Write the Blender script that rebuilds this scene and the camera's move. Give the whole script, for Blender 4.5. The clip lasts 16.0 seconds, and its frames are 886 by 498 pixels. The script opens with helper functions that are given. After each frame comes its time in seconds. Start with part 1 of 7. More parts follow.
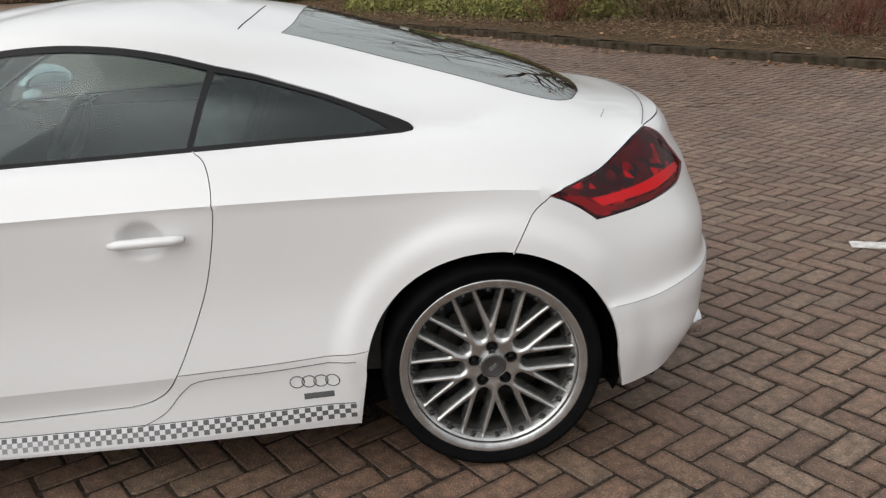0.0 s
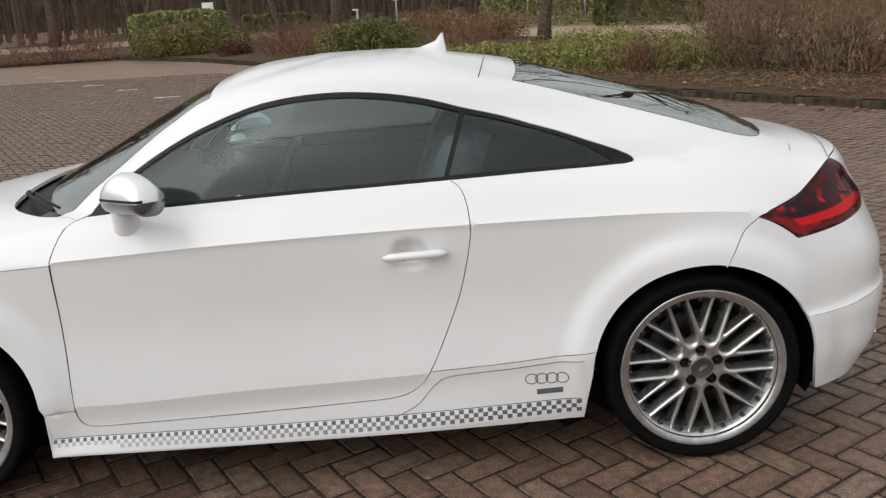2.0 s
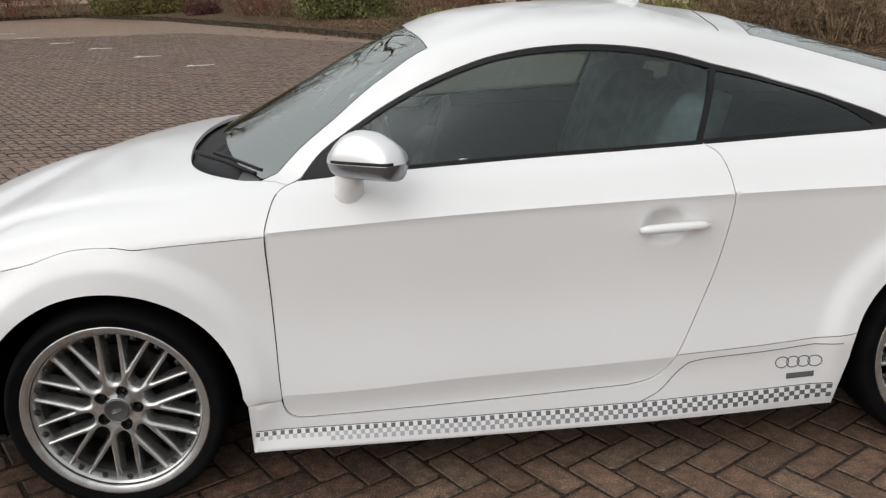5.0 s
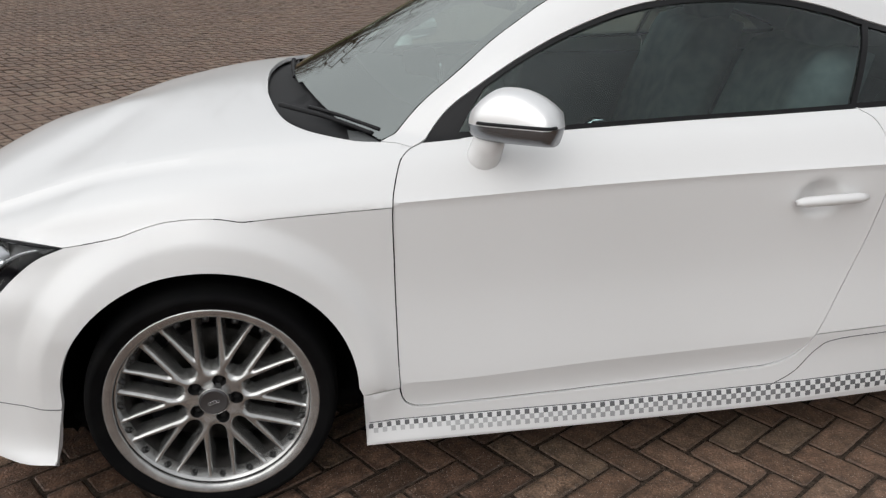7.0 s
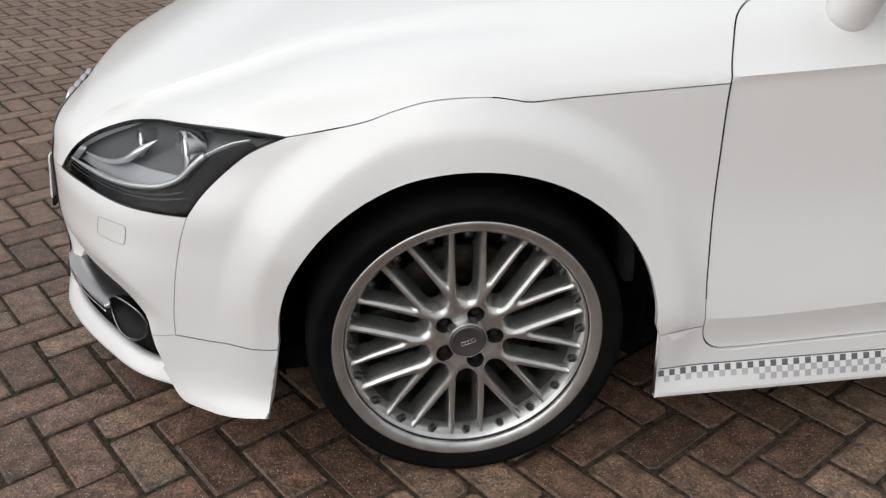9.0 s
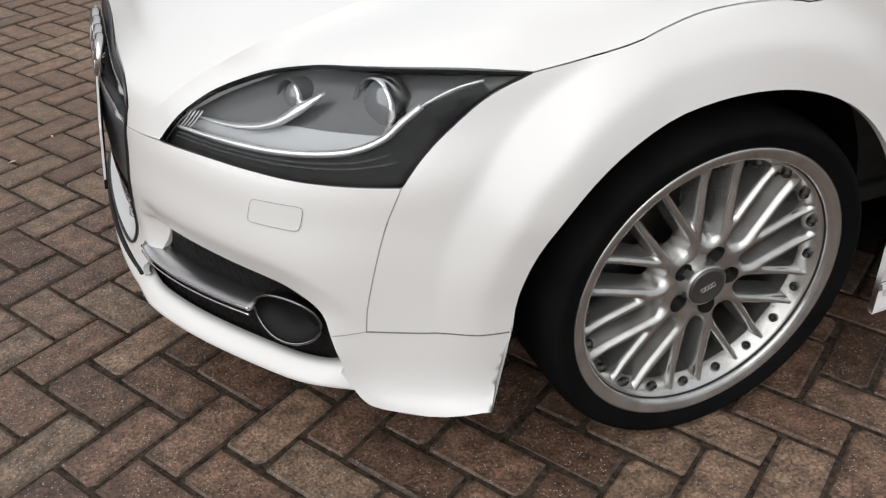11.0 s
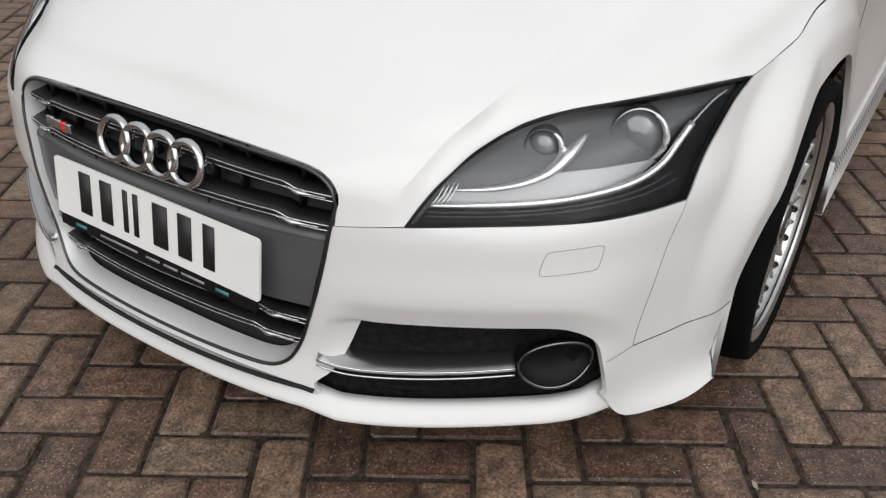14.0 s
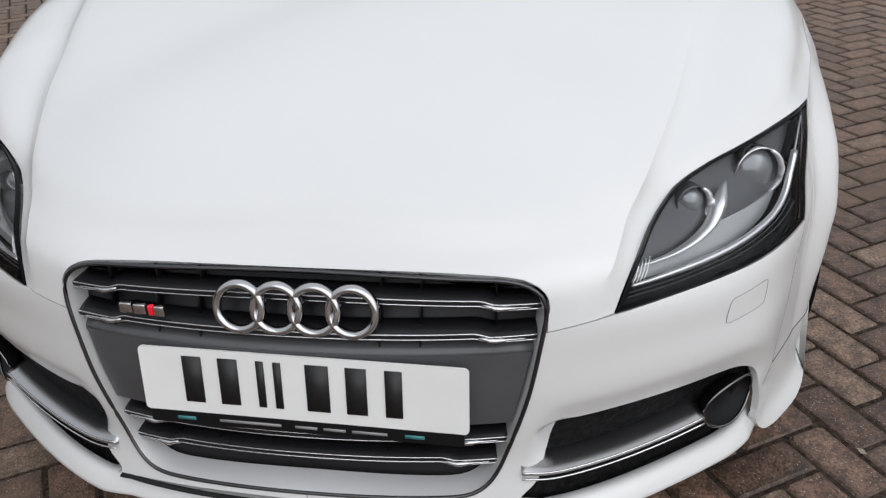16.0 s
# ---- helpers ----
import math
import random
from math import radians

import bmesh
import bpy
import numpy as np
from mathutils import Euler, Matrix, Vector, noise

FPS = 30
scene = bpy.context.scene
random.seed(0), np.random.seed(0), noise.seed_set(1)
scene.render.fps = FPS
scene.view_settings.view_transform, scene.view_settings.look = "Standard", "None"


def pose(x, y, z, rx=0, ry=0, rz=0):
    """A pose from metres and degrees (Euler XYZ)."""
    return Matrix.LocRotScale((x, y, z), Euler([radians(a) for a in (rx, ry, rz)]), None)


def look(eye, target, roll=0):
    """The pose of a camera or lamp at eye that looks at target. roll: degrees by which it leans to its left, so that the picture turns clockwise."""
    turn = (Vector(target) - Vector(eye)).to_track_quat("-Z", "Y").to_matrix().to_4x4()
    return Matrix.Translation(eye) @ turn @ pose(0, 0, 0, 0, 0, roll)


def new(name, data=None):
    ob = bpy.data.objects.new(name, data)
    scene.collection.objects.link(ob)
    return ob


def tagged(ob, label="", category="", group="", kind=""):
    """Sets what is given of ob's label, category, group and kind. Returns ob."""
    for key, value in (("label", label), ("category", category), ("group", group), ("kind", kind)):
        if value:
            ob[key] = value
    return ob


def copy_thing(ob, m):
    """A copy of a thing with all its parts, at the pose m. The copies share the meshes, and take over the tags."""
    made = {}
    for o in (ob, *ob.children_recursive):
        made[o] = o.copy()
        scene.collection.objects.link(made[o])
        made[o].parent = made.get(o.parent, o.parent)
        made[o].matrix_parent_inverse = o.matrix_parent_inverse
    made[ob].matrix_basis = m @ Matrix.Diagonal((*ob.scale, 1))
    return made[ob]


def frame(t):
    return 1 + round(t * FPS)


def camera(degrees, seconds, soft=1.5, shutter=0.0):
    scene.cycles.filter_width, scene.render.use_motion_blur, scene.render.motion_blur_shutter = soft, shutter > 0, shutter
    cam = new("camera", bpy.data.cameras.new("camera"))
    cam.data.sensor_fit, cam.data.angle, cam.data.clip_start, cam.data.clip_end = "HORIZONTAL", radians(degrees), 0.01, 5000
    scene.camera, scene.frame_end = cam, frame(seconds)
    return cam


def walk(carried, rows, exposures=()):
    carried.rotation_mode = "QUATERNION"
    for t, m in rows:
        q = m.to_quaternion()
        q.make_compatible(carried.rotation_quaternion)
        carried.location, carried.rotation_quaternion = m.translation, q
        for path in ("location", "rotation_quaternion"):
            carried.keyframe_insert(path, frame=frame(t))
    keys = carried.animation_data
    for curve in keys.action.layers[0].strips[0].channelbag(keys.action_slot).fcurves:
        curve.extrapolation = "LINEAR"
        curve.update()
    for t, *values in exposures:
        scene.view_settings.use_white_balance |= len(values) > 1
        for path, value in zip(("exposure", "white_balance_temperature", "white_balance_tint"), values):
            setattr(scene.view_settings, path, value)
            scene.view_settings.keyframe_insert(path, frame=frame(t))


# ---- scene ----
cam = camera(55.4, 16.0, soft=1.3)
PATH = [
    (0, (0.954, -3.025, 1.406), (1.087, -1.136, 0.762), -2.5),
    (0.5, (0.884, -3.198, 1.435), (1.002, -1.303, 0.806), -3.2),
    (1, (0.699, -3.341, 1.456), (0.799, -1.433, 0.866), -4.1),
    (1.5, (0.543, -3.419, 1.466), (0.602, -1.496, 0.921), -3.3),
    (2, (0.402, -3.385, 1.443), (0.418, -1.455, 0.918), -3.3),
    (2.5, (0.265, -3.366, 1.446), (0.317, -1.433, 0.934), -4.3),
    (3, (0.101, -3.374, 1.444), (0.27, -1.445, 0.946), -3.7),
    (3.5, (-0.043, -3.374, 1.452), (0.204, -1.455, 0.945), -2.9),
    (4, (-0.145, -3.34, 1.439), (0.067, -1.424, 0.906), -1.9),
    (4.5, (-0.298, -3.232, 1.432), (-0.159, -1.324, 0.847), -1.9),
    (4.7, (-0.367, -3.165, 1.415), (-0.24, -1.26, 0.822), -2.0),
    (6.8, (-0.934, -2.783, 1.432), (-0.611, -0.943, 0.719), -0.2),
    (7, (-0.985, -2.749, 1.419), (-0.672, -0.915, 0.684), 0.3),
    (7.5, (-1.131, -2.641, 1.374), (-0.882, -0.812, 0.605), 0.5),
    (8, (-1.217, -2.523, 1.33), (-1.05, -0.704, 0.515), -0.2),
    (8.2, (-1.27, -2.464, 1.295), (-1.112, -0.647, 0.475), -0.4),
    (10.3, (-1.799, -1.902, 1.137), (-1.308, -0.301, 0.043), -0.6),
    (10.5, (-1.875, -1.877, 1.146), (-1.344, -0.291, 0.049), -0.9),
    (11, (-2.055, -1.788, 1.131), (-1.456, -0.227, 0.033), -1.0),
    (11.5, (-2.236, -1.668, 1.142), (-1.544, -0.137, 0.056), -1.9),
    (12, (-2.398, -1.608, 1.174), (-1.548, -0.139, 0.116), -2.2),
    (12.5, (-2.605, -1.549, 1.182), (-1.552, -0.204, 0.144), -0.8),
    (13, (-2.713, -1.438, 1.138), (-1.52, -0.222, 0.091), 0.5),
    (13.5, (-2.816, -1.247, 1.147), (-1.488, -0.184, 0.095), 0.9),
    (14, (-2.918, -1.088, 1.171), (-1.476, -0.192, 0.115), 1.36),
    (14.5, (-3.070, -0.914, 1.219), (-1.519, -0.174, 0.195), 0.36),
    (15, (-3.130, -0.765, 1.222), (-1.521, -0.122, 0.228), -1.05),
    (15.5, (-3.100, -0.551, 1.215), (-1.425, -0.082, 0.237), -2.06),
    (16, (-3.089, -0.400, 1.234), (-1.371, -0.107, 0.259), -2.58),
]
walk(cam, [(t, look(eye, target, roll)) for t, eye, target, roll in PATH],
     exposures=[(0, .09, 6500), (4.7, .10, 6500), (7, -.03, 6450), (8.2, -.01, 6450), (10.5, .17, 6500), (11, .08, 6500), (11.5, .05, 6500), (12.5, -.24, 6500), (13.5, -.04, 6500), (14, -.04, 6500), (15.5, .02, 6500), (16, -.14, 6250)])

# ---- light: a bright, even overcast sky with a weak, wide sun ----
world = bpy.data.worlds.new("overcast_sky")
scene.world = world
world.use_nodes = True
wn = world.node_tree
wn.nodes.clear()
w_out = wn.nodes.new("ShaderNodeOutputWorld")
w_bg = wn.nodes.new("ShaderNodeBackground")
w_sky = wn.nodes.new("ShaderNodeTexSky")
w_sky.sky_type = "NISHITA"
w_sky.sun_disc = False
w_sky.sun_elevation = radians(38)
w_sky.sun_rotation = radians(200)
w_sky.air_density, w_sky.dust_density, w_sky.ozone_density = 1.0, 6.0, 1.0
w_hs = wn.nodes.new("ShaderNodeHueSaturation")
w_hs.inputs["Saturation"].default_value = 0.12
wn.links.new(w_sky.outputs[0], w_hs.inputs["Color"])
w_mix = wn.nodes.new("ShaderNodeMix")
w_mix.data_type = "RGBA"
w_mix.inputs["Factor"].default_value = 0.75
w_mix.inputs["B"].default_value = (8.0, 8.15, 8.3, 1)
wn.links.new(w_hs.outputs[0], w_mix.inputs["A"])
# an overcast sky is brightest overhead
w_co, w_xyz, w_up, w_fall = [wn.nodes.new(n) for n in ("ShaderNodeTexCoord", "ShaderNodeSeparateXYZ", "ShaderNodeMapRange", "ShaderNodeVectorMath")]
wn.links.new(w_co.outputs["Generated"], w_xyz.inputs["Vector"])
wn.links.new(w_xyz.outputs["Z"], w_up.inputs["Value"])
w_up.inputs["To Min"].default_value, w_up.inputs["To Max"].default_value = 0.69, 1.19
w_fall.operation = "SCALE"
wn.links.new(w_mix.outputs["Result"], w_fall.inputs[0])
wn.links.new(w_up.outputs["Result"], w_fall.inputs["Scale"])
wn.links.new(w_fall.outputs["Vector"], w_bg.inputs["Color"])
w_bg.inputs["Strength"].default_value = 0.11
wn.links.new(w_bg.outputs[0], w_out.inputs["Surface"])
sun = new("sun", bpy.data.lights.new("sun", "SUN"))
sun.data.energy, sun.data.angle, sun.data.color = 1.5, radians(80), (1.0, 0.98, 0.95)
sun.matrix_world = look((-6.0, -2.4, 4.2), (0, 0, 0))

# ---- materials ----
def mat(name, color, rough=0.5, metal=0.0, **more):
    m = bpy.data.materials.new(name)
    m.use_nodes = True
    b = m.node_tree.nodes["Principled BSDF"]
    b.inputs["Base Color"].default_value = (*color, 1)
    b.inputs["Roughness"].default_value = rough
    b.inputs["Metallic"].default_value = metal
    for key, value in more.items():
        b.inputs[key.replace("_", " ")].default_value = value
    return m


def vary(m, dark, light, scale=20.0, detail=6.0, bump=0.0, bump_scale=200.0, rough=None, spread=0.0):
    """Gives a material mottled colour between dark and light, fine relief, uneven gloss and a shade of its own to each object."""
    nt = m.node_tree
    b = nt.nodes["Principled BSDF"]
    co = nt.nodes.new("ShaderNodeTexCoord")
    n1 = nt.nodes.new("ShaderNodeTexNoise")
    n1.inputs["Scale"].default_value, n1.inputs["Detail"].default_value = scale, detail
    nt.links.new(co.outputs["Object"], n1.inputs["Vector"])
    ramp = nt.nodes.new("ShaderNodeValToRGB")
    ramp.color_ramp.elements[0].position, ramp.color_ramp.elements[1].position = 0.32, 0.68
    ramp.color_ramp.elements[0].color, ramp.color_ramp.elements[1].color = (*dark, 1), (*light, 1)
    nt.links.new(n1.outputs["Fac"], ramp.inputs["Fac"])
    out = ramp.outputs["Color"]
    if spread:
        info = nt.nodes.new("ShaderNodeObjectInfo")
        hsv = nt.nodes.new("ShaderNodeHueSaturation")
        mr = nt.nodes.new("ShaderNodeMapRange")
        mr.inputs["To Min"].default_value, mr.inputs["To Max"].default_value = 1 - spread, 1 + spread
        nt.links.new(info.outputs["Random"], mr.inputs["Value"])
        nt.links.new(mr.outputs["Result"], hsv.inputs["Value"])
        nt.links.new(out, hsv.inputs["Color"])
        out = hsv.outputs["Color"]
    nt.links.new(out, b.inputs["Base Color"])
    if rough:
        mr2 = nt.nodes.new("ShaderNodeMapRange")
        mr2.inputs["To Min"].default_value, mr2.inputs["To Max"].default_value = rough
        nt.links.new(n1.outputs["Fac"], mr2.inputs["Value"])
        nt.links.new(mr2.outputs["Result"], b.inputs["Roughness"])
    if bump:
        n2 = nt.nodes.new("ShaderNodeTexNoise")
        n2.inputs["Scale"].default_value, n2.inputs["Detail"].default_value = bump_scale, 4.0
        nt.links.new(co.outputs["Object"], n2.inputs["Vector"])
        bp = nt.nodes.new("ShaderNodeBump")
        bp.inputs["Strength"].default_value, bp.inputs["Distance"].default_value = 1.0, bump
        nt.links.new(n2.outputs["Fac"], bp.inputs["Height"])
        nt.links.new(bp.outputs["Normal"], b.inputs["Normal"])
    return m


def glass(name, tint, gloss=1.0, ior=1.5, dust=0.0, both=False):
    """Thin glass: what lies behind shows tinted, and the surface mirrors by Fresnel."""
    m = bpy.data.materials.new(name)
    m.use_nodes = True
    nt = m.node_tree
    nt.nodes.clear()
    out = nt.nodes.new("ShaderNodeOutputMaterial")
    mix = nt.nodes.new("ShaderNodeMixShader")
    tr = nt.nodes.new("ShaderNodeBsdfTransparent")
    gl = nt.nodes.new("ShaderNodeBsdfGlossy")
    fr = nt.nodes.new("ShaderNodeFresnel")
    tr.inputs["Color"].default_value = (*tint, 1)
    gl.inputs["Color"].default_value = (*gloss, 1) if isinstance(gloss, tuple) else (gloss, gloss, gloss, 1)
    gl.inputs["Roughness"].default_value = 0.01
    fr.inputs["IOR"].default_value = ior
    nt.links.new(fr.outputs["Fac"], mix.inputs["Fac"])
    if both:
        # both faces of the pane mirror: 2R / (1 + R)
        dbl, one, div = [nt.nodes.new("ShaderNodeMath") for _ in range(3)]
        dbl.operation, one.operation, div.operation = "MULTIPLY", "ADD", "DIVIDE"
        dbl.inputs[1].default_value, one.inputs[1].default_value = 2.0, 1.0
        nt.links.new(fr.outputs["Fac"], dbl.inputs[0])
        nt.links.new(fr.outputs["Fac"], one.inputs[0])
        nt.links.new(dbl.outputs[0], div.inputs[0])
        nt.links.new(one.outputs[0], div.inputs[1])
        nt.links.new(div.outputs[0], mix.inputs["Fac"])
    nt.links.new(tr.outputs[0], mix.inputs[1])
    nt.links.new(gl.outputs[0], mix.inputs[2])
    if dust:
        df, film = nt.nodes.new("ShaderNodeBsdfDiffuse"), nt.nodes.new("ShaderNodeMixShader")
        df.inputs["Color"].default_value = (.52, .60, .57, 1)
        film.inputs["Fac"].default_value = dust
        nt.links.new(mix.outputs[0], film.inputs[1])
        nt.links.new(df.outputs[0], film.inputs[2])
        mix = film
    nt.links.new(mix.outputs[0], out.inputs["Surface"])
    return m


def cut_lens(name, dark, mid_, light, scale):
    """Moulded lamp reflectors: small flat facets, some bright and most dark."""
    m = mat(name, dark, 0.12)
    nt = m.node_tree
    co, vo, sep, ramp = [nt.nodes.new(n) for n in ("ShaderNodeTexCoord", "ShaderNodeTexVoronoi", "ShaderNodeSeparateColor", "ShaderNodeValToRGB")]
    vo.inputs["Scale"].default_value = scale
    nt.links.new(co.outputs["Object"], vo.inputs["Vector"])
    nt.links.new(vo.outputs["Color"], sep.inputs["Color"])
    nt.links.new(sep.outputs["Red"], ramp.inputs["Fac"])
    ramp.color_ramp.elements[0].color, ramp.color_ramp.elements[1].color = (*dark, 1), (*light, 1)
    for at, colour in ((.45, dark), (.62, mid_), (.80, mid_)):
        ramp.color_ramp.elements.new(at).color = (*colour, 1)
    nt.links.new(ramp.outputs["Color"], m.node_tree.nodes["Principled BSDF"].inputs["Base Color"])
    return m


M_PAINT = vary(mat("white_paint", (0.74, 0.74, 0.74), 0.35, 0.0, Coat_Weight=0.6, Coat_Roughness=0.03), (0.722, 0.722, 0.720), (0.752, 0.752, 0.752), 1.5, 3.0, rough=(0.3, 0.4))
M_BLACK = mat("black_plastic", (0.006, 0.006, 0.007), 0.5, 0.0, Specular_IOR_Level=0.22)
M_LINER = vary(mat("arch_liner", (0.004, 0.004, 0.004), 0.95, 0.0, Specular_IOR_Level=0.1), (0.003, 0.003, 0.003), (0.006, 0.006, 0.006), 30.0)
M_RUBBER = mat("window_rubber", (0.007, 0.007, 0.008), 0.45, 0.0, Specular_IOR_Level=0.25)
M_TYRE = vary(mat("tyre_rubber", (0.004, 0.004, 0.005), 0.8, 0.0, Specular_IOR_Level=0.06), (0.003, 0.003, 0.0035), (0.006, 0.006, 0.006), 12.0, rough=(0.65, 0.9))
M_ALLOY = vary(mat("silver_alloy", (0.50, 0.495, 0.485), 0.32, 0.88), (0.43, 0.43, 0.425), (0.56, 0.56, 0.55), 25.0, rough=(0.18, 0.30))
M_CHROME = mat("chrome", (0.72, 0.72, 0.73), 0.10, 1.0)
M_RING = mat("badge_chrome", (0.56, 0.56, 0.57), 0.14, 1.0)
M_SATIN = mat("satin_aluminium", (0.62, 0.62, 0.63), 0.22, 1.0)
M_GRILLE = mat("grille_grey", (0.014, 0.014, 0.016), 0.4, 0.0, Specular_IOR_Level=0.3)
M_FRAME = mat("grille_frame_metal", (0.10, 0.10, 0.105), 0.3, 1.0)
M_LAMPBLACK = mat("lamp_gloss_black", (0.004, 0.004, 0.005), 0.12, 0.0, Specular_IOR_Level=0.12)
M_PLINTH = vary(mat("plinth_grey", (0.085, 0.086, 0.091), 0.3), (0.074, 0.075, 0.080), (0.096, 0.097, 0.102), 6.0, rough=(.26, .36))
# barrel and disc: dust and wear, plus shade behind the spokes painted in
M_DUSTY_SHADE = vary(mat("dusty_shaded_alloy", (0.03, 0.028, 0.026), 0.6, 0.3), (0.018, 0.017, 0.016), (0.045, 0.042, 0.039), 30.0)
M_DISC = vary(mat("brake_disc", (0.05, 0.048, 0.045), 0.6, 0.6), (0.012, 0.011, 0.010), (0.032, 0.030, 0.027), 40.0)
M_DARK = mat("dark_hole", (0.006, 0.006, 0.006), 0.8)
M_DISH = mat("fog_blank_black", (0.006, 0.006, 0.007), 0.55, 0.0, Specular_IOR_Level=0.2)
M_CAP = mat("hub_cap_grey", (0.13, 0.13, 0.135), 0.32, 0.8)
M_LUG = mat("lug_hole_dark", (0.03, 0.03, 0.03), 0.45, 0.6)
M_SEAM = mat("fine_seam_grey", (0.30, 0.30, 0.30), 0.6)
M_GLASS = glass("side_glass", (0.58, 0.71, 0.70), (.92, 1.0, 1.0), 1.58)
M_QUARTER = glass("quarter_glass", (0.30, 0.37, 0.37), (.92, 1.0, 1.0), 1.55)
M_SCREEN = glass("screen_glass", (0.64, 0.76, 0.70), (.94, 1.0, .97), 2.8, both=True)
M_REAR = glass("rear_glass", (0.22, 0.26, 0.25), (.95, 1.0, .98), 3.0, both=True)
M_LENS = glass("clear_lens", (0.96, 0.97, 0.98), 0.65, 1.28)
M_RED = mat("red_lens", (0.95, 0.012, 0.03), 0.08, 0.0, Coat_Weight=1.0)
M_REDMID = mat("mid_red_lens", (0.30, 0.004, 0.010), 0.1)
M_REDDARK = cut_lens("dark_red_lens", (0.006, 0.001, 0.002), (0.075, 0.002, 0.005), (0.75, 0.008, 0.03), 42.0)
M_AMBER = mat("dim_amber_lens", (0.16, 0.022, 0.010), 0.15)
M_REDGLASS = glass("red_cover", (1.0, 0.46, 0.50), 0.5)
M_LAMPGREY = mat("lamp_grey", (0.10, 0.102, 0.106), 0.3, 0.3)
M_LAMPLIGHT = mat("lamp_light_grey", (0.42, 0.43, 0.44), 0.3, 0.3)
M_BOLT = mat("dull_bolt_steel", (0.055, 0.055, 0.055), 0.4, 0.9)
M_STRIP = mat("lamp_strip_silver", (0.95, 0.95, 0.96), 0.3, 0.8)
M_PLATE = vary(mat("plate_white", (0.86, 0.86, 0.85), 0.3), (0.84, 0.84, 0.83), (0.88, 0.88, 0.87), 8.0)
M_INK = mat("black_ink", (0.015, 0.015, 0.016), 0.5)
M_DECAL = mat("grey_decal", (0.11, 0.11, 0.115), 0.45)
M_DECAL_PALING = mat("paling_decal", (0.46, 0.46, 0.465), 0.4)
# the decal grows paler towards the front of the car
_nt = M_DECAL_PALING.node_tree
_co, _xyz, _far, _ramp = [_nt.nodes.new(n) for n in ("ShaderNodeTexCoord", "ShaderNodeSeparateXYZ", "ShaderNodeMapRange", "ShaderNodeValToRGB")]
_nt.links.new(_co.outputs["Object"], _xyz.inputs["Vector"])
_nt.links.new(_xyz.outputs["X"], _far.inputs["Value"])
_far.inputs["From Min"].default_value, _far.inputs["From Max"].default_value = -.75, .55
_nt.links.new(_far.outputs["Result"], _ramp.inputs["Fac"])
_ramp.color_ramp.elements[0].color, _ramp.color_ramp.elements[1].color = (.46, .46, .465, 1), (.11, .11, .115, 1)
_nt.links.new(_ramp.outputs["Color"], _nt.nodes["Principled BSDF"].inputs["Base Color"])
M_CABIN = vary(mat("cabin_plastic", (0.085, 0.092, 0.094), 0.6), (0.070, 0.076, 0.078), (0.100, 0.107, 0.109), 30.0)
M_SEAT = vary(mat("seat_leather", (0.36, 0.37, 0.37), 0.5), (0.30, 0.31, 0.31), (0.42, 0.43, 0.43), 20.0)

# ---- helpers for meshes ----
def mesh_of(name, bm, material, smooth=True):
    me = bpy.data.meshes.new(name)
    bm.to_mesh(me)
    bm.free()
    for m in (material if isinstance(material, (list, tuple)) else [material]):
        me.materials.append(m)
    if smooth:
        me.shade_smooth()
    return me


def part(name, bm, material, parent=None, label="", smooth=True):
    ob = new(name, mesh_of(name, bm, material, smooth))
    if parent is not None:
        ob.parent = parent
    if label:
        tagged(ob, label)
    return ob


# ---- the car's shape: feature lines that run round it, from the middle of the nose to the middle of the tail ----
# every point is (x to the rear, half width, height); the car stands along x with its nose at -x
WIDE = 1.007


def spline(pts, n):
    """Catmull-Rom through pts (rows), n samples; the ends are mirrored in the plane of symmetry."""
    p = np.array(pts, float) * (1, WIDE, 1)
    flip = np.array([1, -1, 1.0])
    p = np.vstack([p[1] * flip, p, p[-2] * flip])
    u = np.linspace(0, len(p) - 3, n)
    i = np.minimum(u.astype(int), len(p) - 4)
    f = (u - i)[:, None]
    a, b, c, d = p[i], p[i + 1], p[i + 2], p[i + 3]
    return 0.5 * (2 * b + (c - a) * f + (2 * a - 5 * b + 4 * c - d) * f ** 2 + (3 * b - a - 3 * c + d) * f ** 3)


def loft(lines, creases, nu, nv):
    """A grid of points over the lines; lines named in creases get a tight radius. The last line is the spine."""
    rows = [spline(l, nu) for l in lines]
    full, flip, straight = [], np.array([1, -1, 1.0]), {}
    for k, r in enumerate(rows):
        if k in creases and 0 < k < len(rows) - 1:
            sharp = np.interp(np.linspace(0, 1, nu), (0.0, 0.24, 0.36, 0.74, 0.86, 1.0), (0.45, 0.45, 0.05, 0.05, 0.4, 0.4))[:, None]
            straight[len(full)] = straight[len(full) + 1] = np.clip((0.4 - sharp) / 0.3, 0, 1)
            full += [r + (rows[k - 1] - r) * sharp, r, r + (rows[k + 1] - r) * sharp]
        else:
            full.append(r)
    g = np.array([full[0] * 2 - full[1], *full, full[-2] * flip])
    v = np.linspace(0, len(full) - 1, (len(full) - 1) * nv + 1)
    i = np.minimum(v.astype(int), len(full) - 2)
    f = (v - i)[:, None, None]
    a, b, c, d = g[i], g[i + 1], g[i + 2], g[i + 3]
    w = np.array([straight.get(k, np.zeros((nu, 1))) for k in i])
    return w * (b + (c - b) * f) + (1 - w) * 0.5 * (2 * b + (c - a) * f + (2 * a - 5 * b + 4 * c - d) * f ** 2 + (3 * b - a - 3 * c + d) * f ** 3)


HUB_F, HUB_R = (-1.236, 0.315), (1.234, 0.318)
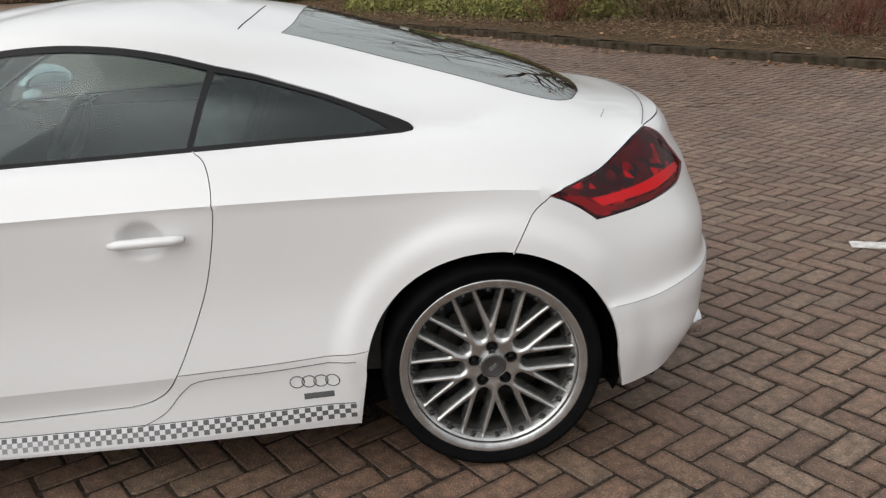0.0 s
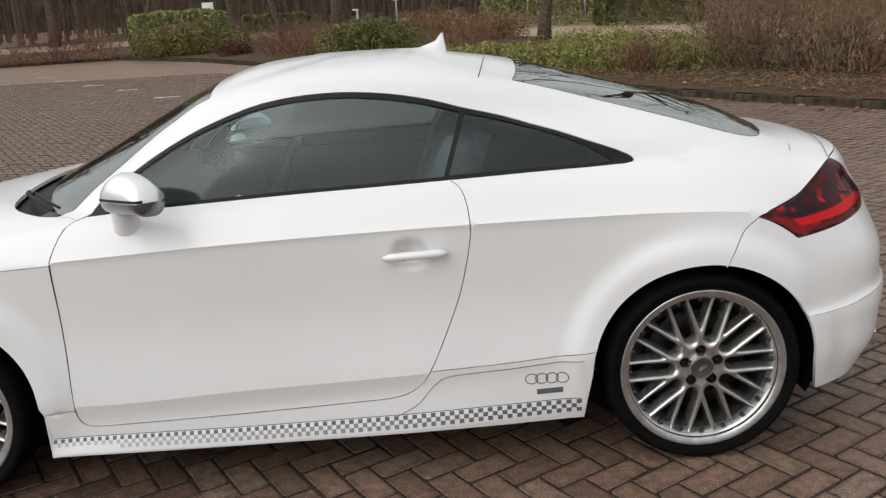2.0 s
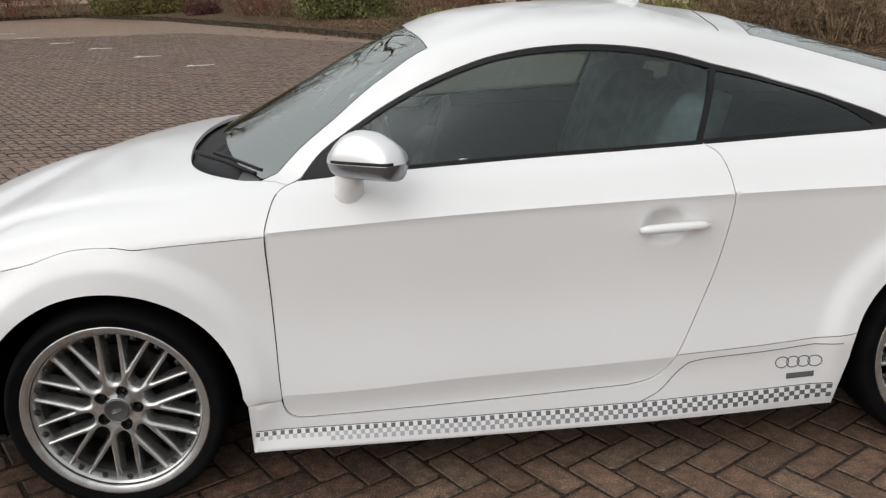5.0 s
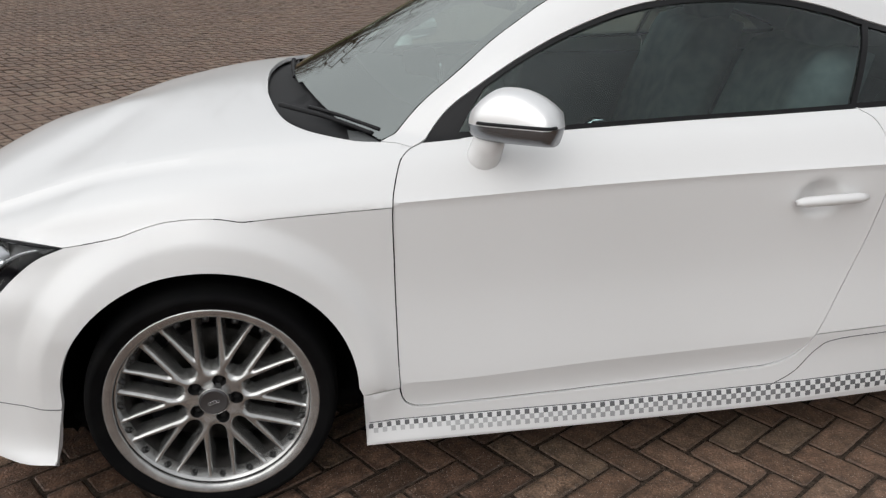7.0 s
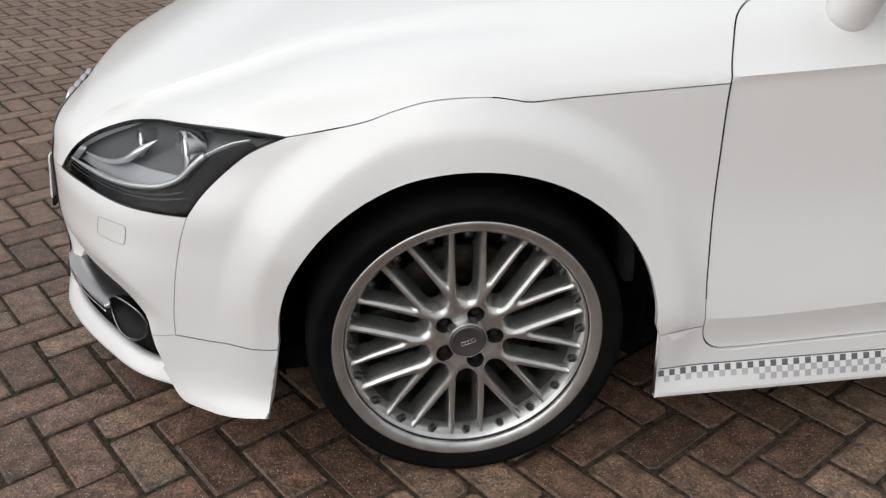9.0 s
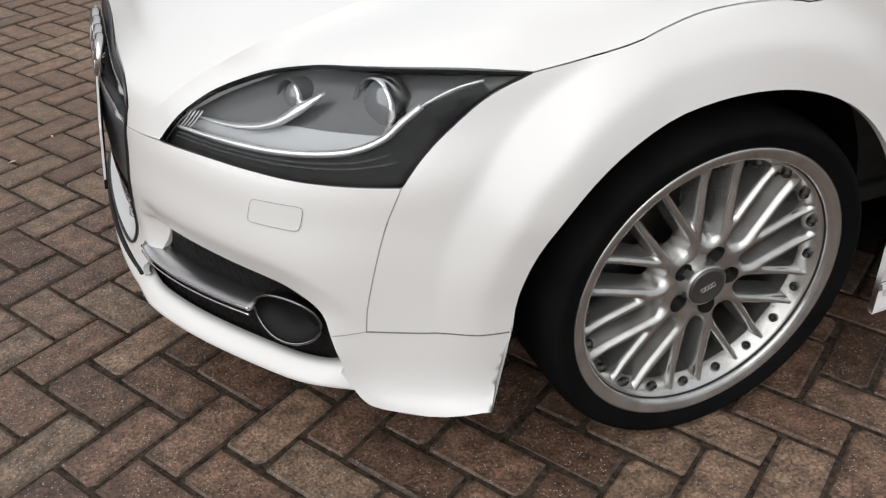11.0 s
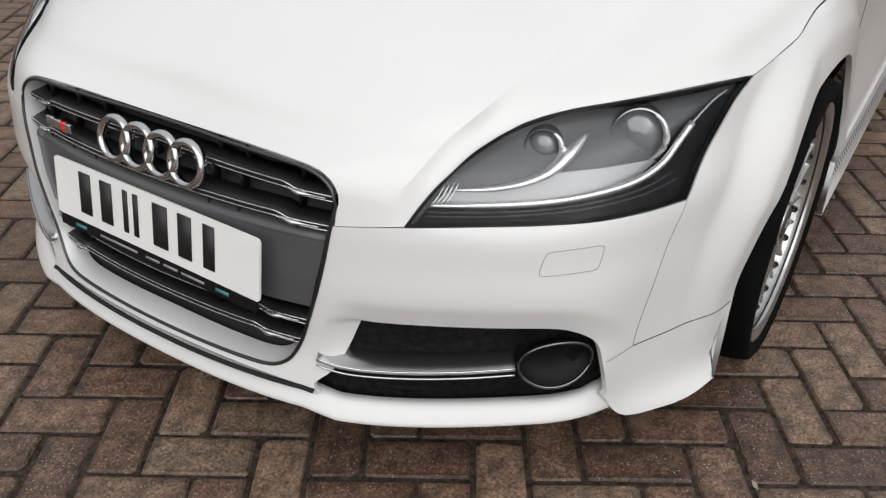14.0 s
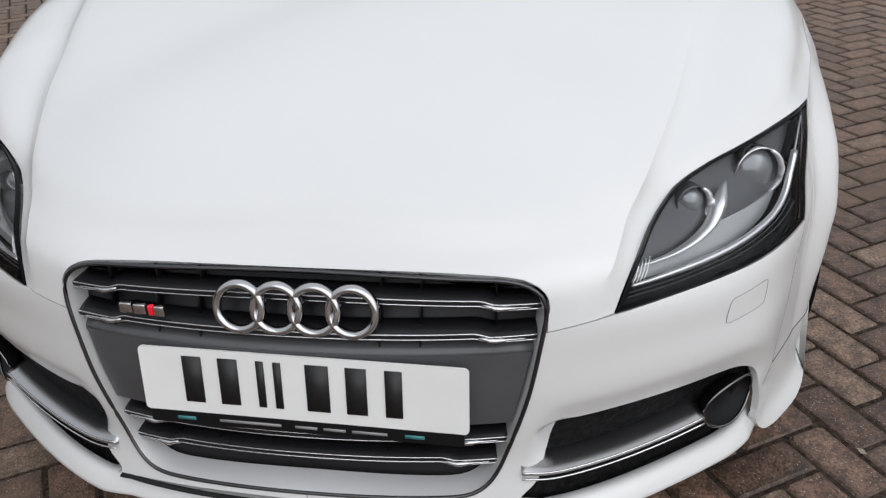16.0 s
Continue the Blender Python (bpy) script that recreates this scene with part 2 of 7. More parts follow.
AXLE_F, AXLE_R = (-1.238, 0.301), (1.234, 0.316)

lip = [(-2.165, 0, .145), (-2.12, .37, .148), (-1.94, .66, .145), (-1.80, .77, .142), (-1.60, .878, .142), (-1.234, .88, .142), (-.86, .885, .142),
       (-.2, .885, .145), (.45, .885, .157), (.85, .875, .167), (1.234, .87, .17), (1.6, .84, .155), (1.80, .72, .19), (1.90, .45, .22), (1.93, 0, .22)]
lip_top = [(-2.16, 0, .195), (-2.11, .37, .195), (-1.93, .66, .19), (-1.79, .768, .19), (-1.60, .855, .19), (-1.234, .885, .2), (-.86, .89, .19),
           (-.2, .893, .20), (.45, .893, .21), (.85, .885, .22), (1.234, .88, .22), (1.59, .86, .22), (1.81, .74, .25), (1.94, .45, .27), (1.97, 0, .27)]
low = [(-2.135, 0, .28), (-2.09, .365, .285), (-1.915, .68, .29), (-1.79, .768, .29), (-1.60, .850, .29), (-1.234, .895, .30), (-.8, .89, .27),
       (-.2, .888, .285), (.4, .888, .305), (.86, .888, .33), (1.234, .90, .33), (1.58, .88, .33), (1.83, .77, .33), (1.98, .45, .34), (2.02, 0, .34)]
rocker = [(-2.14, 0, .42), (-2.087, .38, .42), (-1.925, .67, .42), (-1.765, .783, .42), (-1.58, .849, .40), (-1.234, .89, .42), (-.8, .893, .322),
          (-.2, .893, .34), (.4, .893, .362), (.87, .893, .39), (1.234, .905, .42), (1.56, .89, .45), (1.84, .775, .47), (2.0, .45, .5), (2.04, 0, .5)]
flank = [(-2.12, 0, .535), (-2.08, .373, .53), (-1.925, .645, .527), (-1.735, .793, .552), (-1.55, .842, .57), (-1.234, .88, .60), (-.8, .868, .55),
         (-.2, .868, .56), (.4, .868, .57), (.92, .875, .58), (1.234, .905, .60), (1.53, .88, .63), (1.83, .755, .64), (1.975, .45, .64), (2.01, 0, .64)]
crease = [(-2.065, 0, .612), (-2.062, .37, .602), (-1.87, .615, .625), (-1.70, .762, .668), (-1.548, .812, .70), (-1.234, .858, .768), (-.79, .87, .79),
          (-.2, .878, .818), (.45, .877, .833), (.95, .877, .836), (1.234, .875, .83), (1.5, .845, .81), (1.77, .70, .80), (1.922, .42, .79), (1.967, 0, .79)]
shoulder = [(-1.988, 0, .692), (-1.960, .33, .686), (-1.806, .55, .712), (-1.62, .70, .752), (-1.5, .75, .785), (-1.234, .785, .838), (-.79, .768, .886),
            (-.2, .775, .925), (.45, .765, .95), (.95, .745, .965), (1.234, .74, .955), (1.5, .71, .94), (1.72, .60, .93), (1.85, .36, .935), (1.885, 0, .937)]
inner = [(-1.80, 0, .784), (-1.78, .27, .778), (-1.66, .42, .789), (-1.52, .50, .828), (-1.40, .55, .855), (-1.15, .58, .898), (-.80, .58, .925),
         (-.2, .6, .94), (.45, .6, .95), (.95, .6, .96), (1.234, .58, .965), (1.45, .52, .965), (1.62, .42, .965), (1.72, .25, .968), (1.74, 0, .968)]
spine = [(x, 0, z) for x, z in ((-1.55, .866), (-1.52, .872), (-1.45, .884), (-1.38, .896), (-1.28, .912), (-1.08, .932), (-.8, .945), (-.2, .94), (.45, .95),
                                (.95, .96), (1.2, .965), (1.4, .965), (1.5, .965), (1.56, .965), (1.58, .965))]
LOWER = loft([lip, lip_top, low, rocker, flank, crease, shoulder, inner, spine], (3, 5), 460, 14)

g_base = [(-1.00, 0, .955), (-.94, .42, .935), (-.78, .712, .885), (-.40, .762, .905), (0, .77, .925), (.45, .762, .945), (.85, .74, .955), (1.2, .70, .95),
          (1.58, .56, .945), (1.70, .28, .955), (1.72, 0, .955)]
g_mid = [(-.79, 0, 1.06), (-.74, .385, 1.045), (-.62, .665, 1.01), (-.34, .72, 1.04), (.02, .732, 1.05), (.44, .72, 1.06), (.80, .70, 1.06), (1.08, .655, 1.035),
         (1.36, .49, 1.055), (1.44, .25, 1.075), (1.46, 0, 1.078)]
g_high = [(-.52, 0, 1.20), (-.49, .345, 1.185), (-.44, .60, 1.155), (-.20, .665, 1.17), (.05, .68, 1.175), (.40, .665, 1.165), (.68, .625, 1.135), (.90, .565, 1.115),
          (1.03, .475, 1.145), (1.10, .24, 1.175), (1.11, 0, 1.18)]
g_rail = [(-.27, 0, 1.305), (-.27, .31, 1.29), (-.29, .53, 1.25), (-.1, .585, 1.275), (.1, .595, 1.285), (.36, .58, 1.275), (.53, .55, 1.25), (.64, .51, 1.235),
          (.70, .44, 1.237), (.73, .22, 1.27), (.735, 0, 1.28)]
g_roof = [(-.05, 0, 1.335), (-.05, .2, 1.33), (-.03, .32, 1.32), (.05, .36, 1.325), (.15, .37, 1.325), (.28, .36, 1.325), (.38, .34, 1.32), (.44, .31, 1.312),
          (.48, .26, 1.31), (.5, .13, 1.317), (.5, 0, 1.32)]
g_spine = [(.05 + .038 * k, 0, 1.342) for k in range(11)]
UPPER = loft([g_base, g_mid, g_high, g_rail, g_roof, g_spine], (), 420, 22)


def arch_swell(p):
    """The flared wheel arches: the side swells out round each wheel, less so towards the ground."""
    q = p.copy()
    for hx, hz, out in ((*HUB_F, .022), (*HUB_R, .021)):
        r = np.hypot(q[..., 0] - hx, (q[..., 2] - hz - .01) * 1.03)
        s = np.clip((0.462 - r) / 0.060, 0, 1)
        side = np.clip((q[..., 1] - 0.70) / 0.12, 0, 1) * np.clip((q[..., 2] - 0.16) / 0.2, 0, 1)
        if hx < 0:
            ahead = np.clip((hx - .12 - q[..., 0]) / .16, 0, 1)
            up_ = np.clip((q[..., 2] - 0.36) / 0.14, 0, 1)
            side = side * (1 + 1.1 * ahead * up_)
        q[..., 1] += out * (.7 * s + .3 * s * s * (3 - 2 * s)) * side
    return q


LOWER = arch_swell(LOWER)
# the nose rolls over softly beside the grille
for _ in range(90):
    beside = (np.clip((-1.92 - LOWER[1:-1, :, 0]) / .08, 0, 1) * np.clip((LOWER[1:-1, :, 1] - .33) / .07, 0, 1) * np.clip((LOWER[1:-1, :, 2] - .535) / .03, 0, 1))[..., None]
    LOWER[1:-1] += .5 * beside * ((LOWER[:-2] + LOWER[2:]) / 2 - LOWER[1:-1])


from mathutils import geometry
from mathutils.bvhtree import BVHTree


def shell_tree():
    """Both lofts, both sides, as one surface to lay panels on."""
    verts, faces = [], []
    for g in (LOWER, UPPER):
        nv, nu = g.shape[:2]
        for side in (-1, 1):
            base = len(verts)
            verts += [(p[0], side * p[1], p[2]) for row in g for p in row]
            faces += [(base + a * nu + b, base + a * nu + b + 1, base + (a + 1) * nu + b + 1, base + (a + 1) * nu + b)
                      for a in range(nv - 1) for b in range(nu - 1)]
    return BVHTree.FromPolygons(verts, faces)


SKIN = shell_tree()


class Flat:
    """Lays panels on the skin along one direction."""
    def __init__(self, d, span=(0.0, 1.0, 0.0)):
        self.d = Vector(d).normalized()
        self.a = (Vector(span) - self.d * Vector(span).dot(self.d)).normalized()
        self.b = self.d.cross(self.a)

    def flat(self, p):
        p = Vector(p)
        return Vector((p.dot(self.a), p.dot(self.b)))

    def ray(self, q):
        return self.a * q[0] + self.b * q[1] - self.d * 6, self.d


class Round:
    """Lays panels on the skin towards an upright axis at x = cx; out is -1 for the nose, 1 for the tail."""
    def __init__(self, cx, out):
        self.cx, self.out = cx, out

    def flat(self, p):
        return Vector((math.atan2(p[1], self.out * (p[0] - self.cx)) * 0.9, p[2]))

    def ray(self, q):
        w = Vector((self.out * math.cos(q[0] / 0.9), math.sin(q[0] / 0.9), 0))
        return Vector((self.cx, 0, q[1])) + w * 4, -w


class Cone:
    """Lays panels on the skin towards a level axis at height cz, leaning along x."""
    def __init__(self, cz, lean):
        self.cz, self.lean = cz, lean

    def flat(self, p):
        r = math.hypot(p[1], p[2] - self.cz)
        return Vector((p[0] + self.lean * r, math.atan2(p[1], p[2] - self.cz) * 0.8))

    def ray(self, q):
        a = q[1] / 0.8
        d = Vector((self.lean, -math.sin(a), -math.cos(a)))
        return Vector((q[0], 0, self.cz)) - d * 3, d.normalized()


SIDE = {s: Flat((0, -s, 0), (1, 0, 0)) for s in (-1, 1)}
ROOF, BONNET = Cone(0.1, -.12), Cone(0.1, .45)
FRONT, DOWN, SCREEN, HATCH = Flat((1, 0, 0)), Flat((0, 0, -1)), Flat((.75, 0, -.66)), Flat((-.35, 0, -.93))
NOSE, TAIL = Round(-1.15, -1), Round(1.1, 1)


def curve(pts, n=10):
    """A smooth line through a few points."""
    p = np.array(pts, float)
    if len(p) < 3:
        return [Vector(p[0] + (p[1] - p[0]) * k / n) for k in range(n + 1)]
    p = np.vstack([2 * p[0] - p[1], p, 2 * p[-1] - p[-2]])
    out = []
    for i in range(len(p) - 3):
        a, b, c, d = p[i:i + 4]
        m = max(2, int(n * np.linalg.norm(c - b) / 0.1))
        for f in np.arange(m) / m:
            out.append(Vector(0.5 * (2 * b + (c - a) * f + (2 * a - 5 * b + 4 * c - d) * f ** 2 + (3 * b - a - 3 * c + d) * f ** 3)))
    return out + [Vector(p[-2])]


def ring(*lines):
    """A closed outline from lines laid end to end."""
    out = []
    for line in lines:
        for p in line:
            if not out or (p - out[-1]).length > 1e-4:
                out.append(p)
    while (out[0] - out[-1]).length < 1e-4:
        out.pop()
    return out


def mirror(pts, side):
    """Points given with a half width, on one side of the car."""
    return [Vector((p[0], side * WIDE * p[1], p[2])) for p in pts]


def shrink(poly, gap):
    """A flat outline drawn in by gap."""
    n = len(poly)
    area = sum(poly[i].x * poly[(i + 1) % n].y - poly[(i + 1) % n].x * poly[i].y for i in range(n))
    out = []
    for i in range(n):
        e, f = poly[i] - poly[i - 1], poly[(i + 1) % n] - poly[i]
        t = (e.normalized() + f.normalized())
        t = t.normalized() if t.length > 1e-6 else f.normalized()
        out.append(poly[i] + Vector((-t.y, t.x)) * (gap if area > 0 else -gap))
    return out


def on_skin(view, q, guess=None):
    hit = (None,)
    for off in ((0, 0), (1.3e-4, 2.1e-4), (-1.7e-4, 1.1e-4)):  # a ray may slip through a seam of the skin
        o, d = view.ray(Vector(q) + Vector(off))
        other = SKIN.ray_cast(o, d)
        if other[0] is not None and (hit[0] is None or other[3] < hit[3] - .002):
            hit = other
    if hit[0] is None:
        hit = SKIN.find_nearest(guess if guess is not None else o + d * (4 if isinstance(view, Flat) else 3.1))
    return hit[0], hit[1]


def panel(name, view, outline, material, parent, holes=(), step=0.02, gap=0.0017, depth=0.012, push=0.0, label="", bend=None, folds=()):
    """A sheet of the skin inside an outline, less its holes, with its edges turned in. push: metres outwards."""
    def laid(line):
        return [view.flat(SKIN.find_nearest(p)[0]) for p in line]

    loops = [shrink(laid(outline), gap)] + [shrink(laid(h), -gap) for h in holes]
    pts, edges = [], []
    for loop in loops:
        base, n = len(pts), len(loop)
        pts += loop
        edges += [(base + i, base + (i + 1) % n) for i in range(n)]
    creased = []
    for fold in folds:
        base = len(pts)
        line = laid(fold)
        pts += line
        creased.append(range(base, base + len(line)))
        edges += [(base + i, base + i + 1) for i in range(len(line) - 1)]
        for i in range(1, len(line) - 1):
            t = (line[i + 1] - line[i - 1]).normalized()
            pts += [line[i] + Vector((-t.y, t.x)) * w for w in (-.009, .009)]
    outer = np.array([(p.x, p.y) for p in loops[0]])
    lo, hi = outer.min(0), outer.max(0)
    gx, gy = np.meshgrid(np.arange(lo[0], hi[0], step), np.arange(lo[1], hi[1], step * 0.87))
    gx = gx + (np.arange(gx.shape[0]) % 2)[:, None] * step / 2
    q = np.stack([gx.ravel(), gy.ravel()], 1)
    edge_pts = np.array([(p.x, p.y) for p in pts])

    def inside(q, loop):
        c = np.zeros(len(q), bool)
        for i in range(len(loop)):
            a, b = loop[i - 1], loop[i]
            if a.y == b.y:
                continue
            hit = ((a.y > q[:, 1]) != (b.y > q[:, 1])) & (q[:, 0] < (b.x - a.x) * (q[:, 1] - a.y) / (b.y - a.y) + a.x)
            c ^= hit
        return c

    keep = inside(q, loops[0])
    for h in loops[1:]:
        keep &= ~inside(q, h)
    q = q[keep]
    if len(q):
        near = np.array([np.min((edge_pts[:, 0] - a) ** 2 + (edge_pts[:, 1] - b) ** 2) for a, b in q])
        q = q[near > (step * 0.45) ** 2]
    pts += [Vector(p) for p in q]
    v, _, f, came, _, _ = geometry.delaunay_2d_cdt(pts, edges, [], 0, 1e-6)
    mid = np.array([[sum(v[i].x for i in t) / 3, sum(v[i].y for i in t) / 3] for t in f])
    ok = inside(mid, loops[0])
    for h in loops[1:]:
        ok &= ~inside(mid, h)
    bm = bmesh.new()
    vs, nrm = [], []
    for p in v:
        co, no = on_skin(view, p)
        d = view.ray(p)[1]
        if no.dot(d) > 0:
            no = -no
        if bend is not None:
            co = bend(co, no)
        vs.append(bm.verts.new(co + no * push))
        nrm.append(no)
    for t, good in zip(f, ok):
        if good:
            bm.faces.new([vs[i] for i in t])
    bm.verts.index_update()
    bm.normal_update()
    where = {k: i for i, ks in enumerate(came) for k in ks}
    for line in creased:
        for k in list(line)[:-1]:
            e = bm.edges.get((vs[where[k]], vs[where[k + 1]]))
            if e:
                e.smooth = False
    for fc in bm.faces:
        if fc.normal.dot(nrm[fc.verts[0].index]) < 0:
            fc.normal_flip()
    if depth:
        rim = [e for e in bm.edges if len(e.link_faces) == 1]
        low = {}
        for e in rim:
            for w in e.verts:
                if w not in low:
                    low[w] = bm.verts.new(w.co - nrm[w.index] * depth)
        for e in rim:
            l = e.link_loops[0]
            v1, v2 = l.vert, l.link_loop_next.vert
            fc = bm.faces.new((v2, v1, low[v1], low[v2]))
            e.smooth = False
    for w in [w for w in bm.verts if not w.link_faces]:
        bm.verts.remove(w)
    return part(name, bm, material, parent, label)

# ---- the car ----
car = tagged(new("car"), "white two-door coupe with silver mesh wheels on block paving", "car")


def arch(hub, a, b, front, rear, n=40):
    """The edge of a wheel arch, from its front foot over the top to its rear foot."""
    hx, hz = hub
    pts = [(hx - a - front[0], 0.89, front[1])]
    for k in range(n + 1):
        t = math.pi * (1 - k / n)
        pts.append((hx + a * math.cos(t), 0.89, hz + 0.01 + b * math.sin(t)))
    pts.append((hx + a + rear[0], 0.89, rear[1]))
    return [Vector(p) for p in pts]


ARCH_F = arch(HUB_F, .354, .326, (.034, .150), (.02, .142))
ARCH_R = arch(HUB_R, .356, .342, (.028, .168), (.022, .212))


def settle(line):
    """Moves a line along y onto the skin."""
    out = []
    for p in line:
        q = on_skin(SIDE[1], SIDE[1].flat(p))[0]
        out.append(Vector((p.x, q.y / WIDE, p.z)) if abs(q.x - p.x) + abs(q.z - p.z) < .01 else p)
    return out


ARCH_F, ARCH_R = settle(ARCH_F), settle(ARCH_R)


def cut(line, z, first):
    """The part of an arch above z, or below it at one foot."""
    top = max(range(len(line)), key=lambda i: line[i].z)
    ends = line[:top + 1] if first else line[top:]
    k = min(range(len(ends)), key=lambda i: abs(ends[i].z - z))
    return k if first else top + k


# feature lines of one side, as (x, half width, z)
bonnet_line = curve([(-1.546, .812, .701), (-1.481, .826, .714), (-1.408, .841, .732), (-1.366, .844, .748), (-1.313, .845, .761), (-1.255, .853, .769),
                     (-1.197, .863, .771), (-1.156, .866, .765), (-1.128, .867, .761), (-1.046, .867, .766), (-.786, .870, .779)])
lamp_top = curve([(-2.038, .469, .539), (-2.010, .483, .572), (-1.978, .502, .606), (-1.926, .521, .636), (-1.863, .557, .663), (-1.806, .609, .680),
                  (-1.751, .663, .688), (-1.688, .721, .696), (-1.620, .775, .703), (-1.546, .812, .701)])
lamp_back = curve([(-1.546, .812, .701), (-1.611, .805, .673), (-1.665, .797, .631), (-1.704, .794, .594), (-1.736, .792, .552)])
lamp_low = curve([(-1.736, .792, .552), (-1.795, .757, .548), (-1.862, .703, .544), (-1.919, .640, .543), (-1.972, .571, .543), (-2.038, .469, .539)])
lamp_seam = curve([(-2.038, .469, .539), (-2.083, .373, .530)])
bumper_seam = curve([(-1.736, .792, .552), (-1.763, .781, .475), (-1.790, .769, .352), (-1.796, .764, .292)])
bumper_foot = curve([(-1.796, .764, .292), (-1.686, .836, .300), (-1.60, .886, .305)])
door_front = curve([(-.700, .748, .899), (-.725, .757, .889), (-.753, .784, .872), (-.772, .824, .835), (-.786, .870, .779), (-.784, .867, .634), (-.781, .874, .472), (-.778, .894, .338),
                    (-.771, .890, .274), (-.744, .890, .247), (-.70, .89, .2425)])
door_low = curve([(-.70, .89, .2425), (-.437, .889, .249), (-.084, .889, .262), (.225, .889, .276)])
door_back = curve([(.225, .889, .276), (.281, .888, .289), (.328, .888, .317), (.361, .892, .365), (.403, .881, .449), (.462, .868, .592), (.492, .871, .703),
                   (.509, .876, .795), (.510, .878, .831), (.505, .835, .885), (.488, .793, .932), (.456, .758, .956)])
belt = curve([(-.700, .745, .901), (-.562, .749, .915), (-.408, .756, .922), (-.236, .764, .931), (-.026, .765, .940), (.204, .764, .947), (.456, .759, .955)])
belt_back = curve([(.456, .759, .955), (.703, .749, .961), (.896, .742, .966), (1.015, .732, .969)])
tip = curve([(1.015, .732, .969), (1.040, .722, .971), (1.050, .713, .979), (1.035, .707, .992)])
window_top = curve([(1.035, .707, .992), (.987, .704, 1.014), (.893, .695, 1.049), (.767, .665, 1.093), (.640, .641, 1.132), (.512, .644, 1.166), (.397, .645, 1.199),
                    (.270, .645, 1.223), (.143, .647, 1.235), (.035, .649, 1.234), (-.072, .651, 1.224), (-.180, .648, 1.200), (-.306, .657, 1.156),
                    (-.432, .673, 1.096), (-.540, .688, 1.032), (-.630, .704, .971), (-.700, .745, .901)])
screen_side = curve([(-.797, .724, .899), (-.690, .655, .975), (-.580, .625, 1.060), (-.475, .595, 1.140), (-.310, .565, 1.236)])
screen_top = curve([(-.310, .565, 1.236), (-.322, .45, 1.253), (-.338, .30, 1.264), (-.352, .15, 1.269), (-.355, 0, 1.271)])
cowl_edge = curve([(-.797, .726, .898), (-.875, .701, .901), (-.974, .617, .911), (-1.036, .485, .918), (-1.075, .228, .927), (-1.083, 0, .930)])
quarter_foot = curve([(.361, .892, .365), (.618, .892, .379), (.859, .91, .402)])
lid_line = curve([(1.731, .599, .925), (1.805, .48, .93), (1.85, .36, .935), (1.878, .15, .937), (1.885, 0, .937)])
tail_top = curve([(1.399, .869, .802), (1.477, .835, .828), (1.553, .786, .848), (1.624, .727, .884), (1.683, .665, .911), (1.731, .599, .921)])
tail_back = curve([(1.731, .599, .921), (1.795, .565, .885), (1.84, .55, .84), (1.868, .548, .79)])
tail_low = curve([(1.868, .548, .79), (1.83, .65, .772), (1.795, .699, .762), (1.701, .784, .746), (1.606, .831, .733), (1.531, .857, .725)])
tail_front = curve([(1.531, .857, .725), (1.488, .861, .758), (1.440, .866, .786), (1.399, .869, .802)])
tail_seam = curve([(1.399, .870, .800), (1.353, .881, .765), (1.317, .908, .712), (1.290, .916, .662)])
hatch_top = curve([(.735, 0, 1.28), (.73, .22, 1.27), (.718, .36, 1.252), (.692, .478, 1.231)])
hatch_side = curve([(.692, .478, 1.231), (.856, .487, 1.187), (1.017, .497, 1.139), (1.179, .515, 1.09), (1.343, .532, 1.037), (1.447, .527, 1.01), (1.501, .511, .998)])
hatch_low = curve([(1.501, .511, .998), (1.545, .47, .996), (1.575, .40, .995), (1.61, .28, .996), (1.63, 0, .997)])
grille_edge = curve([(-2.062, 0, .609), (-2.063, .20, .609), (-2.063, .315, .607), (-2.063, .346, .600), (-2.063, .366, .585), (-2.068, .3735, .563), (-2.083, .367, .53), (-2.10, .347, .42),
                     (-2.115, .308, .295), (-2.12, .288, .257), (-2.125, .262, .243), (-2.13, .235, .240), (-2.145, 0, .240)], 8)
vent_edge = curve([(-2.075, .409, .356), (-2.030, .508, .358), (-1.970, .604, .358), (-1.932, .660, .357), (-1.905, .692, .352), (-1.878, .721, .334), (-1.859, .735, .309), (-1.849, .740, .266),
                   (-1.832, .744, .204)])
vent_low = curve([(-1.832, .744, .204), (-1.893, .701, .213), (-1.955, .627, .214), (-2.023, .529, .213), (-2.075, .437, .211), (-2.112, .345, .213)])
vent_in = curve([(-2.112, .345, .213), (-2.115, .338, .228), (-2.098, .365, .257), (-2.086, .388, .301), (-2.075, .409, .356)])
lip_low = curve([(-1.624, .868, .150), (-1.70, .835, .142), (-1.80, .772, .143), (-1.84, .74, .2)])


def back(line):
    return line[::-1]


def crease_hollow(co, no):
    """A shallow hollow under the crease along the flank."""
    h = float(np.interp(co.x, CREASE_X, CREASE_Z)) - co.z
    if h <= 0 or co.x > 1.3:
        return co
    return co - no * .0042 * (1 - math.exp(-h / .009)) * math.exp(-h / .11) * min(1.0, (1.3 - co.x) / .35)


def sill_fold(co, no):
    """The door turns in below the fold over the sill."""
    h = float(np.interp(co.x, ROCKER_X, ROCKER_Z)) - co.z
    return co - no * .10 * h if h > 0 else co


def handle_bowl(side):
    def bend(co, no):
        co = sill_fold(crease_hollow(co, no), no)
        r = math.hypot((co.x - .318) / .066, (co.z - .752) / .052)
        return co - no * 0.034 * max(0.0, 1 - r * r) if r < 1 else co
    return bend


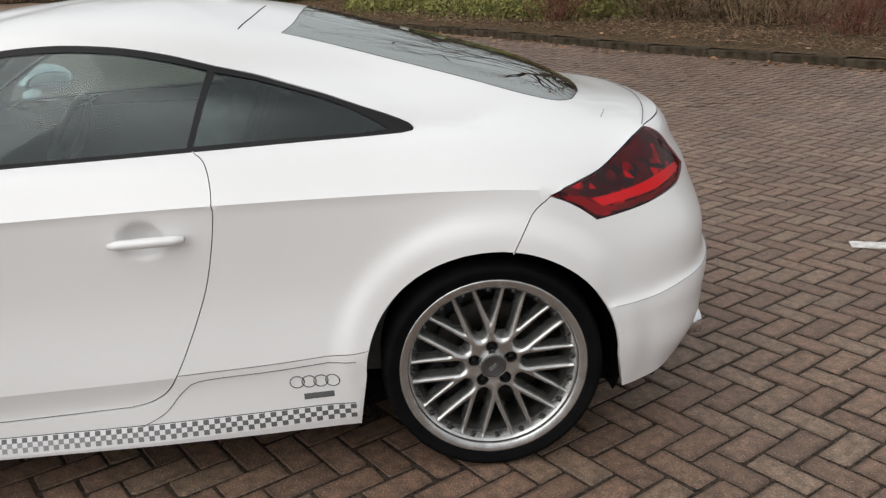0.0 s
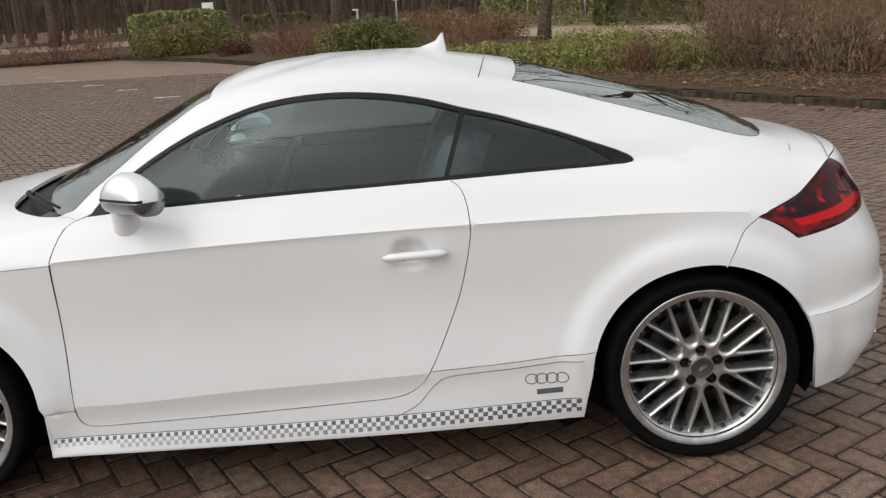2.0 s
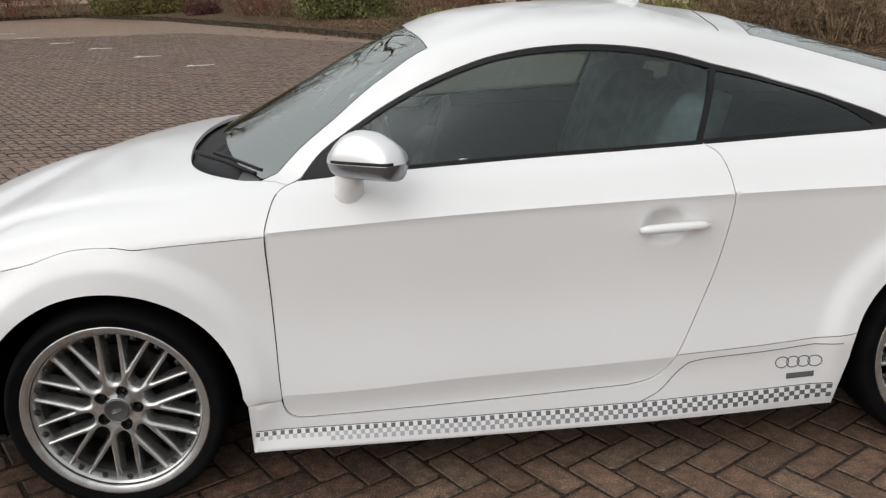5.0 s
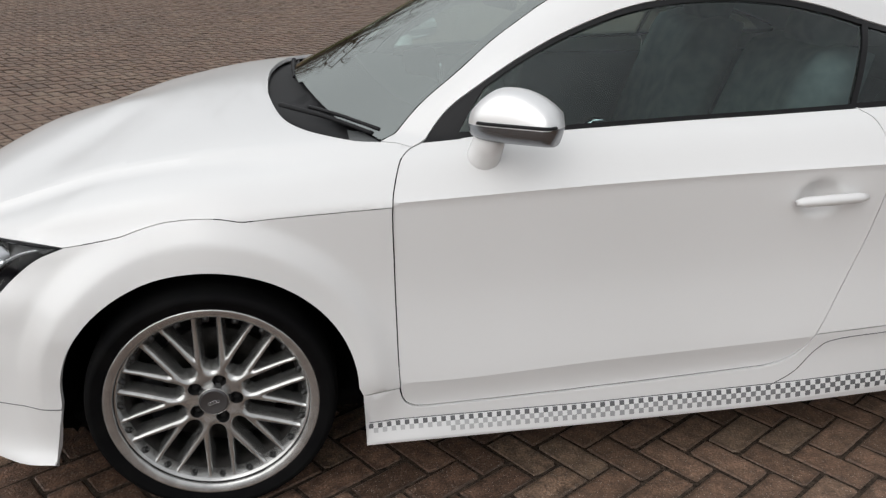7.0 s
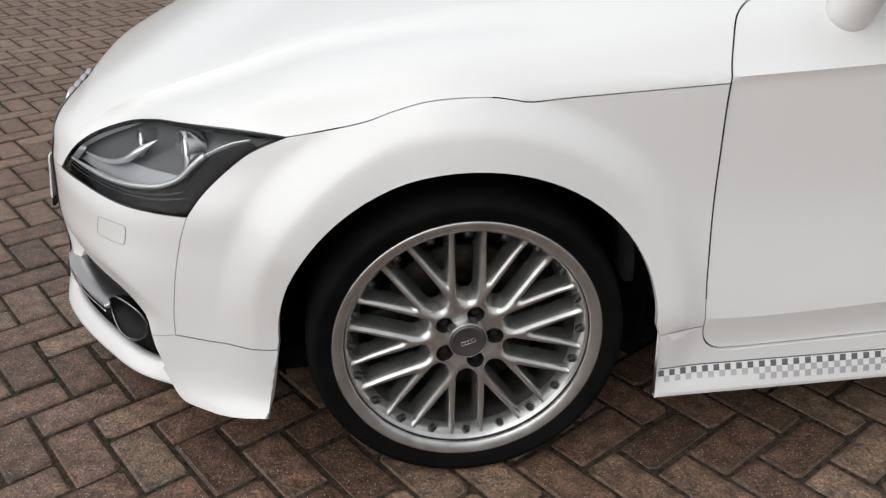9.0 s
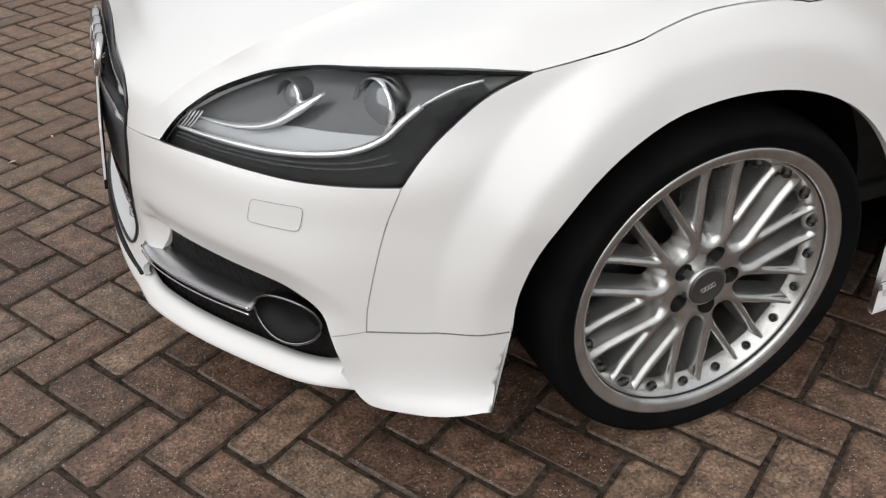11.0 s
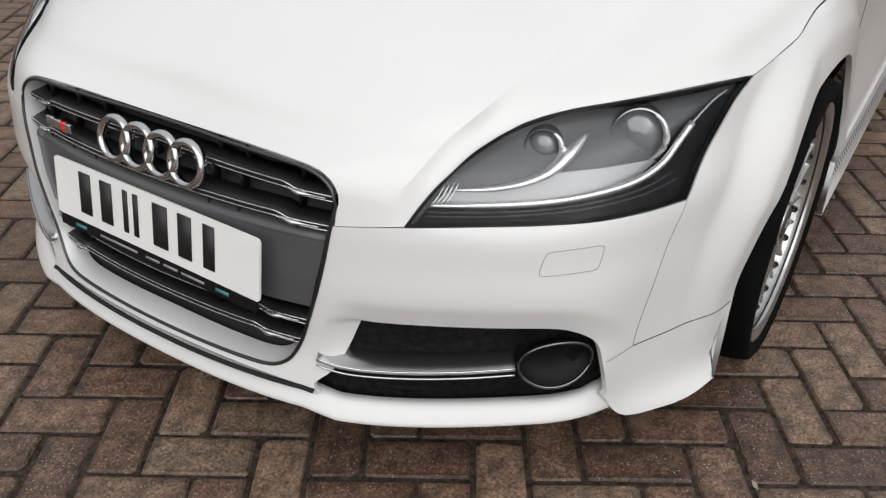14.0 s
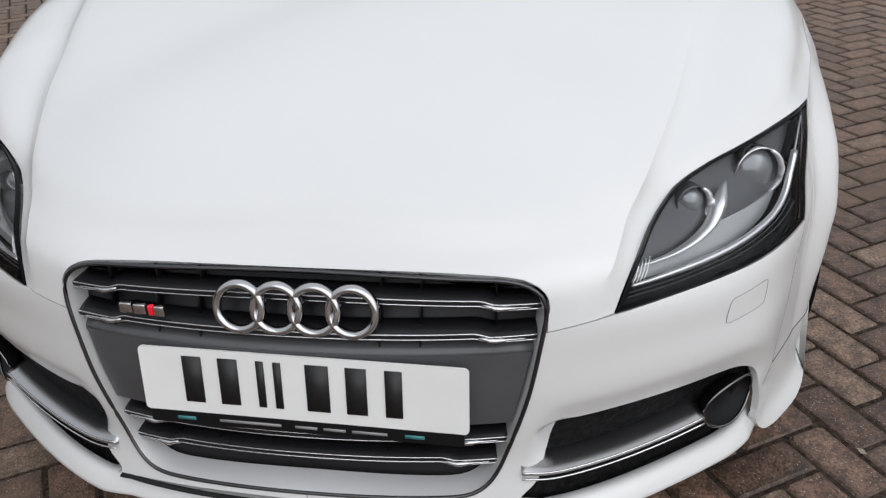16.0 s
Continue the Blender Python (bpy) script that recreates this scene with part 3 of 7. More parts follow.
step_line = curve([(1.50, .93, .484), (1.589, .899, .484), (1.688, .856, .484), (1.807, .796, .507), (1.921, .655, .513), (2.0, .42, .515), (2.03, 0, .515)])


def bumper_step(co, no):
    """The upper bumper draws in above a crease that runs round the tail."""
    h = co.z - float(np.interp(co.x, (1.589, 1.688, 1.807, 1.921), (.484, .484, .507, .513)))
    fade = min(1.0, max(0.0, (co.x - 1.52) / .05))
    return co - no * .015 * fade * (1 - math.exp(-h / .013)) * math.exp(-h / .10) if h > 0 else co


CREASE = [Vector(p) for p in spline(crease, 601)]
CREASE_X, CREASE_Z = [p.x for p in CREASE if -1.5 < p.x < 1.6], [p.z for p in CREASE if -1.5 < p.x < 1.6]
ROCKER = [Vector(p) for p in spline(rocker, 601)]
ROCKER_X, ROCKER_Z = [p.x for p in ROCKER if -1.2 < p.x < 1.2], [p.z for p in ROCKER if -1.2 < p.x < 1.2]


def strip_top(x):
    """Height of the edge above the chequered strip."""
    return float(np.interp(x, (-.87, -.27, .28, .86), (.212, .213, .222, .243)))


def skirt_blade(co, no):
    """The lower skirt leans outwards below that edge, most towards the front wheel."""
    h = strip_top(co.x) - co.z
    return co + no * min(h, .046) * float(np.interp(co.x, (-.87, .30, .86), (.50, .34, .10))) if h > 0 else co


VENT = []


def vent_distance(co):
    """How far a place on the nose lies from the edge of the intake."""
    if not VENT:
        VENT.append(np.array([tuple(NOSE.flat((p.x, p.y * WIDE, p.z))) for p in vent_in[2:] + vent_edge]))
    a = VENT[0]
    q = np.array(NOSE.flat((co.x, abs(co.y), co.z)))
    e = a[1:] - a[:-1]
    f = np.clip(((q - a[:-1]) * e).sum(1) / np.maximum((e * e).sum(1), 1e-12), 0, 1)
    return float(np.sqrt((((a[:-1] + e * f[:, None]) - q) ** 2).sum(1).min()))


def bumper_form(co, no):
    """The brow over the intake, and the corner that flicks out at the ground."""
    if co.x < -1.80 and .22 < co.z < .46:
        d = vent_distance(co)
        if d < .046:
            co = co - no * .013 * (1 - d / .046) * min(1.0, max(0.0, (co.z - .25) / .07))
        # the cheek beside the opening is set back
        co = co - no * .020 * min(1, max(0, (abs(co.y) - .355) / .035)) * min(1, max(0, (.430 - abs(co.y)) / .01)) * min(1, max(0, (.358 - co.z) / .014)) * min(1, max(0, (co.z - .262) / .02))
    if co.z < .232 and co.x > -1.84:
        f = min(1.0, (.232 - co.z) / .08) * min(1.0, (co.x + 1.84) / .06)
        co = co + no * .010 * f * f
    return co


def span(line, side, x0, x1):
    return [Vector((p.x, side * p.y, p.z)) for p in line if x0 < p.x < x1]


for s in (-1, 1):
    def m(*lines):
        return mirror(ring(*lines), s)

    kf, kr = cut(ARCH_F, .305, True), cut(ARCH_F, .30, False)
    qf = cut(ARCH_R, .402, True)
    top_r = min(range(len(ARCH_R)), key=lambda i: (ARCH_R[i] - Vector((1.290, .89, .662))).length)
    panel("front_wing", SIDE[s], m(bonnet_line, [p for p in door_front if p.z < .779 and p.z > .31], [Vector((-.778, .893, .305)), Vector((-.872, .893, .302))],
                                          back(ARCH_F[kf:kr + 1]), back(bumper_foot), back(bumper_seam), back(lamp_back)), M_PAINT, car, step=.012, gap=.0009)
    door = panel("door", SIDE[s], m(door_front, door_low, door_back, back(belt)), M_PAINT, car, step=.016, bend=handle_bowl(s),
                 folds=[span(CREASE, s, -.83, .54), span(ROCKER, s, -.81, .38)])
    panel("side_skirt", SIDE[s], m([Vector((-.868, .89, .157)), Vector((-.872, .893, .302)), Vector((-.778, .893, .305))], [p for p in door_front if p.z < .30], door_low,
                                   [p for p in door_back if p.z < .366], quarter_foot, back(ARCH_R[:qf + 1]), curve([(.85, .875, .170), (.45, .885, .165), (-.2, .885, .159), (-.868, .885, .157)])),
          M_PAINT, car, step=.016, bend=skirt_blade, folds=[[Vector((x, s * .893, strip_top(x) - dz)) for x in np.linspace(-.855, .835, 60)] for dz in (0, .046)])
    panel("rear_bumper", TAIL, m(back(tail_seam), back(tail_front), back(tail_low), curve([(1.868, .548, .79), (1.91, .42, .79), (1.95, 0, .79)]),
                                 curve([(1.95, 0, .79), (2.04, 0, .5), (2.02, 0, .34), (1.96, 0, .28)]), curve([(1.96, 0, .28), (1.94, .45, .28), (1.83, .74, .250), (1.75, .79, .226), (1.615, .85, .212)]),
                                 back(ARCH_R[top_r:])), M_PAINT, car, bend=bumper_step, step=.016, folds=[[Vector((p.x, s * WIDE * p.y, p.z)) for p in step_line]])
    panel("rear_panel", TAIL, m(back(tail_back), curve([(1.868, .548, .79), (1.91, .42, .79), (1.95, 0, .79)]), curve([(1.95, 0, .79), (1.92, 0, .86), (1.885, 0, .937)]), back(lid_line)),
          M_PAINT, car)
    panel("front_bumper", NOSE, m(back(lamp_seam), back(lamp_low), bumper_seam, bumper_foot, back(ARCH_F[:kf + 1]), lip_low, [Vector((-1.832, .744, .204))],
                                  back(vent_edge), back(vent_in), curve([(-2.112, .345, .217), (-2.135, .22, .224), (-2.152, 0, .227)]), [Vector((-2.146, 0, .240))],
                                  [p for p in back(grille_edge) if p.z < .53 and p.y > 0]), M_PAINT, car, step=.011, gap=.0008, bend=bumper_form)

l = lambda line: [Vector((p.x, -p.y, p.z)) for p in line]
wide = lambda line: [Vector((p.x, WIDE * p.y, p.z)) for p in line]


def whole(*lines):
    """An outline over both sides, from the lines of one side between two points in the middle."""
    one = wide(ring(*lines, [lines[-1][-1]]))
    return ring(l(one), back(one))


def ridge_at(x):
    return float(np.interp(x, (-2.06, -2.013, -1.944, -1.862, -1.778, -1.691, -1.576, -1.277, -1.03), (.436, .462, .482, .514, .541, .566, .588, .664, .713))) * WIDE


def bonnet_ridge(co, no):
    """Soft ridges that run back from the grille's corners: the bonnet falls away outside them."""
    w = ridge_at(co.x)
    d = abs(co.y) - w
    fade = min(1, max(0, (co.x + 2.09) / .12)) * min(1, max(0, (-.85 - co.x) / .25))
    return co - no * (.0175 * fade * (1 - math.exp(-d / .018)) * math.exp(-(d / .080) ** 2) if d > 0 else 0)


panel("bonnet", BONNET, whole([p for p in grille_edge if p.z > .53], back(lamp_seam), lamp_top, bonnet_line, [p for p in back(door_front) if .888 > p.z > .779],
                                       [Vector((-.725, .757, .889)), Vector((-.76, .735, .895))], cowl_edge), M_PAINT, car, step=.015, gap=.0009, bend=bonnet_ridge,
               folds=[[SKIN.find_nearest((x, s * ridge_at(x), float(np.interp(x, (-2.03, -1.944, -1.862, -1.691, -1.277, -1.05), (.59, .65, .69, .755, .85, .89)))))[0] for x in np.linspace(-2.03, -1.25, 90)] for s in (-1, 1)])
hatch_edge = whole(hatch_top, hatch_side, hatch_low)
shell = panel("body_shell", ROOF, whole(back(screen_top), back(screen_side), [Vector((-.76, .735, .895)), Vector((-.725, .757, .889))], back(window_top), back(tip), back(belt_back),
                                        [p for p in back(door_back) if p.z > .365], quarter_foot, ARCH_R[qf:top_r + 1], back(tail_seam), tail_top, lid_line),
              M_PAINT, car, holes=[hatch_edge], gap=.001, step=.016, bend=crease_hollow, folds=[span(CREASE, s, .49, 1.38) for s in (-1, 1)])
fair = bmesh.new()
fair.from_mesh(shell.data)
for edge in (1.24, 1.28, 1.32, 1.36, 1.40, 1.44):
    soft = [v for v in fair.verts if v.co.x > edge and v.co.z > .862 and all(e.smooth and len(e.link_faces) == 2 for e in v.link_edges)]
    for _ in range(8):
        bmesh.ops.smooth_vert(fair, verts=soft, factor=.5, use_axis_x=True, use_axis_y=True, use_axis_z=True)
fair.to_mesh(shell.data)
fair.free()
rear_window = panel("rear_window", HATCH, hatch_edge, M_REAR, car, label="dark tinted rear window", depth=0)
screen_low = curve([(-.797, .724, .899), (-.90, .53, .928), (-.965, .25, .945), (-.985, 0, .949)])
screen_edge = whole(back(screen_top), back(screen_side), screen_low)
windscreen = panel("windscreen", SCREEN, screen_edge, M_SCREEN, car, label="greenish windscreen glass", depth=0)


# ---- the car's smaller parts ----
def tube_bm(path, radius, sides=8, closed=False, flat=1.0):
    """A tube along a path; radius may be a list; flat squeezes it across z."""
    bm = bmesh.new()
    n = len(path)
    rows = []
    for i, p in enumerate(path):
        p = Vector(p)
        a = Vector(path[i - 1] if (i or closed) else path[0])
        b = Vector(path[(i + 1) % n] if (closed or i < n - 1) else path[-1])
        t = (b - a).normalized()
        up = Vector((0, 0, 1)) if abs(t.z) < 0.95 else Vector((1, 0, 0))
        x = t.cross(up).normalized()
        y = x.cross(t)
        r = radius[i] if isinstance(radius, (list, tuple)) else radius
        rows.append([bm.verts.new(p + (x * math.cos(k * math.tau / sides) + y * math.sin(k * math.tau / sides) * flat) * r) for k in range(sides)])
    for i in range(n if closed else n - 1):
        u, v = rows[i], rows[(i + 1) % n]
        for k in range(sides):
            bm.faces.new((u[k], u[(k + 1) % sides], v[(k + 1) % sides], v[k]))
    if not closed:
        bm.faces.new(rows[0][::-1])
        bm.faces.new(rows[-1])
    bmesh.ops.recalc_face_normals(bm, faces=bm.faces)
    return bm


def box_bm(size, m=Matrix(), bevel=0.0, segs=2):
    bm = bmesh.new()
    bmesh.ops.create_cube(bm, size=1, matrix=Matrix.Diagonal((*size, 1)))
    if bevel:
        bmesh.ops.bevel(bm, geom=list(bm.edges), offset=bevel, segments=segs, affect="EDGES", profile=0.6)
    bmesh.ops.transform(bm, matrix=m, verts=bm.verts)
    return bm


def lathe_bm(profile, m=Matrix(), segs=48):
    """A body of revolution about y from (radius, y) points."""
    bm = bmesh.new()
    rows = [[bm.verts.new(m @ Vector((r * math.cos(k * math.tau / segs), y, r * math.sin(k * math.tau / segs)))) for k in range(segs)] if r > 1e-6 else [bm.verts.new(m @ Vector((0, y, 0)))]
            for r, y in profile]
    for a, b in zip(rows, rows[1:]):
        for k in range(segs):
            q = [a[k % len(a)], a[(k + 1) % len(a)], b[(k + 1) % len(b)], b[k % len(b)]]
            q = [v for i, v in enumerate(q) if v not in q[:i]]
            if len(q) > 2:
                bm.faces.new(q)
    bmesh.ops.recalc_face_normals(bm, faces=bm.faces)
    return bm


def sweep_bm(path, outs, section, cap=True):
    """A section of (outward, up) points along a path with outward directions."""
    bm = bmesh.new()
    rows = [[bm.verts.new(Vector(p) + o * a + Vector((0, 0, b))) for a, b in (section(i / (len(path) - 1)) if callable(section) else section)] for i, (p, o) in enumerate(zip(path, outs))]
    k = len(rows[0])
    for u, v in zip(rows, rows[1:]):
        for i in range(k):
            bm.faces.new((u[i], u[(i + 1) % k], v[(i + 1) % k], v[i]))
    if cap:
        bm.faces.new(rows[0][::-1])
        bm.faces.new(rows[-1])
    bmesh.ops.recalc_face_normals(bm, faces=bm.faces)
    return bm


def plan_out(path):
    """Level outward directions along a path round the nose (towards -x and away from the middle)."""
    out = []
    for i in range(len(path)):
        t = Vector(path[min(i + 1, len(path) - 1)]) - Vector(path[max(i - 1, 0)])
        n = Vector((t.y, -t.x, 0)).normalized()
        out.append(n if n.dot(Vector(path[i]) - Vector((-1.0, 0, path[i][2]))) > 0 else -n)
    return out


def skin_pt(p, push=0.0):
    co, no, _, _ = SKIN.find_nearest(Vector(p))
    if no.dot(co - Vector((0, 0, .5))) < 0:
        no = -no
    return co + no * push


# front splitter, a white blade along the bottom of the bumper
def lip_at(p):
    """The blade steps back and up across the middle."""
    f = min(1.0, max(0.0, (.385 - p[1]) / .06))
    return Vector((p[0] + .006 * f, p[1], .148 + .009 * f))


lip_half = [lip_at(p) for p in spline(lip, 461) if p[0] < -1.815]
lip_path = l(back(lip_half)) + lip_half[1:]
lip_sec = [(-.036, .032), (-.012, .021), (-.003, .020), (.000, .0235), (-.002, .029), (-.009, .040), (-.019, .051), (-.034, .057)]


def lip_taper(f):
    """The blade's section, drawn in towards its two ends."""
    e = 1 - min(1.0, min(f, 1 - f) / .06)
    return [(a - .010 * e, b - .010 * e * (b < .034)) for a, b in lip_sec]


part("splitter", sweep_bm(lip_path, plan_out(lip_path), lip_taper), M_PAINT, car, "white front splitter lip")
gap_line = [skin_pt(p + Vector((-.004, 0, .0635)), .0006) for p in lip_path if abs(p.y) < .345]
part("splitter_gap", tube_bm(gap_line, .0052, 6, False, .8), M_DARK, car, "dark gap above the splitter")
part("undertray", sweep_bm(lip_path, plan_out(lip_path), [(-.028, .026), (-.028, .036), (-.16, .036), (-.16, .024)]), M_DARK, car, "black undertray behind the splitter")
# dark liner behind the grille and the intakes
nose_band = [(-1.78, .77, .56), (-1.93, .64, .60), (-2.06, .37, .618), (-2.065, 0, .62)]
nose_foot = [(-2.15, 0, .19), (-2.10, .37, .19), (-1.92, .66, .19), (-1.80, .755, .20)]
panel("bumper_liner", NOSE, whole([Vector((-2.065, 0, .62))], curve(back(nose_band)), curve(back(nose_foot))), M_DARK, car, push=-.055, depth=0, step=.03)

# grille
grille = panel("grille_mesh", NOSE, whole(grille_edge), M_GRILLE, car, push=-.04, depth=.02, step=.02)
ge = wide(grille_edge)
frame_path = [on_skin(FRONT, FRONT.flat(p))[0] + Vector((-.001, 0, 0)) for p in ring(l(ge), back(ge))]
for _ in range(4):
    frame_path = [(frame_path[k - 1] + frame_path[k] * 2 + frame_path[(k + 1) % len(frame_path)]) / 4 for k in range(len(frame_path))]
part("grille_frame", tube_bm(frame_path, .0034, 8, True), M_FRAME, grille, "slim dark metal frame")
middle = sum(frame_path, Vector()) / len(frame_path)
inward = [(middle - p).normalized() for p in frame_path]
bm = bmesh.new()
wall = [[bm.verts.new(p + d * a + Vector((b, 0, 0))) for a, b in ((.003, .000), (.005, .004), (.015, .036))] for p, d in zip(frame_path, inward)]
for k in range(len(wall)):
    for q in (0, 1):
        bm.faces.new((wall[k - 1][q], wall[k][q], wall[k][q + 1], wall[k - 1][q + 1]))
bmesh.ops.recalc_face_normals(bm, faces=bm.faces)
part("frame_wall", bm, mat("frame_satin_silver", (.70, .70, .71), .34, .35), grille, "satin silver inner face of the frame")


def half_width(z):
    """Half the grille's clear width at a height."""
    return float(np.interp(z, (.245, .29, .42, .53, .575, .60), (.262, .306, .347, .366, .372, .36))) * WIDE - .008


def nose_line(z, w, push, n=24):
    """A line across the nose at height z."""
    out = []
    for k in range(n + 1):
        y = -w + 2 * w * k / n
        co, no = on_skin(FRONT, FRONT.flat((0, y, z)))
        out.append(co + Vector((-1, 0, 0)) * push)
    return out


for z in (.572, .526, .344, .300):
    w = half_width(z)
    # the ends of a slat step down beside the frame
    bar = [p - Vector((0, 0, .0075 * min(1, max(0, (abs(p.y) - w + .088) / .022)))) for p in nose_line(z, w, -.012, 96)]
    part("grille_slat", sweep_bm(bar, [Vector((-1, 0, 0))] * len(bar), [(-.03, -.007), (.0, -.0045), (.003, 0), (.0, .0045), (-.03, .013)]), M_GRILLE, grille)
    for dz in (.0042, -.0042):
        part("chrome_strip", tube_bm([p + Vector((-.0025, 0, dz)) for p in bar], .0013, 6), M_CHROME, grille, "thin chrome strip")
    for sgn in (-1, 1):
        a = [p + Vector((-.004, 0, 0)) for p in bar if w - .085 < sgn * p.y < w - .012]
        a.sort(key=lambda p: sgn * p.y)
        rad = [.0016 + .0048 * math.exp(-((k / (len(a) - 1) - .32) / .2) ** 2) for k in range(len(a))]
        part("slat_end", tube_bm(a, rad, 8, False, .8), M_SATIN, grille, "flared chrome slat end")
for z in (.59, .55, .50, .325):
    for y in (-.30, -.19, -.13, .15, .22, .30):
        if abs(y) < half_width(z) - .02:
            co, no = on_skin(FRONT, FRONT.flat((0, y, z)))
            part("grille_rib", box_bm((.02, .0025, .034), Matrix.Translation(co + Vector((.032, 0, 0)))), M_BLACK, grille)
pw = lambda z: (half_width(z) + .004) / WIDE
panel("plate_plinth", NOSE, whole([Vector((-2.1, 0, .494))], curve([(-2.1, 0, .494), (-2.09, pw(.494), .494)], 20), curve([(-2.09, pw(.494), .494), (-2.1, pw(.366), .366)]), curve([(-2.1, pw(.366), .366), (-2.12, 0, .366)], 20)),
               M_PLINTH, grille, push=-.012, depth=.03, label="smooth dark grey number plate plinth")
bevel = nose_line(.494, half_width(.494), -.012, 24)
part("plinth_bevel", sweep_bm(bevel, [Vector((-1, 0, 0))] * 25, [(-.03, -.006), (.0, -.006), (-.003, .004), (-.03, .020)]), M_PLINTH, grille, "bevelled upper edge of the plinth")
# four rings, plain shapes
for k in range(4):
    c = Vector((-2.104, -.0950 + .0570 * k, .5645))
    bm = bmesh.new()
    n, q = 40, 10
    lean_ = Matrix.Rotation(radians(15), 3, "Y")
    rows = [[bm.verts.new(c + lean_ @ Vector((-.009 * math.sin(b), (.0350 + .0070 * math.cos(b)) * math.cos(a), (.0350 + .0070 * math.cos(b)) * math.sin(a))))
             for b in [j * math.tau / q for j in range(q)]] for a in [i * math.tau / n for i in range(n)]]
    for i in range(n):
        for j in range(q):
            bm.faces.new((rows[i][j], rows[i][(j + 1) % q], rows[(i + 1) % n][(j + 1) % q], rows[(i + 1) % n][j]))
    bmesh.ops.recalc_face_normals(bm, faces=bm.faces)
    part("badge_ring", bm, M_RING, grille, "chrome ring of the badge")
bm = box_bm((.03, .012, .02), Matrix.Translation((-2.095, -.0095, .564)))
part("badge_post", bm, M_GRILLE, grille)
for k, (y, wd, mt) in enumerate(((.262, .020, M_SATIN), (.238, .020, M_SATIN), (.219, .009, M_RED), (.205, .016, M_SATIN))):
    co, no = on_skin(FRONT, FRONT.flat((0, y, .549)))
    part("badge_bar", box_bm((.008, wd, .017), Matrix.Translation(co + Vector((.002, 0, 0))), .002), mt, grille, "small plain badge shape")

# number plate with plain bars
plate = tagged(new("number_plate"), "white front number plate with black bars on a dark plinth", "number plate")
tilt = Matrix.Translation((-2.127, -.009, .437)) @ Matrix.Rotation(radians(-1.3), 4, "Z") @ Matrix.Rotation(radians(8), 4, "Y")


def rounded_slab(wd, ht, th, r, m):
    bm = bmesh.new()
    pts = []
    for cx, cz, a0 in ((wd / 2 - r, ht / 2 - r, 0), (-wd / 2 + r, ht / 2 - r, 90), (-wd / 2 + r, -ht / 2 + r, 180), (wd / 2 - r, -ht / 2 + r, 270)):
        pts += [(cx + r * math.cos(radians(a0 + 15 * k)), cz + r * math.sin(radians(a0 + 15 * k))) for k in range(7)]
    f = bm.faces.new([bm.verts.new((0, y, z)) for y, z in pts])
    ext = bmesh.ops.extrude_face_region(bm, geom=[f])
    bmesh.ops.translate(bm, vec=(-th, 0, 0), verts=[v for v in ext["geom"] if isinstance(v, bmesh.types.BMVert)])
    bmesh.ops.recalc_face_normals(bm, faces=bm.faces)
    bmesh.ops.transform(bm, matrix=m, verts=bm.verts)
    return bm


part("plate_sheet", rounded_slab(.514, .111, .004, .008, tilt), M_PLATE, plate, "white plate sheet", smooth=False)
part("plate_holder", rounded_slab(.50, .022, .006, .004, tilt @ Matrix.Translation((.002, 0, -.066))), M_BLACK, plate, "black holder strip", smooth=False)
for yy, wd in ((.085, .10), (-.005, .035), (-.05, .035), (-.105, .055)):
    part("holder_bar", box_bm((.001, wd, .0045), tilt @ Matrix.Translation((-.0055, yy, -.066))), M_SEAM, plate, "pale line of small print")
for yy in (.19, -.175):
    part("holder_mark", box_bm((.001, .030, .006), tilt @ Matrix.Translation((-.0055, yy, -.066))), mat("teal_mark", (.06, .24, .25), .5), plate, "small teal printed mark")
y = .186
for wd, gap in ((.031, .027), (.031, .030), (.012, .015), (.012, .038), (.036, .026), (.032, .028), (.026, 0)):
    part("plate_bar", box_bm((.0015, wd, .079), tilt @ Matrix.Translation((-.005, y - wd / 2, .004))), M_INK, plate, "black bar")
    y -= wd + gap

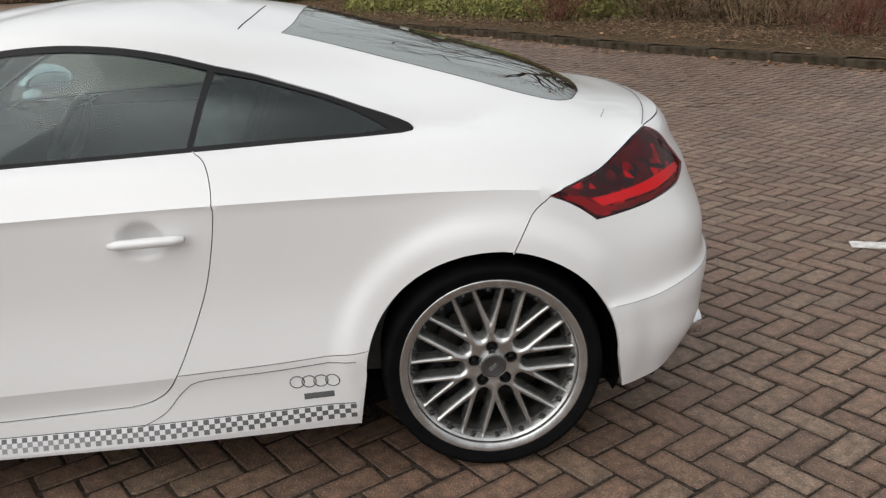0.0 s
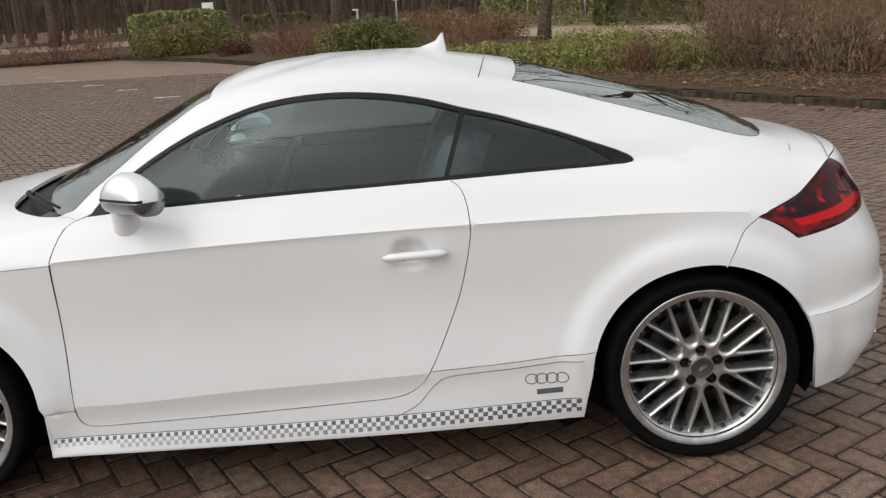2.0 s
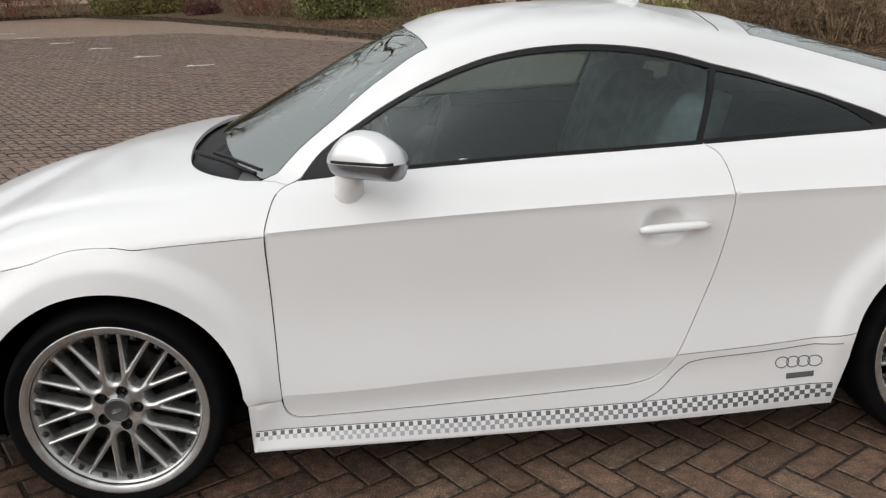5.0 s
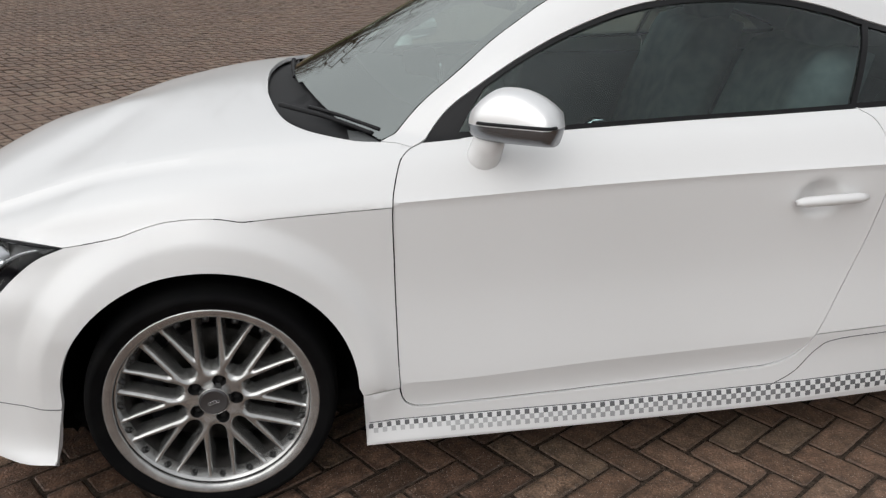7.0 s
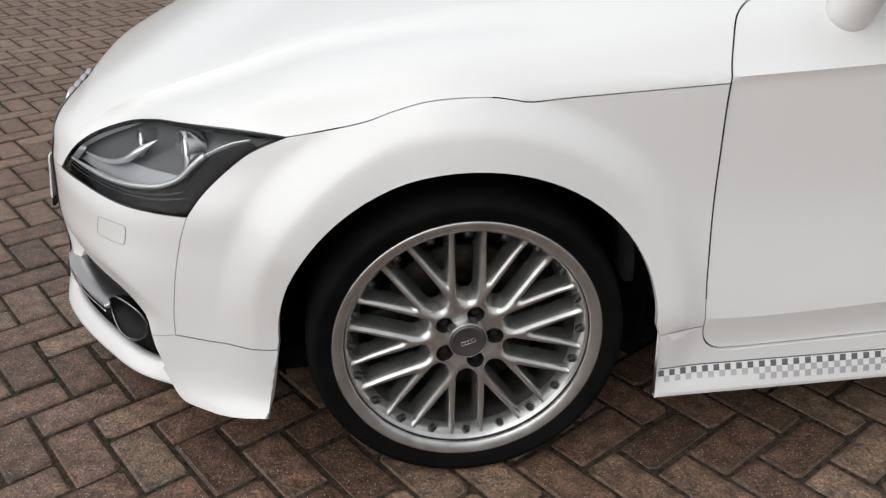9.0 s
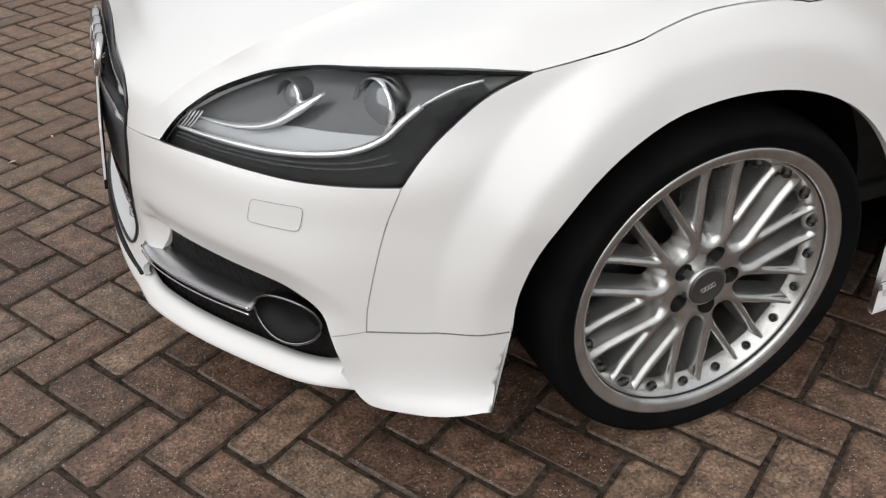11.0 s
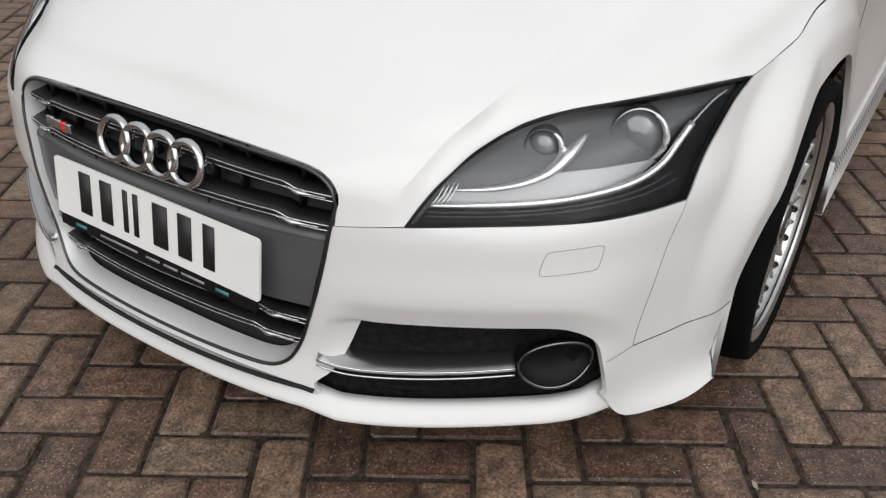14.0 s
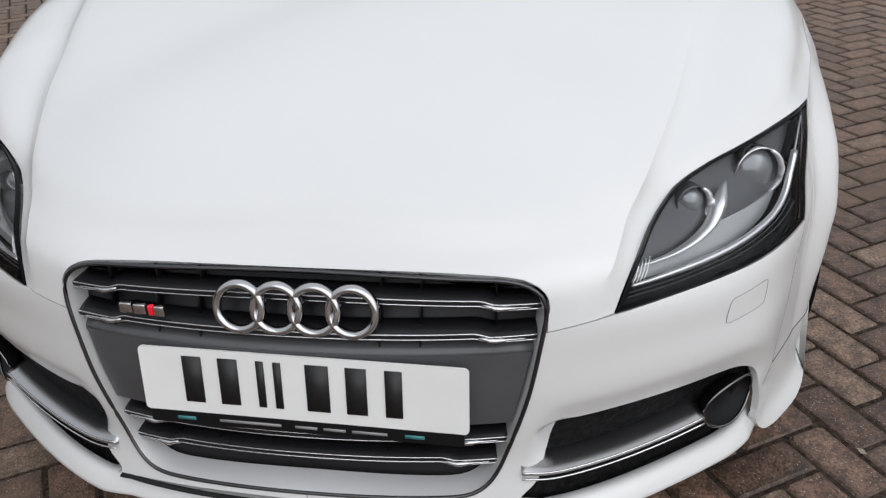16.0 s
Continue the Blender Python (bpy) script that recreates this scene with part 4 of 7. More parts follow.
for s in (-1, 1):
    def mm(*lines):
        return mirror(ring(*lines), s)

    def on(pts, push):
        return [skin_pt((p[0], s * WIDE * p[1], p[2]), push) for p in curve(pts, 12)]

    # headlight
    lamp_ring = mm(lamp_top, lamp_back, lamp_low)
    lamp = panel("headlight", NOSE, lamp_ring, M_LAMPGREY, car, push=-.032, depth=0, gap=-.016, label="smoked grey headlight", step=.02)
    lamp_flat = shrink([NOSE.flat(SKIN.find_nearest(p)[0]) for p in lamp_ring], .0048)
    inner_edge = [on_skin(NOSE, q)[0] for q in lamp_flat]
    panel("lamp_border", NOSE, lamp_ring, M_LAMPBLACK, lamp, holes=[inner_edge], push=-.0015, depth=.008, gap=.001, step=.03, label="gloss black border")
    tail_ = [(-1.700, .773, .661), (-1.675, .777, .674), (-1.645, .781, .684), (-1.610, .789, .691)]
    part("strip_tail", tube_bm(on(tail_, -.006), .0016, 6), M_STRIP, lamp)
    strip = [(-2.008, .495, .570), (-1.978, .537, .570), (-1.934, .594, .571), (-1.886, .651, .575), (-1.838, .699, .583), (-1.793, .734, .594), (-1.753, .756, .613),
             (-1.725, .766, .638), (-1.697, .773, .663)]
    low_line = [(-1.725, .783, .573), (-1.795, .746, .562), (-1.862, .692, .556), (-1.925, .625, .553), (-1.975, .560, .550), (-2.018, .490, .548)]
    panel("lamp_shade", NOSE, mm(curve(strip + tail_[1:]), [p for p in lamp_back if p.x < -1.60], lamp_low[:-1]), M_LAMPBLACK, lamp, push=-.014, depth=.02, gap=.0015, label="black lower housing")
    panel("reflector", NOSE, mm(curve(strip[:7]), curve([(-1.753, .751, .616), (-1.814, .698, .614), (-1.875, .629, .610), (-1.91, .598, .598), (-1.945, .562, .593), (-1.990, .515, .590)])),
          M_LAMPLIGHT, lamp, push=-.026, depth=.015, gap=.001, label="pale grey reflector trough")
    part("light_strip", tube_bm(on(strip, -.006), [.0022 + .0036 * min(1, 3 * (1 - abs(2 * k / 80 - 1))) for k in range(len(on(strip, 0)))], 8), M_STRIP, lamp, "curved silver light strip")
    upper_, lower_ = curve(strip), curve(low_line)[::-1]
    for f in (.45, .72):
        rib = []
        for k in range(15):
            u, w = upper_[int(k / 14 * .86 * (len(upper_) - 1))], lower_[int(k / 14 * (len(lower_) - 1))]
            rib.append(skin_pt(Vector((u.lerp(w, f).x, s * WIDE * u.lerp(w, f).y, u.lerp(w, f).z)), -.011))
        part("lamp_rib", tube_bm(rib, .0009, 5), M_LAMPGREY, lamp, "fine ridge in the lower housing")
    sweep2 = [(-1.981, .519, .592), (-1.945, .562, .592), (-1.910, .598, .598), (-1.877, .625, .613), (-1.845, .637, .635), (-1.806, .647, .660)]
    rd = on(sweep2, -.016)
    part("trim_blade", tube_bm(rd, [.002 + .013 * (k / (len(rd) - 1)) ** .8 * min(1.0, 5 * (1 - k / (len(rd) - 1)) + .1) for k in range(len(rd))], 8, False, .6), M_STRIP, lamp, "silver trim blade")
    for c, r in (((-1.752, .712, .656), .044), ((-1.850, .598, .644), .030)):
        co = skin_pt((c[0], s * WIDE * c[1], c[2]), -.031)
        face = Matrix.Translation(co) @ Vector((-.85, s * .35, .12)).to_track_quat("Y", "Z").to_matrix().to_4x4()
        part("projector", lathe_bm([(r, -.03), (r, .004), (r * .97, .008), (r * .92, .006), (r * .90, -.010)], face), M_SATIN if r > .04 else M_LAMPGREY, lamp, "silver projector ring")
        # a bright arc added for the highlight along one side of the ring
        part("projector_trim", tube_bm([face @ Vector((-r * .95 * math.cos(a), .007, s * r * .95 * math.sin(a))) for a in np.linspace(-1.05, 1.05, 15)],
                                       [.0010 + .0046 * math.cos(a) ** 1.5 for a in np.linspace(-1.05, 1.05, 15)], 8), M_STRIP, lamp, "bright crescent for the highlight on the projector's rim")
        part("projector_lens", lathe_bm([(r * .92, -.014), (r * .8, -.004), (r * .6, .003), (r * .3, .008), (0, .009)], face, 32),
             mat("projector_glass", (.22, .23, .24), .05, .3, Coat_Weight=1.0), lamp, "round glass projector lens")
    for f in (0, 1, 2, 3):
        part("lamp_flute", tube_bm(on([(-2.008 + .006 * f, .497 + .0045 * f, .571), (-1.998 + .006 * f, .503 + .0045 * f, .583), (-1.986 + .006 * f, .507 + .0045 * f, .600)], -.008), .0012, 5), M_STRIP, lamp, "fine silver flute")
    panel("lamp_cover", NOSE, lamp_ring, M_LENS, lamp, push=.0008, depth=0, gap=.0052, step=.018, label="clear plastic lamp cover").visible_shadow = False
    foot = [skin_pt((p.x, s * WIDE * p.y, p.z), .0003) for p in curve([(-1.796, .764, .292), (-1.822, .750, .285), (-1.846, .738, .281)], 12)]
    part("bumper_seam", tube_bm(foot, .0006, 5), M_SEAM, car)
    part("bumper_seam", tube_bm([skin_pt((p.x, s * WIDE * p.y, p.z), -.0010) for p in bumper_seam], .0016, 5), M_SEAM, car)
    line = [skin_pt((p.x, s * WIDE * p.y, p.z), .0002) for p in bumper_foot]
    part("wing_gap", tube_bm(line, .0013, 5), M_DECAL, car)
    # washer cover
    corners = [Vector(p) for p in ((-1.930, .652, .504), (-1.862, .716, .508), (-1.872, .713, .467), (-1.938, .644, .463))]
    loop = []
    for i in range(4):
        p, q, r = corners[i - 1], corners[i], corners[(i + 1) % 4]
        u, v = q + (p - q).normalized() * .010, q + (r - q).normalized() * .010
        loop += [u, u.lerp(q, .55).lerp(q.lerp(v, .45), .5), v]
    loop = ring(*[curve([loop[k], loop[(k + 1) % 12]], 8) for k in range(12)])
    panel("washer_cover", NOSE, mirror(loop, s), M_PAINT, car, push=.0010, depth=.004, gap=.0005, step=.012)
    seam = [skin_pt((p.x, s * WIDE * p.y, p.z), .0012) for p in loop]
    part("washer_seam", tube_bm(seam, .0005, 5, True), M_SEAM, car)
    # intake: blade, fog lamp
    vent = panel("intake_mesh", NOSE, mm(vent_edge, vent_low, vent_in), vary(mat("intake_black", (.007, .007, .008), .5, 0.0, Specular_IOR_Level=.12), (.004, .004, .004), (.011, .011, .012), 90.0, 1.0, .004, 90.0),
                 car, push=-.035, depth=0, gap=-.012, label="black honeycomb intake mesh")
    edge = on([(-2.114, .342, .275), (-2.092, .392, .268), (-2.05, .470, .270), (-2.0, .555, .277), (-1.955, .628, .286)], .004)
    outs = plan_out(edge)
    n_ = len(edge)

    def blade_sec(f):
        d = .012 + .05 * min(1, f * 6)
        return [(-d, -.004), (-.003, -.003), (.002, -.001), (.003, .002), (-.001, .0045), (-d, .019)]
    part("intake_blade", sweep_bm(edge, outs, blade_sec), mat("blade_metal", (.50, .50, .51), .30, 1.0), vent, "brushed silver intake blade")
    part("blade_line", tube_bm([p + o * .003 + Vector((0, 0, -.008)) for p, o in zip(edge, outs)], .0018, 6), M_CHROME, vent, "thin chrome line")
    part("blade_edge", tube_bm([p + o * .0015 + Vector((0, 0, .0040)) for p, o in zip(edge, outs)], .0017, 6), M_CHROME, vent, "bright front edge")
    fc = skin_pt((-1.911, s * WIDE * .683, .289), .0)
    fn = Vector((-.71, s * .70, 0)).normalized()
    ax = Vector((-fn.y, fn.x, 0))
    oval = [fc + ax * .063 * math.cos(a) + Vector((0, 0, .046)) * math.sin(a) + fn * (-.002 - .012 * math.cos(a) ** 2) for a in [k * math.tau / 48 for k in range(48)]]
    part("fog_lamp", tube_bm(oval, .0026, 8, True), mat("dark_chrome", (.20, .20, .205), .14, 1.0), vent, "oval fog lamp with a dark chrome ring")
    bm = bmesh.new()
    cv = bm.verts.new(fc - fn * .03)
    ov = [bm.verts.new(p - fn * .002) for p in oval]
    mid = [bm.verts.new(fc + (p - fc) * .8 - fn * .026) for p in oval]
    for k in range(48):
        bm.faces.new((ov[k], ov[(k + 1) % 48], mid[(k + 1) % 48], mid[k]))
        bm.faces.new((mid[k], mid[(k + 1) % 48], cv))
    part("fog_dish", bm, M_DISH, vent, "black dished fog lamp blank")

    # tail light
    tail_ring = mm(tail_top, tail_back, tail_low, tail_front)
    tl = panel("tail_light", TAIL, tail_ring, M_REDDARK, car, push=-.006, depth=.012, label="red tail light with a glossy cover", gap=.003)
    panel("light_band", TAIL, mm(curve([(1.520, .850, .783), (1.584, .827, .787), (1.692, .765, .800), (1.837, .60, .812)]), [Vector((1.848, .598, .79))],
                                 curve([(1.846, .60, .795), (1.779, .70, .783), (1.699, .773, .770), (1.553, .845, .758)])), M_RED, tl, push=-.003, depth=.006, gap=0, label="bright red light band")
    panel("light_foot", TAIL, mm(curve([(1.43, .866, .797), (1.49, .852, .792), (1.52, .849, .775), (1.60, .832, .748)]), curve([(1.59, .834, .742), (1.54, .852, .735), (1.49, .857, .765), (1.43, .866, .797)])),
          M_REDMID, tl, push=-.003, depth=.006, gap=0)
    panel("amber_band", TAIL, mm(curve([(1.56, .846, .752), (1.699, .773, .764), (1.779, .70, .777), (1.835, .62, .786)]), curve([(1.83, .64, .778), (1.795, .695, .769), (1.701, .779, .753), (1.61, .827, .741)])),
          M_AMBER, tl, push=-.003, depth=.004, gap=0, label="dim amber lower band")
    panel("light_cover", TAIL, tail_ring, M_REDGLASS, tl, push=.001, depth=0, gap=.002, label="glossy red cover").visible_shadow = False

    part("bumper_crease", tube_bm([skin_pt((p.x, s * WIDE * p.y, p.z), .0002) for p in step_line if p.x > 1.575], .0009, 5), M_SEAM, car)
    # side windows
    ROUNDED = Flat((0, -s * .93, -.35), (1, 0, 0))
    opening = mm(belt, belt_back, tip, window_top)
    front_glass = mirror(ring(curve([(-.605, .742, .924), (-.408, .752, .932), (-.026, .761, .950), (.204, .760, .957), (.440, .754, .965)]),
                              curve([(.440, .754, .965), (.468, .715, 1.05), (.503, .655, 1.158)]),
                              curve([(.503, .655, 1.158), (.390, .652, 1.185), (.270, .652, 1.208), (.143, .653, 1.220), (.035, .655, 1.219), (-.072, .656, 1.210), (-.180, .653, 1.187), (-.306, .662, 1.143),
                                     (-.432, .678, 1.083), (-.535, .696, 1.022)]), curve([(-.535, .696, 1.022), (-.575, .722, .972), (-.605, .742, .924)])), s)
    back_glass = mirror(ring(curve([(.456, .753, .967), (.703, .744, .974), (.896, .737, .978), (.985, .728, .981)]), curve([(.985, .728, .981), (.893, .702, 1.031), (.767, .675, 1.076), (.640, .652, 1.116), (.519, .65, 1.146)]),
                             curve([(.519, .65, 1.146), (.485, .705, 1.05), (.456, .753, .967)])), s)
    fr = panel("window_frame", ROUNDED, opening, M_RUBBER, car, holes=[front_glass, back_glass], push=-.003, depth=.015, gap=0, step=.02, label="black window surround")
    panel("door_glass", ROUNDED, front_glass, M_GLASS, fr, push=-.007, depth=0, gap=-.004, label="tinted door glass")
    panel("quarter_glass", ROUNDED, back_glass, M_QUARTER, fr, push=-.006, depth=0, gap=-.004, label="tinted quarter glass")

    # door handle
    hp = [skin_pt((x, s * .88 * WIDE, z), .020) for x, z in ((.238, .7475), (.26, .749), (.335, .7515), (.41, .754), (.434, .755))]
    part("door_handle", tube_bm(hp, [.009, .0155, .0165, .0155, .009], 12, False, .85), M_PAINT, door if s == 1 else [o for o in car.children if o.name.startswith("door")][0], "white door handle")

    # wheel arch liner
    for hx, hz in (HUB_F, HUB_R):
        bm = bmesh.new()
        rows = []
        for yv in (.40, .60, .79 if hx < 0 else .845):
            rows.append([bm.verts.new((hx + .385 * math.cos(a), s * yv, max(.19, hz + .385 * math.sin(a)))) for a in [radians(-22 + 224 * k / 40) for k in range(41)]])
        for u, v in zip(rows, rows[1:]):
            for k in range(40):
                bm.faces.new((u[k], u[k + 1], v[k + 1], v[k]))
        bm.faces.new(rows[0])
        part("arch_liner", bm, M_LINER, car, "black wheel arch liner")

# windscreen border, cowl, wipers
fr_in = whole([Vector((-.372, 0, 1.258))], curve([(-.372, 0, 1.258), (-.355, .30, 1.25), (-.338, .50, 1.226)]), curve([(-.338, .50, 1.226), (-.50, .555, 1.13), (-.60, .595, 1.05), (-.70, .635, .972)]),
              curve([(-.70, .635, .972), (-.755, .53, .985), (-.80, .25, 1.003), (-.81, 0, 1.01)]))
panel("screen_border", SCREEN, screen_edge, M_BLACK, windscreen, holes=[fr_in], push=-.006, depth=0, step=.03, label="black printed screen border")
panel("cowl", DOWN, whole(back(curve([(-.78, .745, .90), (-.90, .69, .90), (-1.0, .60, .905), (-1.065, .46, .91), (-1.10, .228, .915), (-1.11, 0, .92)])), [Vector((-.78, .745, .90))], curve([(-.74, .66, .90), (-.80, .50, .90), (-.82, .25, .90), (-.83, 0, .90)])),
      M_BLACK, car, push=-.022, depth=0, label="black plastic scuttle under the windscreen", step=.03)
for pts in ([(-1.040, .384, .930), (-1.003, .467, .936), (-.925, .590, .938), (-.864, .668, .931), (-.815, .712, .920)], [(-1.000, -.40, .930), (-1.002, -.22, .936), (-1.000, -.02, .934)]):
    path = curve([(p[0], -p[1], p[2]) for p in pts], 12)
    wiper = part("wiper", tube_bm(path, [.009 - .003 * k / (len(path) - 1) for k in range(len(path))], 8, False, .8), M_BLACK, car, "black windscreen wiper")
    part("wiper_blade", tube_bm([p + Vector((.018, .004, .008)) for p in path[len(path) // 3:]], .005, 6), M_RUBBER, wiper)

mid_h = Vector((1.16, 0, 1.13))
border_in = [mid_h + Vector(((p.x - mid_h.x) * .945, (p.y - mid_h.y) * .95, (p.z - mid_h.z) * .945)) for p in hatch_edge]
panel("rear_window_border", HATCH, hatch_edge, M_BLACK, rear_window, holes=[border_in], push=-.004, depth=0, step=.03, label="black printed border")
# shut lines of the tailgate and the roof, roof aerial
for s, leaf in zip((-1, 1), [o for o in car.children if o.name.split(".")[0] == "door"]):
    line = [skin_pt((p.x, s * WIDE * p.y, p.z), -.0008) for p in door_front if .36 < p.z < .875]
    part("shut_line", tube_bm(line, .0017, 6), M_BLACK, leaf, "dark shut line")
for pts in ([(.619, .174, 1.295), (.598, .359, 1.274), (.576, .520, 1.249)],):
    for s in (-1, 1):
        line = [skin_pt((p.x, s * p.y, p.z), .0003) for p in curve(pts, 12)]
        part("shut_line", tube_bm(line, .0016, 6), M_BLACK, shell, "dark shut line")
# seams of the spoiler and the tailgate on the rear deck
deck = [Vector(p) for p in ((1.731, .596, .929), (1.785, .424, .949), (1.828, .201, .955), (1.838, 0, .957))]
deck_line = [skin_pt(p, .0002) for p in curve(deck + [Vector((p.x, -p.y, p.z)) for p in deck[-2::-1]], 12)]
part("shut_line", tube_bm(deck_line, .0013, 6), M_DECAL, shell, "thin seam in front of the spoiler")
for s in (-1, 1):
    line = [skin_pt((p.x, s * p.y, p.z), .0002) for p in curve([(1.681, .332, .967), (1.645, .485, .960), (1.608, .590, .954)], 12)]
    part("shut_line", tube_bm(line, .0010, 6), M_DECAL, shell, "thin seam of the tailgate")
bm = bmesh.new()
rows = []
for x, zt, w0 in ((.388, .002, .004), (.408, .008, .012), (.430, .016, .015), (.448, .030, .014), (.460, .050, .011), (.470, .066, .008), (.478, .068, .006), (.482, .040, .009), (.488, .0, .011)):
    zb = SKIN.ray_cast(Vector((x, .002, 3)), Vector((0, 0, -1)))[0].z - .004
    rows.append([bm.verts.new((x, -w0, zb)), bm.verts.new((x, -w0 * .55, zb + zt * .6)), bm.verts.new((x, 0, zb + zt + .004)), bm.verts.new((x, w0 * .55, zb + zt * .6)), bm.verts.new((x, w0, zb))])
for a, b in zip(rows, rows[1:]):
    for k in range(4):
        bm.faces.new((a[k], a[k + 1], b[k + 1], b[k]))
bmesh.ops.recalc_face_normals(bm, faces=bm.faces)
part("roof_aerial", bm, M_PAINT, car, "white shark-fin aerial")
for s in (-1, 1):
    part("exhaust_tip", lathe_bm([(.036, -.10), (.042, -.02), (.042, .02), (.038, .022), (.034, .01), (.034, -.08)], Matrix.Translation((1.93, s * .56, .265)) @ Matrix.Rotation(radians(-90), 4, "Z"), 24),
         M_CHROME, car, "chrome exhaust tip")

# door mirrors
for s in (-1, 1):
    c = Vector((-.497, s * .888, .975))
    uz = Vector((0, 0, 1))
    # long axis runs outwards and back, the shell bulges forwards
    long_ax = Vector((.80, s * .60, .03)).normalized()
    fwd = Vector((-.60, s * .80, 0)).normalized()

    def shell_bm(z0, z1, grow=0.0):
        bm = bmesh.new()
        rows = []
        for i in range(15):
            f = i / 14
            a = -1 + 2 * f
            wd = (1 - abs(a) ** (14 if a > 0 else 4)) ** .42 if abs(a) < 1 else 0
            dome = max(0.0, 1 - abs((a + .12) / (1.12 if a > -.12 else .90)) ** 2.2)
            row = []
            for k in range(24):
                b = k * math.tau / 24
                zz = math.sin(b)
                up = ((.022 + .060 * dome) if zz > 0 else .047) * wd ** .8
                dp = .062 * wd
                row.append(c + long_ax * (.118 * a) + fwd * (dp * math.copysign(abs(math.cos(b)) ** .8, math.cos(b)) * (1 if math.cos(b) > 0 else .7) * (1 + grow)) + uz * (up * zz * (1 + grow)))
            rows.append(row)
        vs = [[bm.verts.new(p) for p in r] for r in rows]
        for a_, b_ in zip(vs, vs[1:]):
            for k in range(24):
                if z0 <= math.sin((k + .5) * math.tau / 24) < z1:
                    bm.faces.new((a_[k], a_[(k + 1) % 24], b_[(k + 1) % 24], b_[k]))
        bmesh.ops.remove_doubles(bm, verts=bm.verts, dist=1e-5)
        bmesh.ops.recalc_face_normals(bm, faces=bm.faces)
        return bm
    # the lower shell's chrome is darkened for the dark ground mirrored in it
    mirror_ob = part("door_mirror", shell_bm(-1, .1), mat("mirror_darkened_chrome", (.24, .25, .265), .26, .9), car, "aluminium-look door mirror on a white stalk")
    part("mirror_cover", shell_bm(.1, 1), mat("matt_silver", (.80, .80, .80), .38, .75), mirror_ob, "matt silver mirror cover")
    slot = [c + long_ax * (.118 * a) + fwd * (.0620 * (1 - abs(a) ** (14 if a > 0 else 4)) ** .42) + uz * .006 for a in [-.62 + 1.58 * k / 20 for k in range(21)]]
    part("indicator_slot", tube_bm(slot, .0052, 8, False, .8), M_BLACK, mirror_ob, "black indicator slot")
    rim_ = [c + long_ax * (.096 * math.cos(b)) - fwd * .038 + uz * (.040 * math.sin(b) + .006) for b in [k * math.tau / 32 for k in range(32)]]
    bm = bmesh.new()
    bm.faces.new([bm.verts.new(p) for p in rim_])
    part("mirror_glass", bm, M_CHROME, mirror_ob, "mirror glass", smooth=False)
    stalk = [Vector((-.556, s * .795, .862)), Vector((-.553, s * .812, .885)), Vector((-.55, s * .828, .91)), Vector((-.545, s * .845, .945))]
    part("mirror_stalk", tube_bm(stalk, [.043, .041, .039, .038], 20), M_PAINT, mirror_ob, "white mirror stalk")

# checker strip and plain ring decal on the skirts
for s in (-1, 1):
    skirt = [o for o in car.children if o.name.startswith("side_skirt")][0 if s == -1 else 1]
    xs = [-.860]
    while xs[-1] < .832:
        xs.append(xs[-1] + .0115 + .0050 * (xs[-1] + .86) / 1.70)

    def on_strip(x, z, out=.0012):
        co, no = on_skin(SIDE[s], SIDE[s].flat((x, 0, z)))
        no = no if no.y * s > 0 else -no
        return skirt_blade(co, no) + no * out
    for row in range(3):
        bm = bmesh.new()
        for k, (x, x2) in enumerate(zip(xs, xs[1:])):
            if (k + row) % 2 or (row == 2 and x < -.66):
                continue
            hgt_ = .0108 + .0030 * (x + .86) / 1.70
            q = [on_strip(a, strip_top(a) - .0015 - (row + b) * hgt_) for a, b in ((x, 1), (x2, 1), (x2, 0), (x, 0))]
            bm.faces.new([bm.verts.new(p) for p in q])
        bmesh.ops.recalc_face_normals(bm, faces=bm.faces)
        tagged(part("checker_band", bm, M_DECAL_PALING if row else M_DECAL, skirt, smooth=False), "grey chequered decal, paler towards the front" if row else "grey chequered decal", kind="stuff")
    part("strip_seam", tube_bm([on_strip(x, strip_top(x) + .0015, .0004) for x in np.linspace(-.86, .84, 60)], .0014, 5), M_DECAL, skirt)
    for k in range(4):
        pts = [on_skin(SIDE[s], SIDE[s].flat((.682 + .0328 * k + .0195 * math.cos(a), 0, .3175 + .0175 * math.sin(a))))[0] + Vector((0, s * .0008, 0)) for a in [j * math.tau / 32 for j in range(32)]]
        part("decal_ring", tube_bm(pts, .0016, 4, True), M_DECAL, [o for o in car.children if o.name.startswith("side_skirt")][0 if s == -1 else 1], "grey ring decal")
    pts = [on_skin(SIDE[s], SIDE[s].flat((a, 0, b)))[0] + Vector((0, s * .0012, 0)) for a, b in ((.698, .263), (.782, .267), (.782, .285), (.698, .281))]
    bm = bmesh.new()
    bm.faces.new([bm.verts.new(p) for p in pts])
    part("decal_bar", bm, M_DECAL, [o for o in car.children if o.name.startswith("side_skirt")][0 if s == -1 else 1], "plain grey decal bar", smooth=False)
    # skirt edge
    line = [skin_pt((p.x, s * WIDE * p.y, p.z), .0002) for p in curve([(.850, .91, .378), (.637, .890, .359), (.431, .891, .345), (.374, .888, .318), (.316, .891, .256), (.249, .893, .219)], 12)]
    part("skirt_seam", tube_bm(line, .0013, 6), M_DECAL, [o for o in car.children if o.name.startswith("side_skirt")][0 if s == -1 else 1])
# underbody
part("underbody", box_bm((3.5, 1.5, .05), Matrix.Translation((0, 0, .20)), .01), M_LINER, car, "black underbody")


# ---- wheels ----
SLOTS = 10


